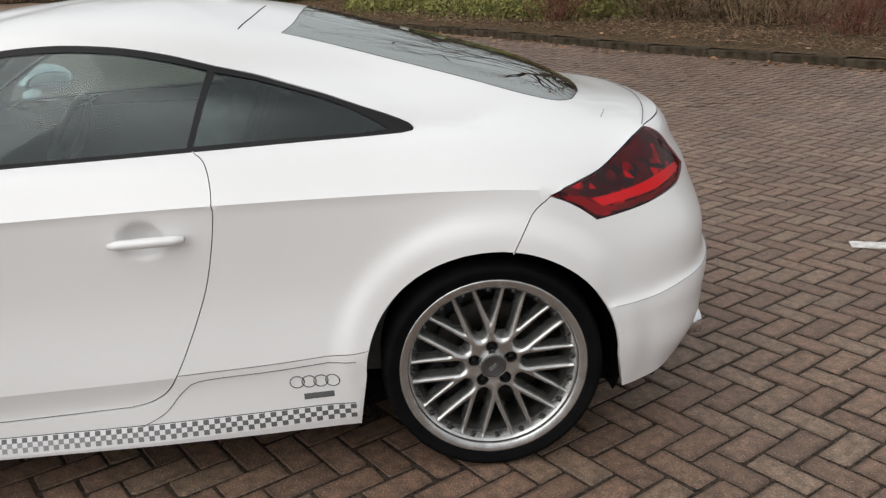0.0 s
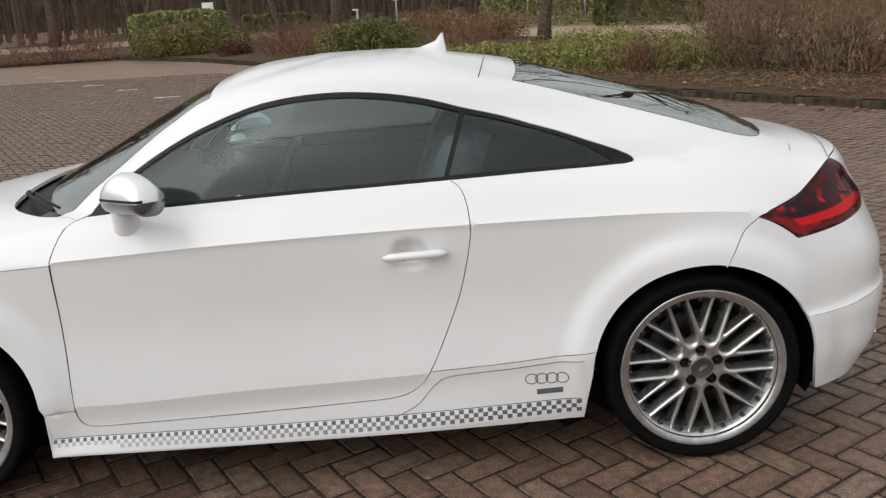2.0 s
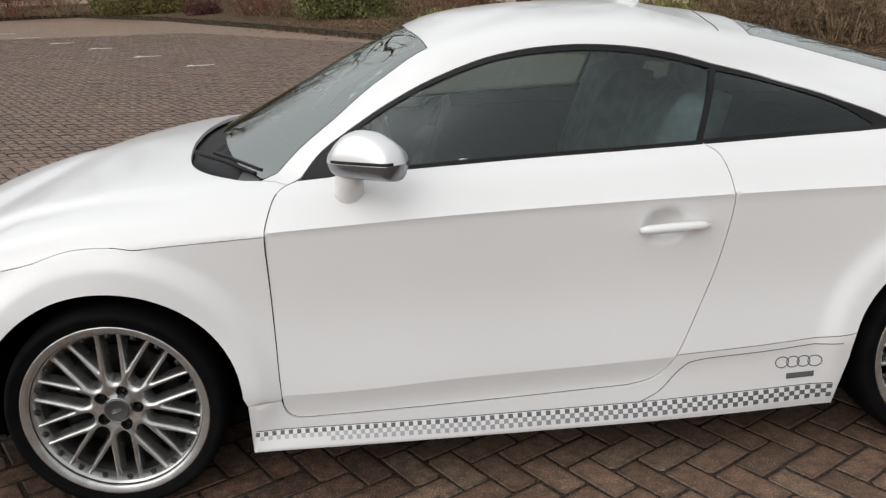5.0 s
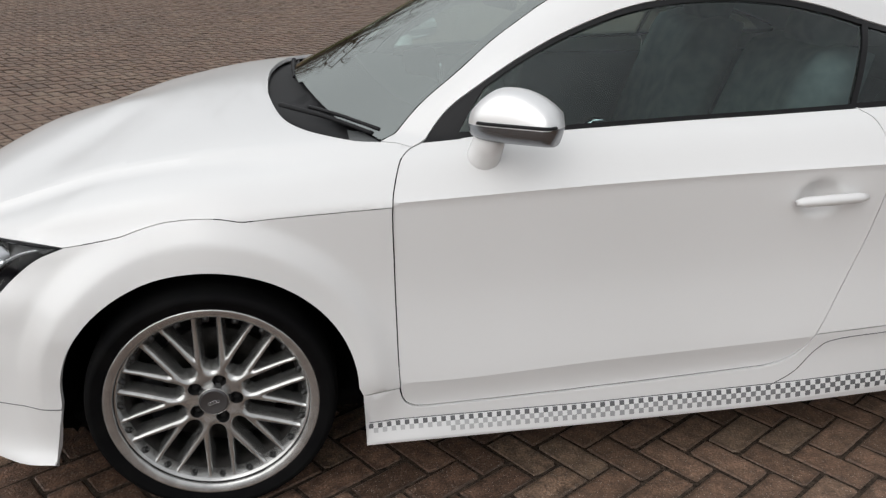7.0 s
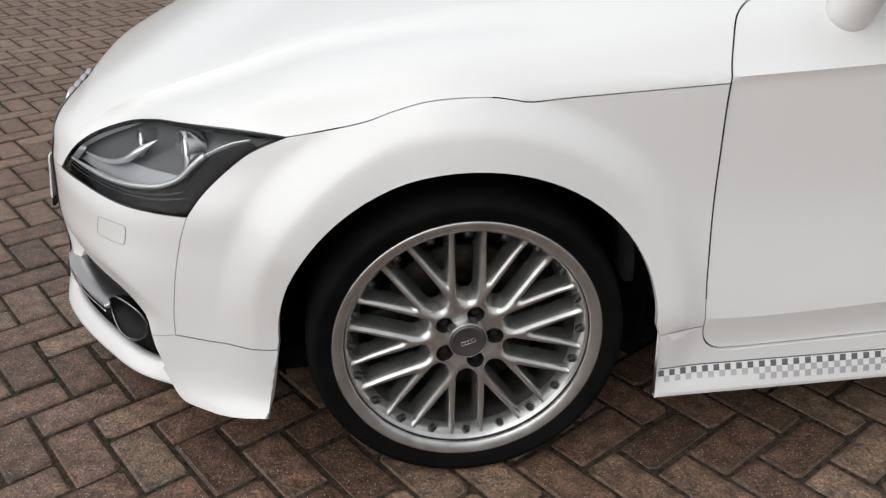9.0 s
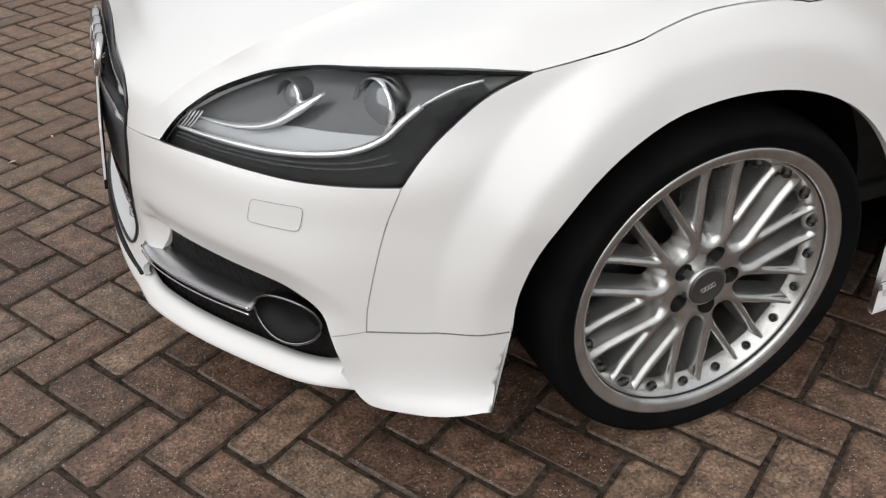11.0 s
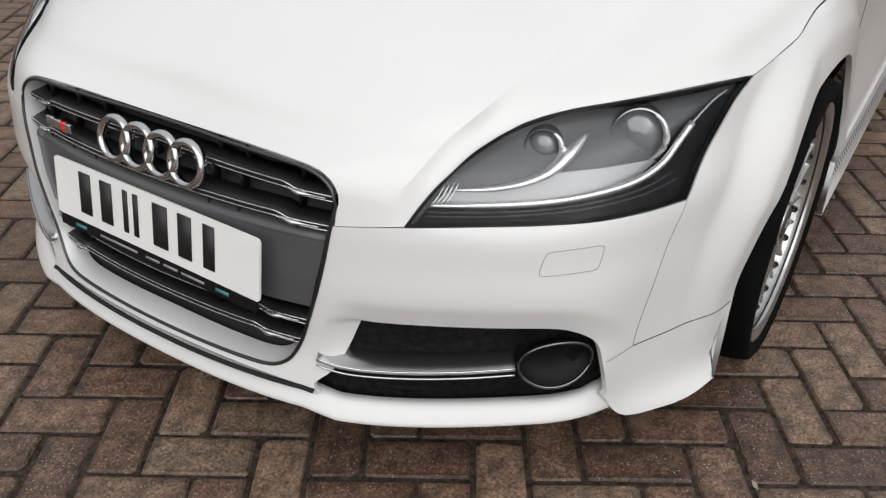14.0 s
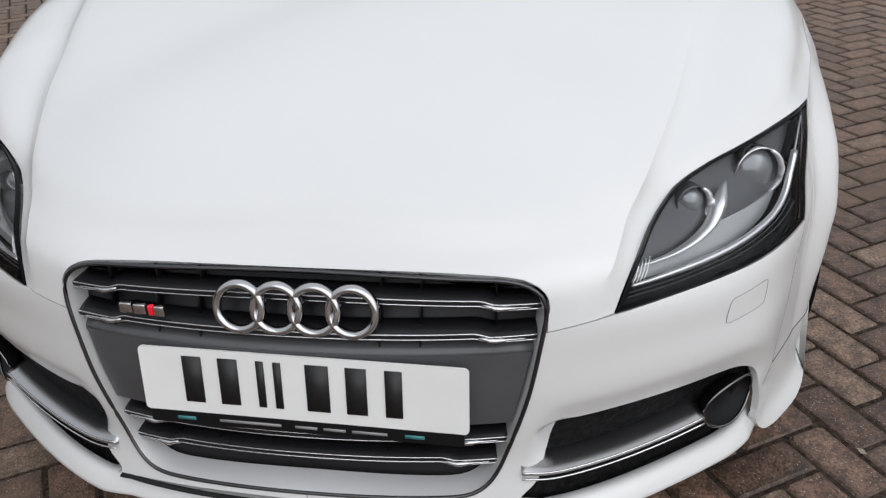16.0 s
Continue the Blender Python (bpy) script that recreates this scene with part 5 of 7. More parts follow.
def face_y(r):
    """The wheel face's depth at a radius."""
    return float(np.interp(r, (0, .035, .05, .075, .095, .13, .20, .240), (-.029, -.029, -.0275, -.0225, -.0195, -.0215, -.0235, -.0195)))


def slot_loop(kind, k, level):
    """The edge of a slot, drawn in by level (0 to 1): a round-ended U or the V between two slots."""
    pts = []
    if kind == "U":
        r0, th = .070 + .022 * level, radians(36 * k)
        h0, h = .0245 - .0085 * level, .0285 - .0115 * level
        c = r0 + h0
        end = math.sqrt(.2355 ** 2 - h * h)
        side = [(c + (end - c) * j / 7, h0 + (h - h0) * j / 7) for j in range(1, 8)]
        pts = [(c - h0 * math.cos(b), h0 * math.sin(b)) for b in np.linspace(-math.pi / 2, math.pi / 2, 11)] + side
        t = math.asin(h / .2355)
        pts += [(.2355 * math.cos(x), .2355 * math.sin(x)) for x in np.linspace(t, -t, 6)[1:-1]]
        pts += [(x, -y) for x, y in side[::-1]]
    else:
        h, th = .0338 + .0065 * level, radians(36 * k + 18)
        tip = h / math.sin(radians(18)) + .004
        r18 = radians(18)
        t = r18 - math.asin(h / .2355)
        edge = [(tip + (.2355 * math.cos(t) - tip) * j / 8, .2355 * math.sin(t) * j / 8) for j in range(1, 9)]
        pts = [(tip, 0)] + edge + [(.2355 * math.cos(x), .2355 * math.sin(x)) for x in np.linspace(t, -t, 8)[1:-1]] + [(x, -y) for x, y in edge[::-1]]
    ca, sa = math.cos(th), math.sin(th)
    return [Vector((x * ca - y * sa, x * sa + y * ca)) for x, y in pts]


def face_bm():
    """The cast middle of the wheel: hub, arms that fork into ten pairs of spokes, and the walls of its slots."""
    lugs = [[Vector((.0555 * math.cos(a) + .0172 * math.cos(b), .0555 * math.sin(a) + .0172 * math.sin(b))) for b in [j * math.tau / 18 for j in range(18)]] for a in [radians(72 * k + 54) for k in range(5)]]
    slots = [(slot_loop(kind, k, 0), slot_loop(kind, k, .45), slot_loop(kind, k, 1)) for k in range(SLOTS) for kind in "UV"]
    pts, edges = [], []
    loops = [[Vector((.2395 * math.cos(a), .2395 * math.sin(a))) for a in [j * math.tau / 120 for j in range(120)]]] + [g[0] for g in slots] + lugs
    for lp in loops:
        n0 = len(pts)
        pts += lp
        edges += [(n0 + i, n0 + (i + 1) % len(lp)) for i in range(len(lp))]
    for r, n in ((.035, 30), (.040, 30), (.050, 30), (.060, 40), (.070, 40), (.078, 60), (.088, 40), (.098, 40)):
        for j in range(n):
            q = Vector((r * math.cos(j * math.tau / n), r * math.sin(j * math.tau / n)))
            if min((q - p).length for lp in loops[1:] for p in lp) > .005:
                pts.append(q)
    v, _, f, _, _, _ = geometry.delaunay_2d_cdt(pts, edges, [], 0, 1e-7)

    def within(p, lp):
        c = False
        for i in range(len(lp)):
            a, b = lp[i - 1], lp[i]
            if (a.y > p.y) != (b.y > p.y) and p.x < (b.x - a.x) * (p.y - a.y) / (b.y - a.y) + a.x:
                c = not c
        return c
    bm = bmesh.new()
    vs = [bm.verts.new((p.x, face_y(p.length), p.y)) for p in v]
    for t in f:
        m = (v[t[0]] + v[t[1]] + v[t[2]]) / 3
        if within(m, loops[0]) and .034 < m.length and not any(within(m, lp) for lp in loops[1:]):
            bm.faces.new([vs[i] for i in t])
    for rings in slots:
        rows = [[bm.verts.new((p.x, face_y(p.length) - d, p.y)) for p in lp] for lp, d in zip(rings, (0, .014, .046))]
        for a, b in zip(rows, rows[1:]):
            for i in range(len(a)):
                bm.faces.new((a[i], a[(i + 1) % len(a)], b[(i + 1) % len(a)], b[i]))
    bmesh.ops.remove_doubles(bm, verts=bm.verts, dist=2e-5)
    for fc in bm.faces:
        if fc.normal.y < 0 and abs(fc.normal.y) > .5:
            fc.normal_flip()
    bmesh.ops.recalc_face_normals(bm, faces=bm.faces)
    return bm


def build_wheel():
    """A mesh-spoke alloy wheel with its tyre, facing +y, its middle at the origin."""
    w = new("wheel")
    T = .3115
    part("tyre", lathe_bm([(.245, -.205), (.285, -.212), (.302, -.20), (.3095, -.178), (T, -.15), (T, -.06), (.3105, -.032), (.306, -.010), (.302, .002), (.301, .0035), (.299, .007), (.287, .012), (.285, .0105), (.271, .008), (.260, .0), (.246, -.02)], segs=96),
         M_TYRE, w, "black low-profile tyre")
    part("rim", lathe_bm([(.2645, -.012), (.2665, -.003), (.2655, .002), (.2625, .0038), (.2590, .0035), (.2490, .0005), (.2440, -.0020), (.2420, -.0040), (.2413, -.0085)], segs=96),
         M_ALLOY, w, "silver alloy rim with a broad satin lip")
    part("rim_seam", lathe_bm([(.2413, -.0085), (.2406, -.0125), (.2396, -.0125)], segs=96), M_DARK, w, "dark seam inside the lip")
    part("inner_ring", lathe_bm([(.2396, -.0120), (.2380, -.0125), (.2335, -.0200), (.2270, -.0330), (.2220, -.0460)], segs=96), M_ALLOY, w, "bright sloping inner ring")
    part("barrel", lathe_bm([(.2220, -.046), (.2170, -.056), (.213, -.066), (.211, -.080), (.209, -.12), (.206, -.19), (.25, -.20)], segs=64), M_DUSTY_SHADE, w, "dusty rim barrel, darkened for the shade behind the spokes")
    part("wheel_face", face_bm(), M_ALLOY, w, "cast silver wheel face with forked spokes")
    for k in range(20):
        a = radians(18 * k)
        m = Matrix.Rotation(-a, 4, "Y") @ Matrix.Translation((.2285, -.0290, 0)) @ Matrix.Rotation(radians(54), 4, "Z")
        part("rim_bolt", lathe_bm([(.0082, -.006), (.0082, .006), (.0066, .009), (.0048, .008), (.0042, .002), (0, .002)], m, 12), M_BOLT, w)
    for k in range(5):
        a = radians(72 * k + 54)
        m = Matrix.Translation((.0555 * math.cos(a), -.0262, .0555 * math.sin(a)))
        part("lug_hole", lathe_bm([(.0176, .0005), (.0162, -.004), (.0150, -.024), (0, -.025)], m, 18), M_LUG, w)
        part("lug_bolt", lathe_bm([(.0085, -.019), (.0085, -.010), (.006, -.009), (.0045, -.014), (0, -.014)], m, 6), M_DARK, w)
    part("hub_collar", lathe_bm([(.0425, -.036), (.0400, -.020), (.0382, -.0135), (.0368, -.0125), (.0358, -.0135), (.0358, -.020)], segs=40), M_ALLOY, w, "raised silver collar of the hub")
    part("centre_cap", lathe_bm([(.0358, -.027), (.0355, -.0125), (.0325, -.0095), (.0295, -.0110), (0, -.0095)], segs=32), M_CAP, w, "grey centre cap")
    for k in range(4):
        part("cap_ring", tube_bm([Vector((-.0105 + .007 * k + .0045 * math.cos(b), -.0093, .0045 * math.sin(b))) for b in [j * math.tau / 16 for j in range(16)]], .0007, 4, True), M_SATIN, w)
    part("brake_disc", lathe_bm([(.08, -.115), (.085, -.10), (.165, -.10), (.167, -.105), (.167, -.125), (.08, -.125)], segs=48), M_DISC, w, "worn steel brake disc, darkened for the shade behind the spokes")
    part("caliper", box_bm((.07, .09, .13), Matrix.Translation((.15, -.125, .03)), .012), M_BLACK, w, "black brake caliper")
    for ob in w.children:
        if not ob.name.startswith("tyre"):
            ob.data.transform(Matrix.Diagonal((.99, 1, .99, 1)))
    # an added dark disc closes the wheel, for the shade inside it
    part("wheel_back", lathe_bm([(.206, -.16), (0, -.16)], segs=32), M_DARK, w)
    return w


def set_under(ob, parent, m):
    ob.parent = parent
    ob.matrix_basis = m
    return ob


wheel = build_wheel()
FACE = .897
made_wheels = [wheel] + [copy_thing(wheel, Matrix()) for _ in range(3)]
for ob, (hub, s, spin, size) in zip(made_wheels, ((AXLE_F, -1, 18, .985), (AXLE_R, -1, 38, 1.020), (AXLE_F, 1, 20, .985), (AXLE_R, 1, 50, 1.020))):
    turn = Matrix.Rotation(math.pi, 4, "Z") if s < 0 else Matrix()
    set_under(ob, car, Matrix.Translation((hub[0], s * FACE, hub[1])) @ turn @ Matrix.Rotation(radians(spin), 4, "Y") @ Matrix.Diagonal((size, 1, size, 1)))


# ---- cabin ----
part("cabin_floor", box_bm((2.3, 1.42, .04), Matrix.Translation((.35, 0, .27)), .01), M_CABIN, car, "dark cabin floor")
for s in (-1, 1):
    part("door_card", box_bm((1.82, .03, .63), Matrix.Translation((.30, s * .725, .575)), .012), M_CABIN, car, "dark inner door card")
bm = sweep_bm([Vector((-.62, y, .0)) for y in np.linspace(-.70, .70, 15)], [Vector((1, 0, 0))] * 15,
              [(-.25, .30), (.12, .30), (.18, .55), (.24, .70), (.20, .82), (.10, .88), (-.05, .905), (-.25, .90)])
part("dashboard", bm, M_CABIN, car, "dark soft-touch dashboard")
part("instrument_hood", lathe_bm([(.0, -.10), (.10, -.10), (.12, 0), (.105, .01), (.0, -.02)], Matrix.Translation((-.50, .36, .86)) @ Matrix.Rotation(radians(-90), 4, "Z"), 24), M_BLACK, car)
wheel_at = Matrix.Translation((-.26, .36, .80)) @ Matrix.Rotation(radians(25), 4, "Y") @ Matrix.Rotation(radians(-90), 4, "Z")
sw = part("steering_wheel", tube_bm([wheel_at @ Vector((.180 * math.cos(a), 0, .180 * math.sin(a))) for a in [k * math.tau / 40 for k in range(40)]], .016, 10, True), mat("wheel_leather", (.10, .105, .105), .35), car, "dark leather steering wheel with silver spokes")
part("wheel_boss", lathe_bm([(.0, .02), (.05, .018), (.065, 0), (.05, -.04), (0, -.06)], wheel_at, 24), M_CABIN, sw)
for a in (0, 180, 270):
    c, d = math.cos(radians(a)), math.sin(radians(a))
    part("wheel_spoke", tube_bm([wheel_at @ Vector((.05 * c, 0, .05 * d)), wheel_at @ Vector((.175 * c, 0, .175 * d))], .014, 8, False, .5), M_SATIN, sw, "silver spoke")
part("centre_console", box_bm((1.0, .24, .25), Matrix.Translation((.0, 0, .40)), .04), M_CABIN, car, "dark centre console")
part("gear_lever", tube_bm([Vector((-.12, .03, .50)), Vector((-.11, .03, .60)), Vector((-.105, .03, .64))], [.010, .016, .022], 10), M_SATIN, car)
part("interior_mirror", box_bm((.03, .22, .06), Matrix.Translation((-.33, .03, 1.17)) @ Matrix.Rotation(radians(12), 4, "Z"), .015), M_BLACK, car, "black rear-view mirror")


def seat_part(name, m, size, lean, parent, material, bulge=.04):
    """A padded cushion: a rounded block with raised side bolsters."""
    bm = bmesh.new()
    bmesh.ops.create_grid(bm, x_segments=12, y_segments=10, size=.5)
    for v in bm.verts:
        u, w = v.co.x * 2, v.co.y * 2
        edge = max(abs(u), abs(w))
        v.co = Vector((v.co.x * size[0], v.co.y * size[1] * (1 - .12 * u * u), size[2] * (1 - edge ** 6) + bulge * abs(w) ** 3 * (1 - edge ** 8)))
    ext = bmesh.ops.extrude_face_region(bm, geom=list(bm.faces))
    for v in ext["geom"]:
        if isinstance(v, bmesh.types.BMVert):
            v.co.z = -size[2] * .6
    bmesh.ops.recalc_face_normals(bm, faces=bm.faces)
    bmesh.ops.transform(bm, matrix=m, verts=bm.verts)
    return part(name, bm, material, parent)


def build_seat(y, x=.12, z=.46):
    seat = new("front_seat")
    seat.parent = car
    seat_part("seat_cushion", Matrix.Translation((x, y, z)) @ Matrix.Rotation(radians(-8), 4, "Y"), (.52, .50, .09), 0, seat, M_SEAT)
    back_m = Matrix.Translation((x + .33, y, z + .33)) @ Matrix.Rotation(radians(-70), 4, "Y")
    seat_part("seat_back", back_m, (.62, .50, .09), 0, seat, M_SEAT, .07)
    seat_part("head_restraint", Matrix.Translation((x + .455, y, z + .685)) @ Matrix.Rotation(radians(-74), 4, "Y"), (.20, .27, .06), 0, seat, M_SEAT, .0)
    for dy in (-.05, .05):
        part("restraint_post", tube_bm([Vector((x + .42, y + dy, z + .55)), Vector((x + .455, y + dy, z + .66))], .007, 8), M_CHROME, seat)
    return tagged(seat, "grey leather sports seat")


build_seat(-.37), build_seat(.37)
for s in (-1, 1):
    part("door_pull", tube_bm([Vector((-.30, s * .695, .872)), Vector((-.27, s * .675, .900)), Vector((-.235, s * .680, .925)), Vector((-.215, s * .700, .93))], [.006, .010, .010, .006], 8), M_CHROME, car, "chrome inner door pull")
    part("air_vent", tube_bm([Vector((-.43, s * .60 + .052 * math.cos(a), .815 + .052 * math.sin(a))) for a in [k * math.tau / 28 for k in range(28)]], .007, 8, True), M_CHROME, car, "round air vent with a bright ring")
for y in (-.33, .33):
    seat_part("rear_seat_back", Matrix.Translation((.98, y, .72)) @ Matrix.Rotation(radians(-55), 4, "Y"), (.50, .50, .08), 0, car, M_CABIN, .04)
    seat_part("rear_seat_cushion", Matrix.Translation((.78, y, .48)), (.40, .50, .08), 0, car, M_CABIN, .03)
part("parcel_shelf", box_bm((.55, 1.1, .03), Matrix.Translation((1.32, 0, .90)), .01), M_CABIN, car, "dark parcel shelf")
panel("roof_lining", ROOF, whole([Vector((-.32, 0, 1.28))], curve([(-.32, 0, 1.28), (-.30, .30, 1.27), (-.28, .53, 1.245)]), curve([(-.28, .53, 1.245), (0, .60, 1.27), (.30, .59, 1.27), (.60, .52, 1.235)]),
                                curve([(.60, .52, 1.235), (.66, .25, 1.275), (.67, 0, 1.285)])), M_CABIN, car, push=-.022, depth=0, step=.05, label="dark roof lining")


# ---- ground: block paving that rises gently towards the planting ----
def rise(y):
    return 0.03 * max(0.0, y - 4.7)


def pave_mat(name, near):
    """Brown-grey concrete blocks with pale specks and damp, dark mottling."""
    m = mat(name, (.1, .08, .07), .7, 0.0, Specular_IOR_Level=.42 if near == "single" else .32 if near else .2)
    nt = m.node_tree
    b = nt.nodes["Principled BSDF"]
    N, L = nt.nodes.new, nt.links.new
    co = N("ShaderNodeTexCoord")
    big, fine, speck = N("ShaderNodeTexNoise"), N("ShaderNodeTexNoise"), N("ShaderNodeTexVoronoi")
    big.inputs["Scale"].default_value, big.inputs["Detail"].default_value = 1.1, 5
    fine.inputs["Scale"].default_value, fine.inputs["Detail"].default_value = 150, 8
    speck.inputs["Scale"].default_value = 210
    wc = N("ShaderNodeNewGeometry")
    for n in (big, fine, speck):
        L(wc.outputs["Position"], n.inputs["Vector"])
    tone = N("ShaderNodeValToRGB")
    tone.color_ramp.elements[0].color, tone.color_ramp.elements[1].color = (.092, .058, .042, 1), (.245, .164, .116, 1)
    for at, colour in ((.35, (.140, .085, .060, 1)), (.6, (.182, .112, .080, 1)), (.8, (.176, .126, .090, 1))):
        tone.color_ramp.elements.new(at).color = colour
    if near:
        rnd = N("ShaderNodeNewGeometry").outputs["Random Per Island"] if near == "joined" else N("ShaderNodeObjectInfo").outputs["Random"]
        if near == "joined":
            even = N("ShaderNodeMapRange")
            even.inputs["To Min"].default_value, even.inputs["To Max"].default_value = .12, .90
            L(rnd, even.inputs["Value"])
            rnd = even.outputs["Result"]
        L(rnd, tone.inputs["Fac"])
    else:
        br = N("ShaderNodeTexBrick")
        br.inputs["Scale"].default_value = 1.0
        br.inputs["Brick Width"].default_value, br.inputs["Row Height"].default_value, br.inputs["Mortar Size"].default_value = .2040, .1020, .008
        br.inputs["Color1"].default_value, br.inputs["Color2"].default_value, br.inputs["Mortar"].default_value = (.6, .6, .6, 1), (.97, .97, .97, 1), (.8, .8, .8, 1)
        rot = N("ShaderNodeMapping")
        rot.inputs["Rotation"].default_value = (0, 0, radians(57.6))
        L(wc.outputs["Position"], rot.inputs["Vector"])
        L(rot.outputs["Vector"], br.inputs["Vector"])
        L(br.outputs["Color"], tone.inputs["Fac"])
    mixb = N("ShaderNodeMix")
    mixb.data_type, mixb.blend_type = "RGBA", "MULTIPLY"
    mixb.inputs["Factor"].default_value = .8
    ramp = N("ShaderNodeValToRGB")
    ramp.color_ramp.elements[0].position, ramp.color_ramp.elements[1].position = .3, .72
    ramp.color_ramp.elements[0].color, ramp.color_ramp.elements[1].color = (.62, .60, .58, 1), (1.15, 1.15, 1.15, 1)
    L(big.outputs["Fac"], ramp.inputs["Fac"])
    L(tone.outputs["Color"], mixb.inputs["A"])
    L(ramp.outputs["Color"], mixb.inputs["B"])
    mixf = N("ShaderNodeMix")
    mixf.data_type, mixf.blend_type = "RGBA", "MULTIPLY"
    mixf.inputs["Factor"].default_value = 1.0
    rf = N("ShaderNodeValToRGB")
    rf.color_ramp.elements[0].position, rf.color_ramp.elements[1].position = .30, .70
    rf.color_ramp.elements[0].color, rf.color_ramp.elements[1].color = (.40, .39, .38, 1), (1.65, 1.65, 1.65, 1)
    L(fine.outputs["Fac"], rf.inputs["Fac"])
    mid, rm, mixm = N("ShaderNodeTexNoise"), N("ShaderNodeValToRGB"), N("ShaderNodeMix")
    mid.inputs["Scale"].default_value, mid.inputs["Detail"].default_value = 28, 5
    L(wc.outputs["Position"], mid.inputs["Vector"])
    rm.color_ramp.elements[0].position, rm.color_ramp.elements[1].position = .34, .66
    rm.color_ramp.elements[0].color, rm.color_ramp.elements[1].color = (.56, .57, .58, 1), (1.38, 1.36, 1.35, 1)
    mixm.data_type, mixm.blend_type = "RGBA", "MULTIPLY"
    mixm.inputs["Factor"].default_value = 1.0
    L(mid.outputs["Fac"], rm.inputs["Fac"])
    L(mixb.outputs["Result"], mixm.inputs["A"])
    L(rm.outputs["Color"], mixm.inputs["B"])
    L(mixm.outputs["Result"], mixf.inputs["A"])
    L(rf.outputs["Color"], mixf.inputs["B"])
    mixs = N("ShaderNodeMix")
    mixs.data_type = "RGBA"
    mixs.inputs["B"].default_value = (.46, .41, .36, 1)
    sr = N("ShaderNodeValToRGB")
    sr.color_ramp.elements[0].position, sr.color_ramp.elements[1].position = .20, .34
    sr.color_ramp.elements[0].color, sr.color_ramp.elements[1].color = (1, 1, 1, 1), (0, 0, 0, 1)
    L(speck.outputs["Distance"], sr.inputs["Fac"])
    some = N("ShaderNodeMath")
    some.operation = "GREATER_THAN"
    some.inputs[1].default_value = .81
    sep = N("ShaderNodeSeparateColor")
    L(speck.outputs["Color"], sep.inputs["Color"])
    L(sep.outputs["Red"], some.inputs[0])
    mul = N("ShaderNodeMath")
    mul.operation = "MULTIPLY"
    L(sr.outputs["Color"], mul.inputs[0])
    L(some.outputs[0], mul.inputs[1])
    L(mul.outputs[0], mixs.inputs["Factor"])
    L(mixf.outputs["Result"], mixs.inputs["A"])
    out = mixs.outputs["Result"]
    if not near:
        mm_ = N("ShaderNodeMix")
        mm_.data_type = "RGBA"
        mm_.inputs["B"].default_value = (.13, .095, .07, 1)
        L(br.outputs["Fac"], mm_.inputs["Factor"])
        L(out, mm_.inputs["A"])
        out = mm_.outputs["Result"]
    if near != "single":
        # a paler sandy tint over all but the blocks laid one by one
        sand = N("ShaderNodeMix")
        sand.data_type = "RGBA"
        sand.inputs["Factor"].default_value = .17 if near else .28
        sand.inputs["B"].default_value = (.31, .212, .147, 1)
        L(out, sand.inputs["A"])
        out = sand.outputs["Result"]
    if near:
        uv = N("ShaderNodeUVMap")
        uv.uv_map = "face"
        axes = N("ShaderNodeSeparateXYZ")
        L(uv.outputs["UV"], axes.inputs["Vector"])
        gaps = []
        for name_, half in (("X", .097), ("Y", .0463)):
            ab, su = N("ShaderNodeMath"), N("ShaderNodeMath")
            ab.operation, su.operation = "ABSOLUTE", "SUBTRACT"
            su.inputs[0].default_value = half
            L(axes.outputs[name_], ab.inputs[0])
            L(ab.outputs[0], su.inputs[1])
            gaps.append(su)
        least, jit, add, grime = N("ShaderNodeMath"), N("ShaderNodeTexNoise"), N("ShaderNodeMath"), N("ShaderNodeMapRange")
        least.operation, add.operation = "MINIMUM", "MULTIPLY_ADD"
        L(gaps[0].outputs[0], least.inputs[0])
        L(gaps[1].outputs[0], least.inputs[1])
        jit.inputs["Scale"].default_value, jit.inputs["Detail"].default_value = 34, 6
        L(wc.outputs["Position"], jit.inputs["Vector"])
        L(jit.outputs["Fac"], add.inputs[0])
        add.inputs[1].default_value = .042
        L(least.outputs[0], add.inputs[2])
        grime.interpolation_type = "SMOOTHSTEP"
        grime.inputs["From Min"].default_value, grime.inputs["From Max"].default_value = .010, .046
        grime.inputs["To Min"].default_value, grime.inputs["To Max"].default_value = .60, .0
        L(add.outputs[0], grime.inputs["Value"])
        dirt = N("ShaderNodeMix")
        dirt.data_type = "RGBA"
        dirt.inputs["B"].default_value = (.034, .024, .018, 1)
        L(grime.outputs["Result"], dirt.inputs["Factor"])
        L(out, dirt.inputs["A"])
        out = dirt.outputs["Result"]
    L(out, b.inputs["Base Color"])
    rr = N("ShaderNodeMapRange")
    rr.inputs["To Min"].default_value, rr.inputs["To Max"].default_value = (.24, .50) if near == "single" else (.32, .58)
    L(big.outputs["Fac"], rr.inputs["Value"])
    L(rr.outputs["Result"], b.inputs["Roughness"])
    bp = N("ShaderNodeBump")
    bp.inputs["Strength"].default_value, bp.inputs["Distance"].default_value = .9, .0034
    L(fine.outputs["Fac"], bp.inputs["Height"])
    L(bp.outputs["Normal"], b.inputs["Normal"])
    return m


M_PAVE, M_PAVE_JOINED, M_PAVE_FAR = pave_mat("paving_block", "single"), pave_mat("paving_block_joined", "joined"), pave_mat("paving_far", None)
M_SAND = vary(mat("joint_sand", (.026, .019, .014), .95, 0.0, Specular_IOR_Level=.15), (.014, .010, .008), (.075, .056, .042), 90.0, 8.0, .002, 400.0)
ys = [-60, -20, -8, -3, 0, 3, 4.7, 8, 10.5, 15, 20, 26, 33, 42, 60, 90, 140, 300]
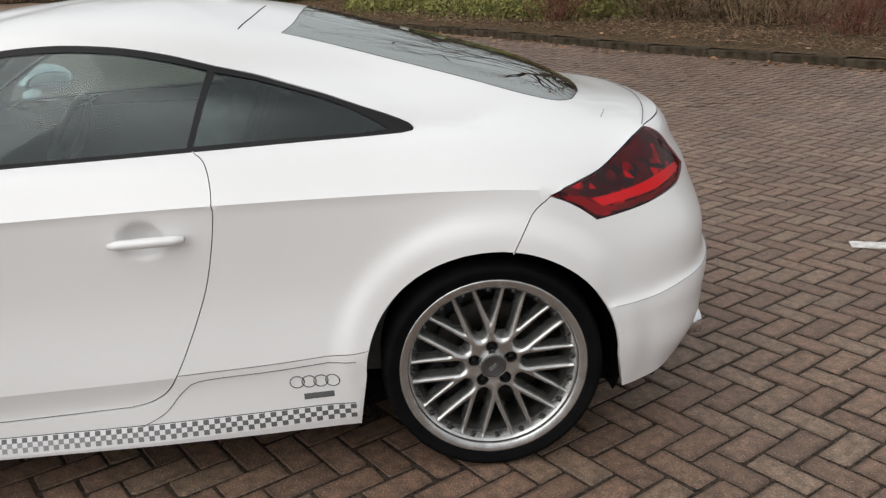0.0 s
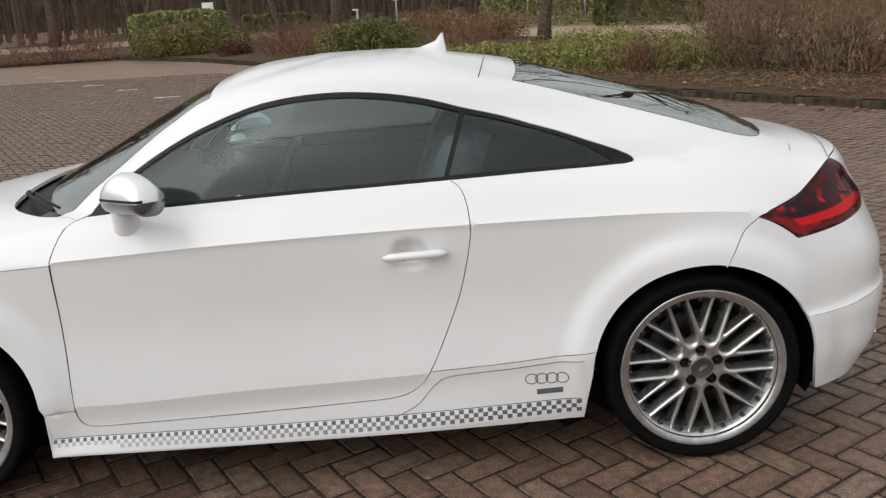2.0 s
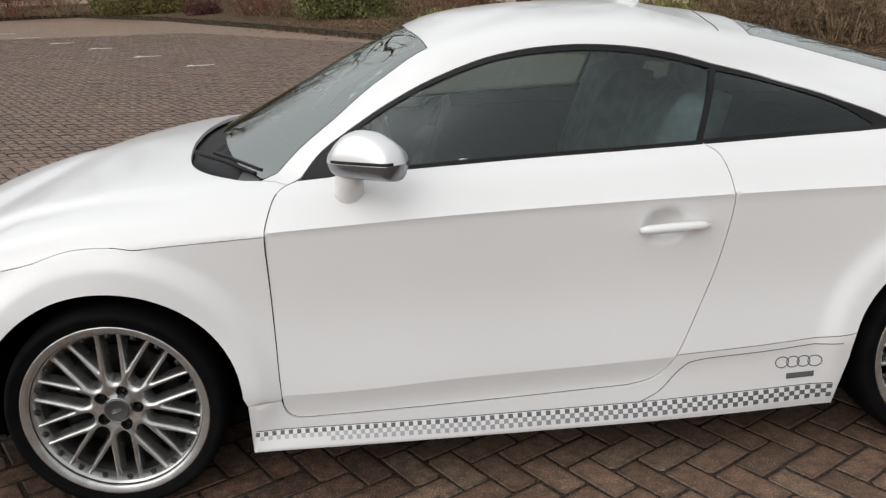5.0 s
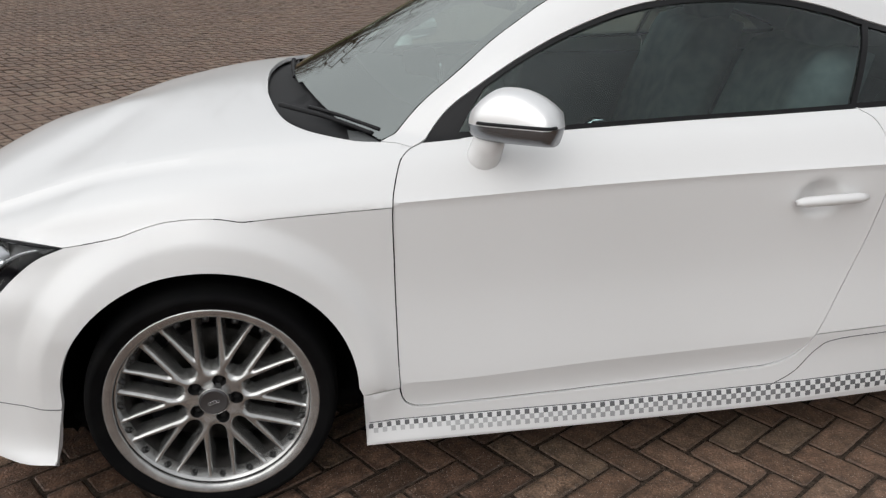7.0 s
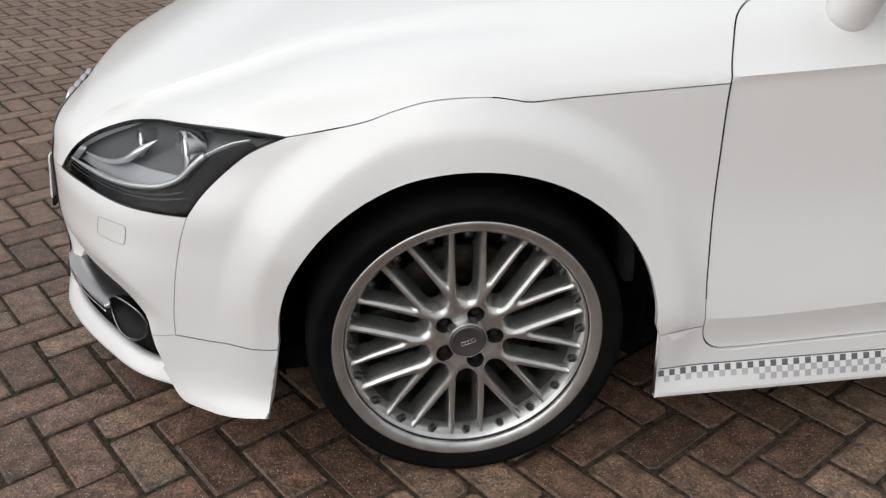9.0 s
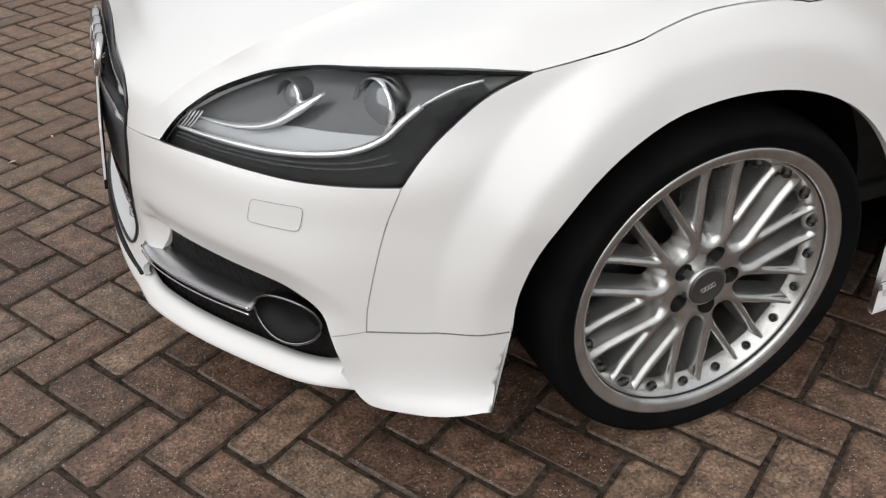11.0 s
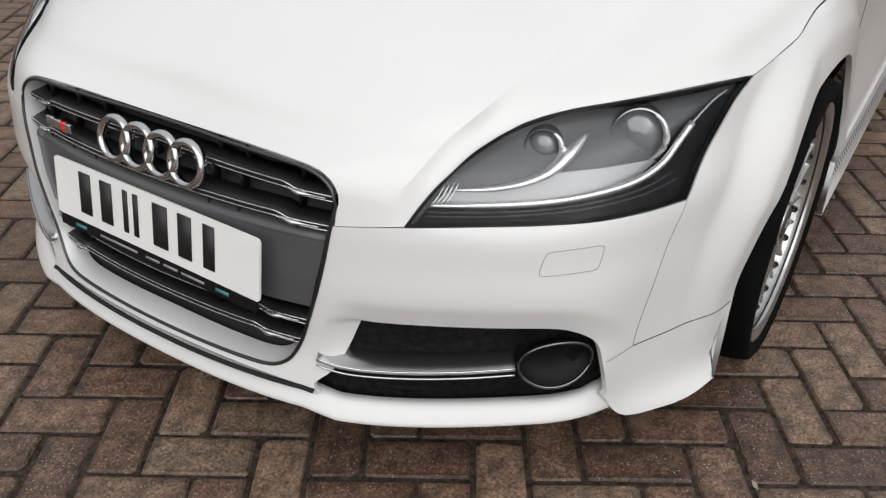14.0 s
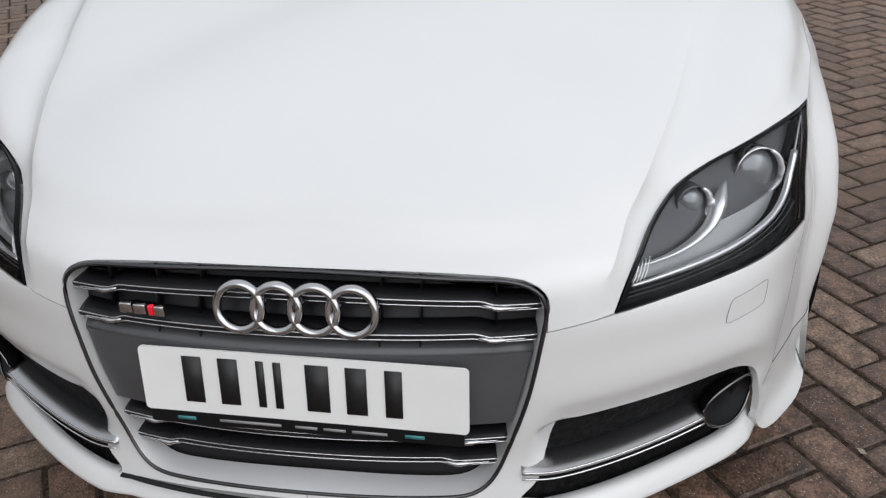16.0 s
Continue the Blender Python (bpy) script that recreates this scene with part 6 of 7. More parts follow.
xs = [-300, -120, -60, -30, -15, -8, -4, 0, 4, 8, 15, 30, 60, 120, 300]
bm = bmesh.new()
gv = [[bm.verts.new((x, y, rise(y) - .009)) for x in xs] for y in ys]
for a in range(len(ys) - 1):
    for c in range(len(xs) - 1):
        bm.faces.new((gv[a][c], gv[a][c + 1], gv[a + 1][c + 1], gv[a + 1][c]))
ground = tagged(part("ground", bm, M_PAVE_FAR, smooth=False), "brown block-paved car park", "paving", kind="structure")

# blocks in a herringbone bond, 200 x 100 mm
UNIT, BOND = .1020, radians(-57.6)
U_AX, V_AX = Vector((math.cos(BOND), math.sin(BOND), 0)), Vector((-math.sin(BOND), math.cos(BOND), 0))
FIRST = Vector((-2.4091, .2330, 0))


def block_mesh(long, wide_, seed):
    """A worn block: softened corners and edges, a few of them chipped."""
    r = random.Random(seed)
    bm = bmesh.new()
    a, b = long / 2, wide_ / 2
    rim_, top = [], []
    for sx, sy in ((-1, -1), (1, -1), (1, 1), (-1, 1)):
        c = r.uniform(.002, .006) if r.random() < .75 else r.uniform(.006, .013)
        ends = [(sx * (a - c), sy * b), (sx * a, sy * (b - c))]
        if sx * sy > 0:
            ends = ends[::-1]
        for x, y in ends:
            x, y = x + r.uniform(-.0012, .0012), y + r.uniform(-.0012, .0012)
            rim_.append((x, y))
            k = r.uniform(.0035, .0065)
            top.append((x - k * (1 if x > 0 else -1), y - k * (1 if y > 0 else -1)))
    tv = [bm.verts.new((x, y, r.uniform(-.0006, .0003))) for x, y in top]
    rv = [bm.verts.new((x, y, -.0034)) for x, y in rim_]
    fv = [bm.verts.new((x, y, -.03)) for x, y in rim_]
    bm.faces.new(tv)
    for i in range(8):
        j = (i + 1) % 8
        bm.faces.new((rv[i], rv[j], tv[j], tv[i]))
        bm.faces.new((fv[i], fv[j], rv[j], rv[i]))
    bmesh.ops.recalc_face_normals(bm, faces=bm.faces)
    return bm


rng = random.Random(4)
spots = []
for i in range(-230, 231):
    for j in range(-90, 91):
        for du, dv, turn in ((0, 0, 0), (-1.5, .5, 1)):
            u, v = i + 4 * j + du, i + dv
            p = FIRST + U_AX * (u * UNIT) + V_AX * (v * UNIT)
            if -5.5 - .62 * max(p.y, 8) + 1.5 * (p.y > 2) < p.x < 7.5 and -6.0 < p.y < 19 and p.x - (8.4 - p.y) < 5.6 and not (abs(p.x) < 1.4 and abs(p.y) < .5):
                spots.append((p, turn))
# the stretch in front of and beside the car is laid block by block
single = sorted(range(len(spots)), key=lambda k: (spots[k][0] - Vector((-1.9, -.75, 0))).length if spots[k][0].y < .4 else 99)[:290]
single_set = set(single)
def face_map(me, flat):
    """Each block's own plan coordinates, for the dirt along its edges."""
    layer = me.uv_layers.new(name="face")
    at = np.empty(len(me.loops), np.int32)
    me.loops.foreach_get("vertex_index", at)
    layer.data.foreach_set("uv", np.asarray(flat, np.float32)[at].ravel())


protos = [mesh_of("brick", block_mesh(UNIT * 2 - .0095, UNIT - .0095, k), M_PAVE, smooth=False) for k in range(8)]
for me in protos:
    face_map(me, [v.co[:2] for v in me.vertices])
verts, faces, plans = [], [], []
shapes = [[v.co.copy() for v in me.vertices] for me in protos]
polys = [[tuple(p.vertices) for p in me.polygons] for me in protos]
laid = []
for k, (p, turn) in enumerate(spots):
    m = Matrix.Translation(p + Vector((rng.uniform(-.0012, .0012), rng.uniform(-.0012, .0012), rise(p.y) + rng.uniform(-.0022, .0012)))) @ Euler((rng.gauss(0, .006), rng.gauss(0, .005), BOND + (math.pi / 2 if turn else 0) + rng.gauss(0, .007))).to_matrix().to_4x4()
    if k in single_set:
        laid.append((m, protos[k % 8]))
    else:
        base = len(verts)
        verts += [m @ c for c in shapes[k % 8]]
        plans += [c[:2] for c in shapes[k % 8]]
        faces += [tuple(base + i for i in f) for f in polys[k % 8]]
joined = bpy.data.meshes.new("bricks")
joined.from_pydata(verts, [], faces)
joined.materials.append(M_PAVE_JOINED)
face_map(joined, plans)
far_blocks = new("bricks", joined)
far_blocks.parent = ground
tagged(far_blocks, "brown paving blocks in a herringbone bond", kind="stuff")
# dark jointing sand under the blocks
bm = bmesh.new()
sv = [[bm.verts.new((x, y, rise(y) - .0042)) for x in (-3.9 - .62 * max(y, 8), min(7.4, 13.9 - y))] for y in (-2.6, 4.7, 6.5, 8, 18.9)]
for a in range(4):
    bm.faces.new((sv[a][0], sv[a][1], sv[a + 1][1], sv[a + 1][0]))
sand = part("joint_sand", bm, M_SAND, ground, "dark damp jointing sand", smooth=False)

# white bay marks
M_LINE = vary(mat("bay_paint", (.5, .49, .46), .7), (.45, .43, .40), (.75, .73, .70), 25.0)
for x, y, a, ln in ((-10.2, 20.8, 15, .55), (-8.95, 19.1, 15, .55), (-7.5, 17.2, 15, .5), (-6.15, 15.5, 15, .45), (-4.7, 13.5, 15, .5), (-3.4, 11.7, 15, .48), (3.36, .70, -20, .27), (2.1, 4.6, 15, .3)):
    bm = box_bm((ln, .09, .006), Matrix.Rotation(radians(a), 4, "Z"))
    if y > 1:
        bm2 = box_bm((.09, .20, .006), Matrix.Rotation(radians(a), 4, "Z") @ Matrix.Translation((-ln * .3, .12, 0)))
        me = bpy.data.meshes.new("cross_bar")
        bm2.to_mesh(me)
        bm.from_mesh(me)
        bm2.free()
    ob = part("bay_mark", bm, M_LINE, None, smooth=False)
    ob.location = (x, y, rise(y) + .0045)
    tagged(ob, "worn white bay mark painted on the paving", "road marking", "bay marks")


# ---- planting, trees and what stands behind ----
K0, KD, KN = Vector((6.45, 6.6)), Vector((-.604, .797)), Vector((.797, .604))


def at_kerb(s, n):
    """A place s metres along the kerb and n metres behind it."""
    p = K0 + KD * s + KN * n
    return Vector((p.x, p.y, rise(p.y)))


M_KERB = vary(mat("kerb_concrete", (.055, .044, .030), .9, 0.0, Specular_IOR_Level=.08), (.026, .020, .013), (.075, .060, .042), 9.0, 8.0, .003, 120.0, spread=.05)
M_SOIL = vary(mat("leaf_litter", (0.078, 0.058, 0.039), .95, 0.0, Specular_IOR_Level=.08), (0.023, 0.016, 0.009), (0.163, 0.111, 0.068), 22.0, 10.0, .02, 60.0)
M_LANE = vary(mat("lane_asphalt", (0.338, 0.260, 0.189), .9, 0.0, Specular_IOR_Level=.08), (0.273, 0.208, 0.150), (0.390, 0.305, 0.227), 3.0, 8.0, .002, 200.0)
M_GRASS = vary(mat("wood_floor_litter", (.075, .055, .036), .95, 0.0, Specular_IOR_Level=.08), (.035, .026, .016), (.125, .090, .055), 1.2, 8.0, .02, 40.0)
M_BARK = vary(mat("bark", (.090, .068, .052), .95, 0.0, Specular_IOR_Level=.08), (.032, .024, .018), (.155, .118, .090), 18.0, 8.0, .01, 60.0)
M_TWIG = vary(mat("brown_twigs", (0.182, 0.124, 0.081), .85, 0.0, Specular_IOR_Level=.08), (0.023, 0.014, 0.009), (0.390, 0.267, 0.169), 16.0)
M_TWIG_RED = vary(mat("red_twigs", (0.195, 0.091, 0.065), .85, 0.0, Specular_IOR_Level=.08), (0.039, 0.016, 0.012), (0.299, 0.137, 0.098), 16.0)
M_LEAF = vary(mat("green_leaves", (0.182, 0.202, 0.065), .5), (0.046, 0.055, 0.016), (0.377, 0.397, 0.130), 6.0)
M_LEAF_DARK = vary(mat("conifer_green", (.085, .10, .04), .7, 0.0, Specular_IOR_Level=.08), (.030, .035, .013), (.225, .225, .085), 3.0)
M_LEAF_OLIVE = vary(mat("olive_cover", (0.156, 0.163, 0.058), .7, 0.0, Specular_IOR_Level=.08), (0.039, 0.040, 0.013), (0.390, 0.384, 0.130), 5.0)
M_LEAF_MIX = vary(mat("olive_brown_leaves", (.10, .092, .04), .7, 0.0, Specular_IOR_Level=.08), (.045, .032, .014), (.27, .23, .085), 2.2)
M_LEAF_BROWN = vary(mat("brown_leaves", (0.176, 0.107, 0.065), .85, 0.0, Specular_IOR_Level=.08), (0.072, 0.039, 0.023), (0.429, 0.260, 0.156), 3.0)


M_DEBRIS = vary(mat("pale_debris", (.45, .38, .28), .8), (.20, .15, .10), (.60, .53, .42), 30.0)


def kerb_run(points):
    """Kerb stones laid end to end along a line."""
    kerb = tagged(new("kerb"), "weathered concrete kerb along the planting bed", "kerb", kind="structure")
    stone = mesh_of("kerb_stone", box_bm((.914, .14, .26), Matrix(), .010), M_KERB, smooth=False)
    for a, b in zip(points, points[1:]):
        d = b - a
        n = max(1, round(d.length / .915))
        for k in range(n):
            p = a + d * ((k + .5) / n)
            ob = new("kerb_stone", stone)
            ob.parent = kerb
            ob.matrix_basis = Matrix.Translation((p.x, p.y, rise(p.y) - .035)) @ Matrix.Rotation(math.atan2(d.y, d.x) + rng.gauss(0, .006), 4, "Z") @ Matrix.Diagonal((d.length / n / .915, 1, 1, 1))
    return kerb


kerb_line = [K0 - KD * 9, K0, Vector((4.75, 8.55)), Vector((2.7, 11.6)), Vector((-.6, 15.6)), Vector((-3.2, 19.4)), Vector((-6.7, 24.0)), Vector((-10.4, 27.6)), Vector((-14, 26.9)), Vector((-24, 24.5))]
kerb_run(kerb_line)


def sheet(name, rows, material, label, category):
    bm = bmesh.new()
    vs = [[bm.verts.new(p) for p in r] for r in rows]
    for a, b in zip(vs, vs[1:]):
        for k in range(len(a) - 1):
            bm.faces.new((a[k], a[k + 1], b[k + 1], b[k]))
    bmesh.ops.recalc_face_normals(bm, faces=bm.faces)
    return tagged(part(name, bm, material), label, category, kind="structure")


def behind(off, up):
    """The kerb's line moved back by off metres."""
    out = []
    for i, p in enumerate(kerb_line):
        n = KN if i < 7 else Vector((.1, .99))
        q = p + n * off
        out.append(Vector((q.x, q.y, rise(q.y) + up)))
    return out


sheet("planting_bed", [behind(.06, .10), behind(1.2, .14), behind(4, .16), behind(7, .16), behind(9.4, .10)], M_SOIL, "planting bed of dark soil and leaf litter", "planting bed")
sheet("lane", [behind(9.4, .05), behind(14, .05), behind(18.2, .05)], M_LANE, "pale access lane behind the planting", "road")
sheet("wood_floor", [behind(18.2, .07), behind(24, .1), behind(34, .12), behind(60, .15)], M_GRASS, "brown leaf-strewn woodland floor", "woodland floor")


def quads_ob(name, centres, size, material, parent, seed, flat=0.0, label=""):
    """Many small leaves as one mesh of kind stuff."""
    r = np.random.RandomState(seed)
    n = len(centres)
    c = np.asarray(centres)
    a = r.normal(size=(n, 3))
    a[:, 2] *= (1 - flat)
    a /= np.linalg.norm(a, axis=1)[:, None]
    b = np.cross(a, r.normal(size=(n, 3)))
    b /= np.linalg.norm(b, axis=1)[:, None]
    sz = size * r.uniform(.6, 1.4, n)[:, None]
    v = np.empty((n, 4, 3))
    v[:, 0], v[:, 1], v[:, 2], v[:, 3] = c - a * sz, c + b * sz * .45, c + a * sz, c - b * sz * .45
    me = bpy.data.meshes.new(name)
    me.from_pydata(v.reshape(-1, 3).tolist(), [], np.arange(n * 4).reshape(n, 4).tolist())
    me.materials.append(material)
    ob = new(name, me)
    ob.parent = parent
    tagged(ob, label, kind="stuff")
    return ob


def sticks_ob(name, sticks, material, parent, label=""):
    """Tapered three-sided sticks (start, end, radius, radius) as one mesh."""
    s = np.array([[*a, *b, r0, r1] for a, b, r0, r1 in sticks])
    p, q = s[:, :3], s[:, 3:6]
    t = q - p
    t /= np.linalg.norm(t, axis=1)[:, None] + 1e-9
    ref = np.where(np.abs(t[:, 2:3]) < .9, np.array([[0, 0, 1.0]]), np.array([[1.0, 0, 0]]))
    x = np.cross(t, ref)
    x /= np.linalg.norm(x, axis=1)[:, None]
    y = np.cross(x, t)
    v = np.empty((len(s), 6, 3))
    for k in range(3):
        o = x * math.cos(k * math.tau / 3) + y * math.sin(k * math.tau / 3)
        v[:, k], v[:, 3 + k] = p + o * s[:, 6:7], q + o * s[:, 7:8]
    f = []
    for i in range(len(s)):
        b = 6 * i
        f += [(b, b + 1, b + 4, b + 3), (b + 1, b + 2, b + 5, b + 4), (b + 2, b, b + 3, b + 5)]
    me = bpy.data.meshes.new(name)
    me.from_pydata(v.reshape(-1, 3).tolist(), [], f)
    me.materials.append(material)
    me.shade_smooth()
    ob = new(name, me)
    ob.parent = parent
    tagged(ob, label, kind="stuff")
    return ob


def grow(start, way, length, radius, levels, r, out, wander=.25, split=(2, 4), taper=.62, lift=.0):
    """A branch with its side branches, as sticks."""
    segs = 4
    p, d = np.array(start, float), np.array(way, float)
    d /= np.linalg.norm(d)
    for k in range(segs):
        d = d + r.normal(size=3) * wander * .5 + np.array([0, 0, lift])
        d /= np.linalg.norm(d)
        q = p + d * length / segs
        r0, r1 = radius * (1 - k / segs * .6), radius * (1 - (k + 1) / segs * .6)
        out.append((p, q, r0, r1))
        if levels and k >= 1:
            for _ in range(r.randint(*split)):
                side = d + r.normal(size=3) * .75
                grow(q, side, length * taper * r.uniform(.6, 1.1), r1 * .56, levels - 1, r, out, wander, split, taper, lift)
        p = q


def bare_shrub(name, place, wide_, high, stems, seed, material, label, thick=.008, levels=2, split=(1, 3)):
    r = np.random.RandomState(seed)
    thing = tagged(new(name), label, "shrub", "bare shrubs")
    thing.location = place
    out = []
    for _ in range(stems):
        a, rad = r.uniform(0, math.tau), abs(r.normal()) * wide_ * .22
        lean = np.array([math.cos(a) * (.25 + rad), math.sin(a) * (.25 + rad), 1.0 + r.uniform(-.2, .3)])
        grow((math.cos(a) * rad, math.sin(a) * rad, .05), lean, high * r.uniform(.45, .85), thick * r.uniform(.7, 1.3), levels, r, out, .35, split, .55, .03)
    sticks_ob("stem_thicket", [k for k in out if k[2] > thick * .5], material, thing, "upright main stems")
    sticks_ob("branchwork", [k for k in out if k[2] <= thick * .5], material, thing, "tangled bare twigs")
    return thing


def leafy(name, place, size, leaves, leaf, material, seed, label, lumps=9, boxy=False, group="", turn=0.0, twigs=0):
    """A bush or hedge: leaves over uneven clumps, with a few stems inside."""
    r = np.random.RandomState(seed)
    thing = tagged(new(name), label, "hedge" if boxy else "bush", group)
    thing.location = place
    thing.rotation_euler = (0, 0, turn)
    sx, sy, sz = size
    if boxy:
        pts = r.uniform(-1, 1, (leaves, 3))
        ax = r.randint(0, 3, leaves)
        sg = np.where(r.rand(leaves) < .5, -1, 1)
        pts[np.arange(leaves), ax] = np.where(ax == 2, 1, sg) * (1 - np.abs(r.normal(0, .05, leaves)))
        q = pts.copy()
        ln = (np.abs(q) ** 6).sum(1, keepdims=True) ** (1 / 6)
        q = q / np.maximum(ln, 1)
        bumps = .05 * np.sin(q[:, 0:1] * 9 + seed) + .04 * np.sin(q[:, 1:2] * 13 + q[:, 2:3] * 7)
        q *= 1 + bumps
        c = np.stack([q[:, 0] * sx / 2, q[:, 1] * sy / 2, (q[:, 2] + 1) / 2 * sz], 1)
    else:
        cen = np.stack([r.uniform(-.36, .36, lumps) * sx, r.uniform(-.36, .36, lumps) * sy, r.uniform(.15, .55, lumps) * sz], 1)
        rad = r.uniform(.22, .42, lumps)
        k = r.randint(0, lumps, leaves)
        d = r.normal(size=(leaves, 3))
        d /= np.linalg.norm(d, axis=1)[:, None]
        c = cen[k] + d * (rad[k] * r.uniform(.75, 1.05, leaves))[:, None] * np.array([sx, sy, sz]) * np.array([.8, .8, 1.05])
        c[:, 2] = np.abs(c[:, 2])
    quads_ob("foliage", c, leaf, material, thing, seed)
    if twigs:
        out = []
        for _ in range(twigs):
            a = r.uniform(0, math.tau)
            grow((r.uniform(-.3, .3) * sx, r.uniform(-.3, .3) * sy, .02), (math.cos(a) * .5, math.sin(a) * .5, 1), sz * r.uniform(.7, 1.1), .008, 1, r, out, .3, (1, 3), .5, .02)
        sticks_ob("inner_growth", out, M_TWIG, thing)
    return thing


def bare_tree(name, seed, high, trunk, label, lean=(0, 0, 1), levels=3, reach=1.0, limb=.30):
    r = np.random.RandomState(seed)
    thing = tagged(new(name), label, "tree", "bare trees")
    path = [Vector((0, 0, -.1))]
    d = Vector(lean).normalized()
    for k in range(6):
        d = (d + Vector(r.normal(size=3)) * .05).normalized()
        path.append(path[-1] + d * high * .55 / 6)
    part("trunk", tube_bm(path, [trunk * (1.25 if k == 0 else 1 - .09 * k) for k in range(7)], 12), M_BARK, thing, "grey-brown trunk")
    out = []
    for k in range(3, 7):
        for _ in range(3 if k < 6 else 4):
            a = r.uniform(0, math.tau)
            grow(path[k], (math.cos(a) * .8, math.sin(a) * .8, .8), high * reach * r.uniform(.25, .42), trunk * limb, levels, r, out, .22, (1, 3), .6, .04)
    sticks_ob("branch_crown", out, M_BARK, thing, "bare limbs and twigs")
    return thing


# big bare shrubs near the kerb
M_STEM = vary(mat("tan_stems", (0.260, 0.189, 0.124), .85, 0.0, Specular_IOR_Level=.08), (0.065, 0.043, 0.026), (0.494, 0.358, 0.227), 10.0)
for i, (s_, n_, w_, h_) in enumerate(((1.9, 2.5, 1.3, 1.25), (2.5, 2.3, 1.4, 1.6), (3.2, 2.6, 1.5, 1.75), (3.9, 2.4, 1.4, 1.6), (4.5, 2.6, 1.2, 1.25), (3.0, 3.5, 1.5, 1.65))):
    bare_shrub("bare_shrub", at_kerb(s_, n_) + Vector((0, 0, .13)), w_, h_, 44, 20 + i, (M_TWIG, M_STEM, M_TWIG)[i % 3], "leafless brown shrub with tangled twigs in the planting bed", .0145, 2, (1, 4))
for i, (s_, n_) in enumerate(((-.6, 1.9), (.6, 1.6), (-1.8, 2.2), (.8, 3.6), (-3.2, 1.8), (-4.8, 2.4), (5.4, 1.1), (-.8, 4.2), (1.6, 5.2))):
    bare_shrub("low_shrub", at_kerb(s_, n_) + Vector((0, 0, .13)), 1.3, .68, 70, 40 + i, M_TWIG_RED, "low reddish leafless shrub in the planting bed", .008)
# taller upright stems behind them
for i, (s_, n_) in enumerate(((-8, 5.0), (-6, 5.6), (-4.2, 5.2), (3.0, 5.4), (4.0, 5.0), (4.9, 5.8))):
    bare_shrub("stem_shrub", at_kerb(s_, n_) + Vector((0, 0, .13)), 2.0, 2.1, 60, 300 + i, M_STEM, "tall tan leafless stems at the back of the planting bed", .007, 2, (1, 2))
# green ground cover
for i, (s_, n_, sx, sz) in enumerate(((5.4, 2.4, 1.6, .55), (6.4, 1.7, 2.0, .70), (7.8, 1.8, 2.4, .80), (9.2, 2.0, 2.2, .70), (10.8, 1.6, 1.8, .55), (6.0, 4.0, 2.0, .75), (7.4, 3.8, 2.4, .90), (9.0, 4.2, 2.2, .80))):
    leafy("ground_cover", at_kerb(s_, n_) + Vector((0, 0, .05)), (sx, 1.9, sz), 6500, .030, M_LEAF_OLIVE, 60 + i, "spreading olive-green ground cover in the planting bed", 14, twigs=10, group="ground cover")
for i, (s_, n_) in enumerate(((12.2, 2.2), (13.2, 3.6), (17.4, 1.6), (19.0, 1.5), (18.2, 3.2), (20.4, 2.8), (16.8, 4.6), (19.4, 4.8), (22.0, 4.2))):
    bare_shrub("brown_shrub", at_kerb(s_, n_) + Vector((0, 0, .1)), 1.9, .85, 70, 80 + i, M_TWIG_RED if i % 2 else M_TWIG, "low brown leafless shrub in the planting bed", .011)
leafy("conifer_mound", at_kerb(15.3, 2.3), (2.9, 2.2, 1.25), 16000, .042, M_LEAF_DARK, 90, "low spreading olive-green conifer mound", 22, twigs=20)
leafy("red_bush", at_kerb(21.4, 1.2), (1.15, 1.1, .85), 3500, .04, vary(mat("red_leaves", (.10, .03, .025), .8), (.05, .014, .012), (.13, .045, .035), 6.0), 91, "small dark red bush", 8, twigs=12)
leafy("clipped_hedge", (-8.2, 27.9, rise(27)), (3.3, 1.6, 1.55), 17000, .042, M_LEAF, 92, "clipped green laurel hedge", boxy=True, turn=radians(-12), group="hedges", twigs=40)
leafy("olive_bush", (-7.9, 26.6, rise(26.6)), (3.5, 2.3, 1.2), 15000, .042, M_LEAF_MIX, 95, "rounded olive-brown bush in front of the hedge", 18, twigs=40)
leafy("brown_bush", (.3, 26.3, rise(26.3)), (3.4, 2.2, 1.35), 15000, .034, M_LEAF_BROWN, 93, "rounded reddish-brown bush with dry leaves", 20, twigs=60, group="brown bushes")
leafy("brown_bush", (2.4, 25.2, rise(25.2)), (2.6, 2.0, 1.1), 11000, .034, M_LEAF_BROWN, 94, "rounded reddish-brown bush with dry leaves", 16, twigs=50, group="brown bushes")
leafy("brown_bush", (-2.4, 27.5, rise(27.5)), (2.6, 2.0, .9), 9000, .034, M_LEAF_BROWN, 96, "low reddish-brown bush with dry leaves", 14, twigs=50, group="brown bushes")
leafy("dark_hedge", (-6.0, 35.5, rise(35.5)), (3.0, 1.4, 1.15), 7000, .05, M_LEAF_DARK, 97, "low dark green hedge under the trees", boxy=True, turn=0.1, group="hedges", twigs=20)
for i, (x, y, ln, mt) in enumerate(((5.5, 33.6, 5.0, M_LEAF), (9.0, 30.2, 4.2, M_LEAF_DARK), (17.0, 33.5, 6.0, M_LEAF_BROWN), (22.5, 29.0, 6.0, M_LEAF_DARK))):
    leafy("far_hedge", (x, y, rise(y)), (ln, 1.5, 1.5 if i == 0 else 1.15), 15000, .045, mt, 100 + i, "low clipped hedge beyond the lane", boxy=True, turn=radians(-14 if i < 1 else -40), group="hedges", twigs=20)
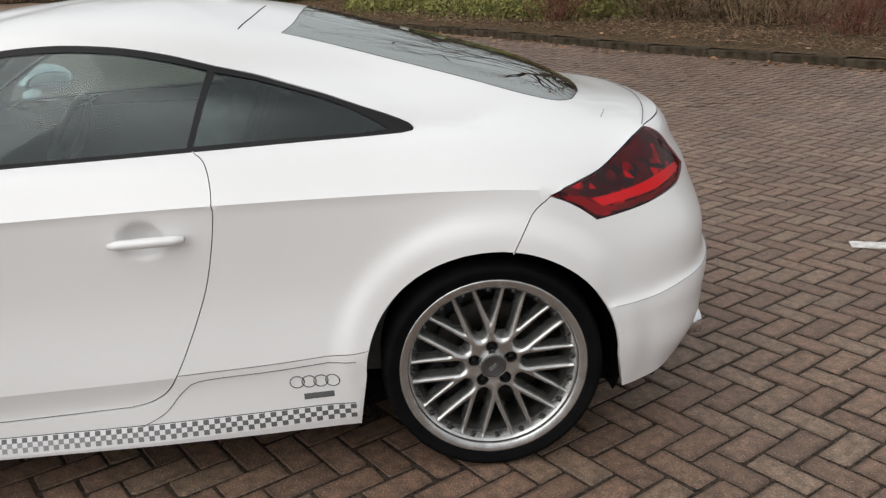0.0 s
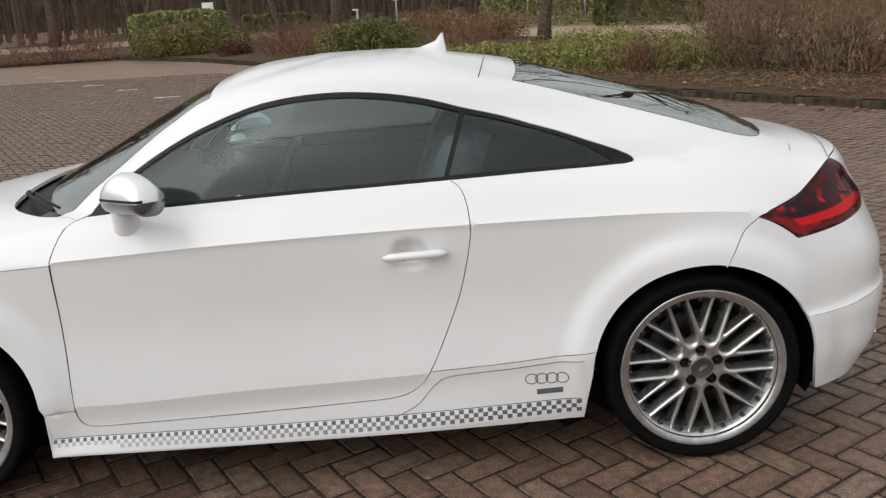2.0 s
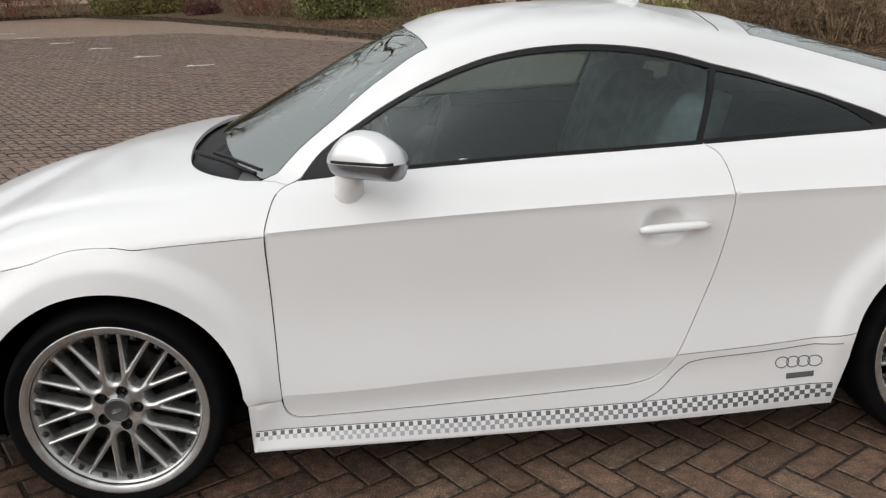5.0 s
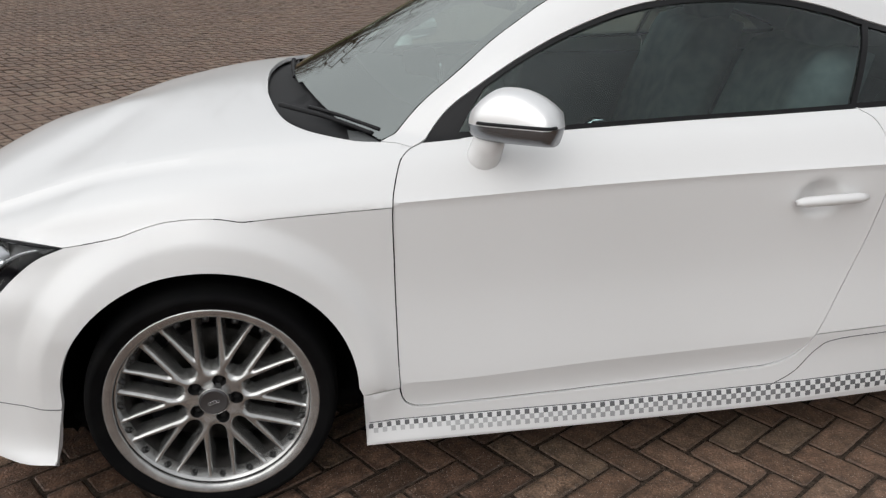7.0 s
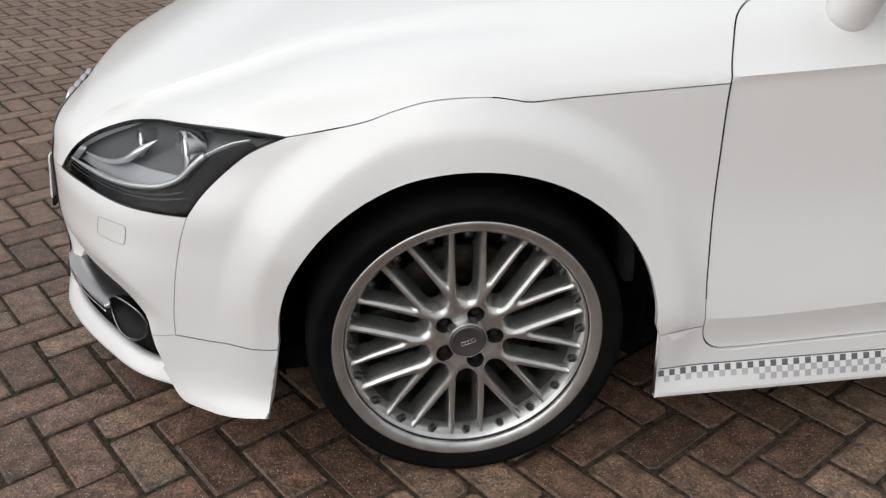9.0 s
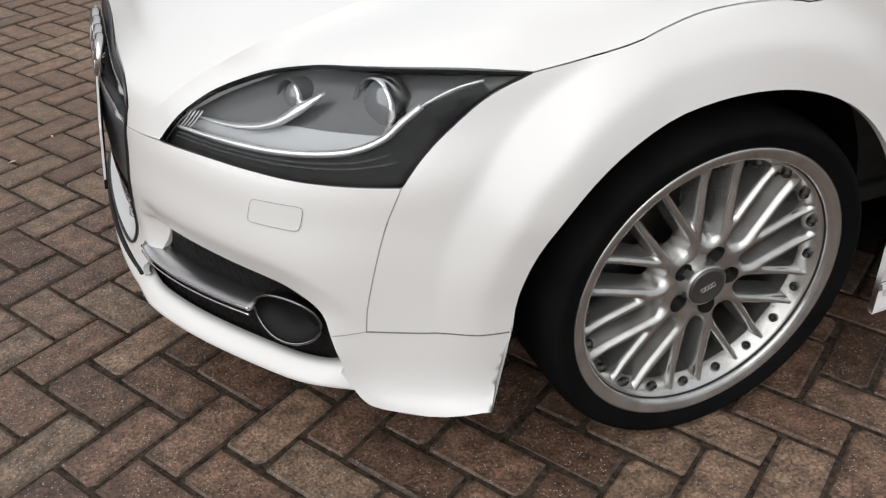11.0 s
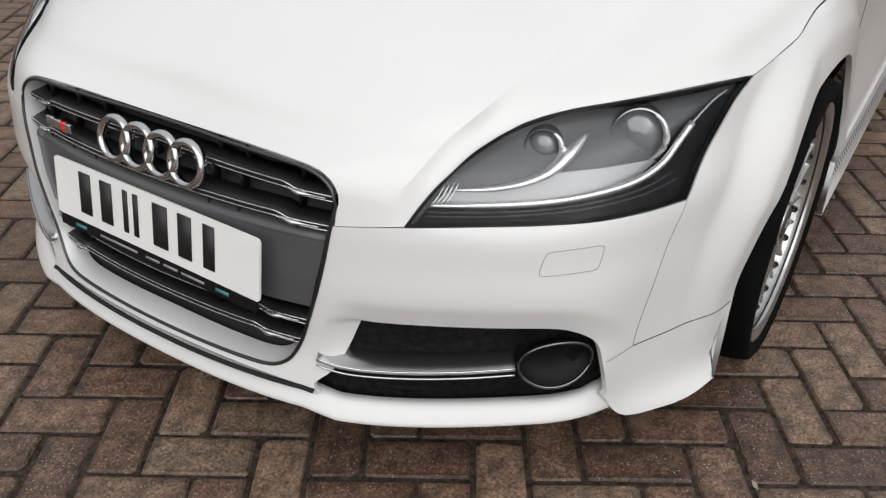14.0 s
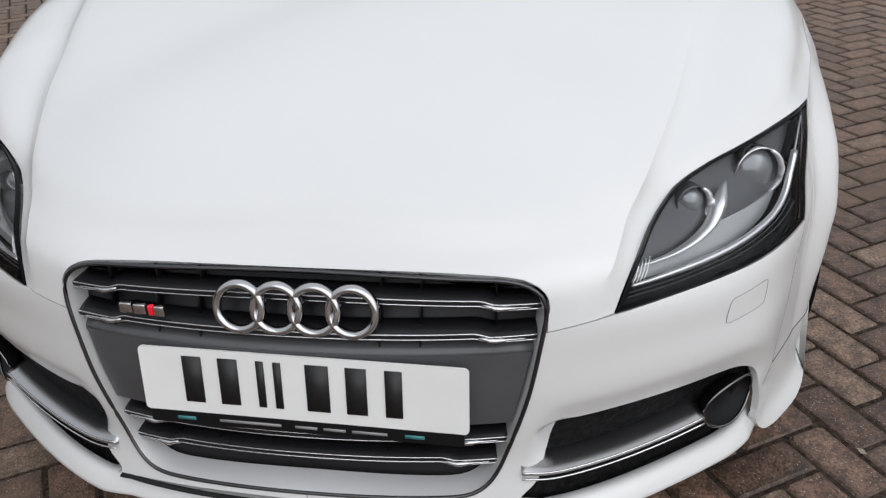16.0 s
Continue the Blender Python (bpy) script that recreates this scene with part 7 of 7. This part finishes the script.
leafy("ivy_hedge", at_kerb(-3.2, 3.6), (2.2, 1.6, 1.9), 9000, .045, M_LEAF, 110, "dense green ivy-covered bush", 12, twigs=20)
for i in range(11):
    x = -10.9 - 1.5 * i
    bare_shrub("scrub", (x, 27.6 - .25 * i + rng.uniform(-.4, .6), rise(27)), 2.0, 1.35, 46, 130 + i, M_TWIG_RED if i % 2 else M_TWIG, "leafless brown scrub behind the kerb", .014)
for i, (x, y) in enumerate(((-6.2, 29.5), (-3.8, 31), (-1.5, 33), (1.5, 33.5), (-9.5, 33), (-13, 32))):
    bare_shrub("scrub", (x, y, rise(y)), 2.6, 1.0, 46, 150 + i, M_TWIG_RED if i % 2 else M_TWIG, "low leafless scrub under the trees", .014)

# dead leaves along the kerb and a few on the paving
r = np.random.RandomState(5)
pts = []
for _ in range(650):
    s_, n_ = r.uniform(-5, 16), -abs(r.normal()) * .28 + .05
    p = at_kerb(s_, n_ - .08)
    pts.append((p.x, p.y, p.z + .012))
for _ in range(1100):
    p = at_kerb(r.uniform(-6, 16), r.uniform(.15, 2.4))
    pts.append((p.x, p.y, p.z + .15))
tagged(quads_ob("fallen_leaves", pts, .035, M_LEAF_BROWN, None, 6, .9), "scattered dead brown leaves along the kerb", "leaves", kind="stuff")
pts = [(r.uniform(-5, 5), r.uniform(-2.4, 8), .004) for _ in range(260)]
pts = [(x, y, z + rise(y)) for x, y, z in pts if not (abs(x) < 2.2 and abs(y) < .95)]
tagged(quads_ob("debris", pts, .011, M_DEBRIS, None, 8, .97), "small pale bits of leaf and grit on the paving", "debris", kind="stuff")

# trees
near_tree = bare_tree("bare_tree", 7, 9.5, .20, "leafless tree with a grey-brown trunk")
near_tree.location = (3.95, 22.4, rise(22.4))
t2 = bare_tree("bare_tree", 8, 12.5, .28, "leafless tree with a dark broad trunk", reach=1.35, limb=.5)
t2.location = (8.3, 19.7, rise(19.7))
t3 = bare_tree("bare_tree", 9, 8.5, .15, "leaning leafless tree with a slim trunk", lean=(-.22, .1, 1))
t3.location = (-4.9, 30.2, rise(30))
for i in range(34):
    base = (near_tree, t2, t3)[i % 3]
    x, y = -46 + 90 * ((i * .618034) % 1), 36 + 42 * ((i * .754877) % 1)
    if x > 14 and y < 48:
        y += 16
    copy_thing(base, Matrix.Translation((x, y, rise(y))) @ Matrix.Rotation(i * 2.4, 4, "Z") @ Matrix.Diagonal((1, 1, 1, 1)))
# one tree on the near side of the car park, mirrored in the glass
copy_thing(near_tree, Matrix.Translation((12, -17, 0)) @ Matrix.Rotation(radians(260), 4, "Z"))
# wood in the distance
bm = bmesh.new()
rows = []
for k in range(61):
    a = radians(-35 + 250 * k / 60)
    p = Vector((92 * math.cos(a), 92 * math.sin(a), 0))
    rows.append([bm.verts.new((p.x, p.y, z + (1.5 * math.sin(k * 1.7) + math.sin(k * 4.1) if z > 5 else 0))) for z in (-3, 2, 9.5)])
for u, v in zip(rows, rows[1:]):
    for j in range(2):
        bm.faces.new((u[j], u[j + 1], v[j + 1], v[j]))
M_WOOD = vary(mat("distant_wood", (.070, .053, .040), .95, 0.0, Specular_IOR_Level=.08), (.036, .027, .020), (.115, .088, .067), .9, 10.0)
trunks = []
r = np.random.RandomState(77)
for _ in range(900):
    a, d_ = r.uniform(radians(20), radians(160)), r.uniform(46, 88)
    p = np.array([d_ * math.cos(a), d_ * math.sin(a), .8])
    hi = r.uniform(7, 11)
    q = p + np.array([r.normal() * .5, r.normal() * .5, hi])
    w_ = r.uniform(.06, .24)
    trunks.append((p, q, w_, w_ * .5))
    for _ in range(3):
        b = p + (q - p) * r.uniform(.3, .9)
        trunks.append((b, b + np.array([r.normal() * 1.2, r.normal() * 1.2, r.uniform(.6, 2.2)]), w_ * .4, w_ * .15))
tagged(sticks_ob("far_trunks", trunks, M_BARK, None), "dark bare trunks of the wood behind", "woodland", kind="stuff")
twig_bits = []
for _ in range(5200):
    p = at_kerb(r.uniform(-6, 14), r.uniform(.12, 3.2))
    a, ln = r.uniform(0, math.tau), r.uniform(.05, .28)
    p = np.array([p.x, p.y, p.z + .15 + r.uniform(0, .04)])
    twig_bits.append((p, p + np.array([math.cos(a) * ln, math.sin(a) * ln, r.uniform(-.02, .10)]), r.uniform(.003, .008), .002))
tagged(sticks_ob("twig_litter", twig_bits, M_TWIG, None), "dark broken twigs lying over the planting bed", "twigs", kind="stuff")
tagged(part("backdrop", bm, M_WOOD), "dark leafless wood in the distance", "woodland", kind="structure")


# signs and posts
M_SIGN = mat("sign_white", (.75, .76, .75), .5)
M_POST = mat("post_grey", (.45, .46, .46), .5, .3)


def sign(name, x, y, z0, z1, wd, ht, label):
    thing = tagged(new(name), label, "sign", "signs")
    part("post", tube_bm([Vector((x, y, rise(y))), Vector((x, y, z1))], .035, 8), M_POST, thing)
    part("board", box_bm((wd, .03, ht), Matrix.Translation((x, y - .05, z1 - ht / 2)), .005), M_SIGN, thing, "white board")
    return thing


sign("sign_post", -.8, 38, 1.0, 2.97, .30, .55, "white sign on a grey post beyond the scrub")
sign("notice_board", -9.6, 38, 1.0, 2.80, .52, .60, "white notice board on a post beyond the hedge")
for x in (3.7, 5.6, 8.6):
    sign("bay_sign", x, 38 + .3 * x, 1.1, 2.85, .42, .50, "small white bay sign beyond the lane")
for x in (-2.65,):
    thing = tagged(new("bollard"), "pale slim bollard light beyond the scrub", "bollard", "bollards")
    part("post", tube_bm([Vector((x, 38, 1.0)), Vector((x, 38, 2.05))], .05, 10), M_POST, thing)
    part("cap", box_bm((.30, .10, .08), Matrix.Translation((x - .08, 38, 2.09)), .02), M_SIGN, thing)

# the blocks laid one by one
for m_, me in laid:
    ob = new("brick", me)
    ob.parent = ground
    ob.matrix_basis = m_
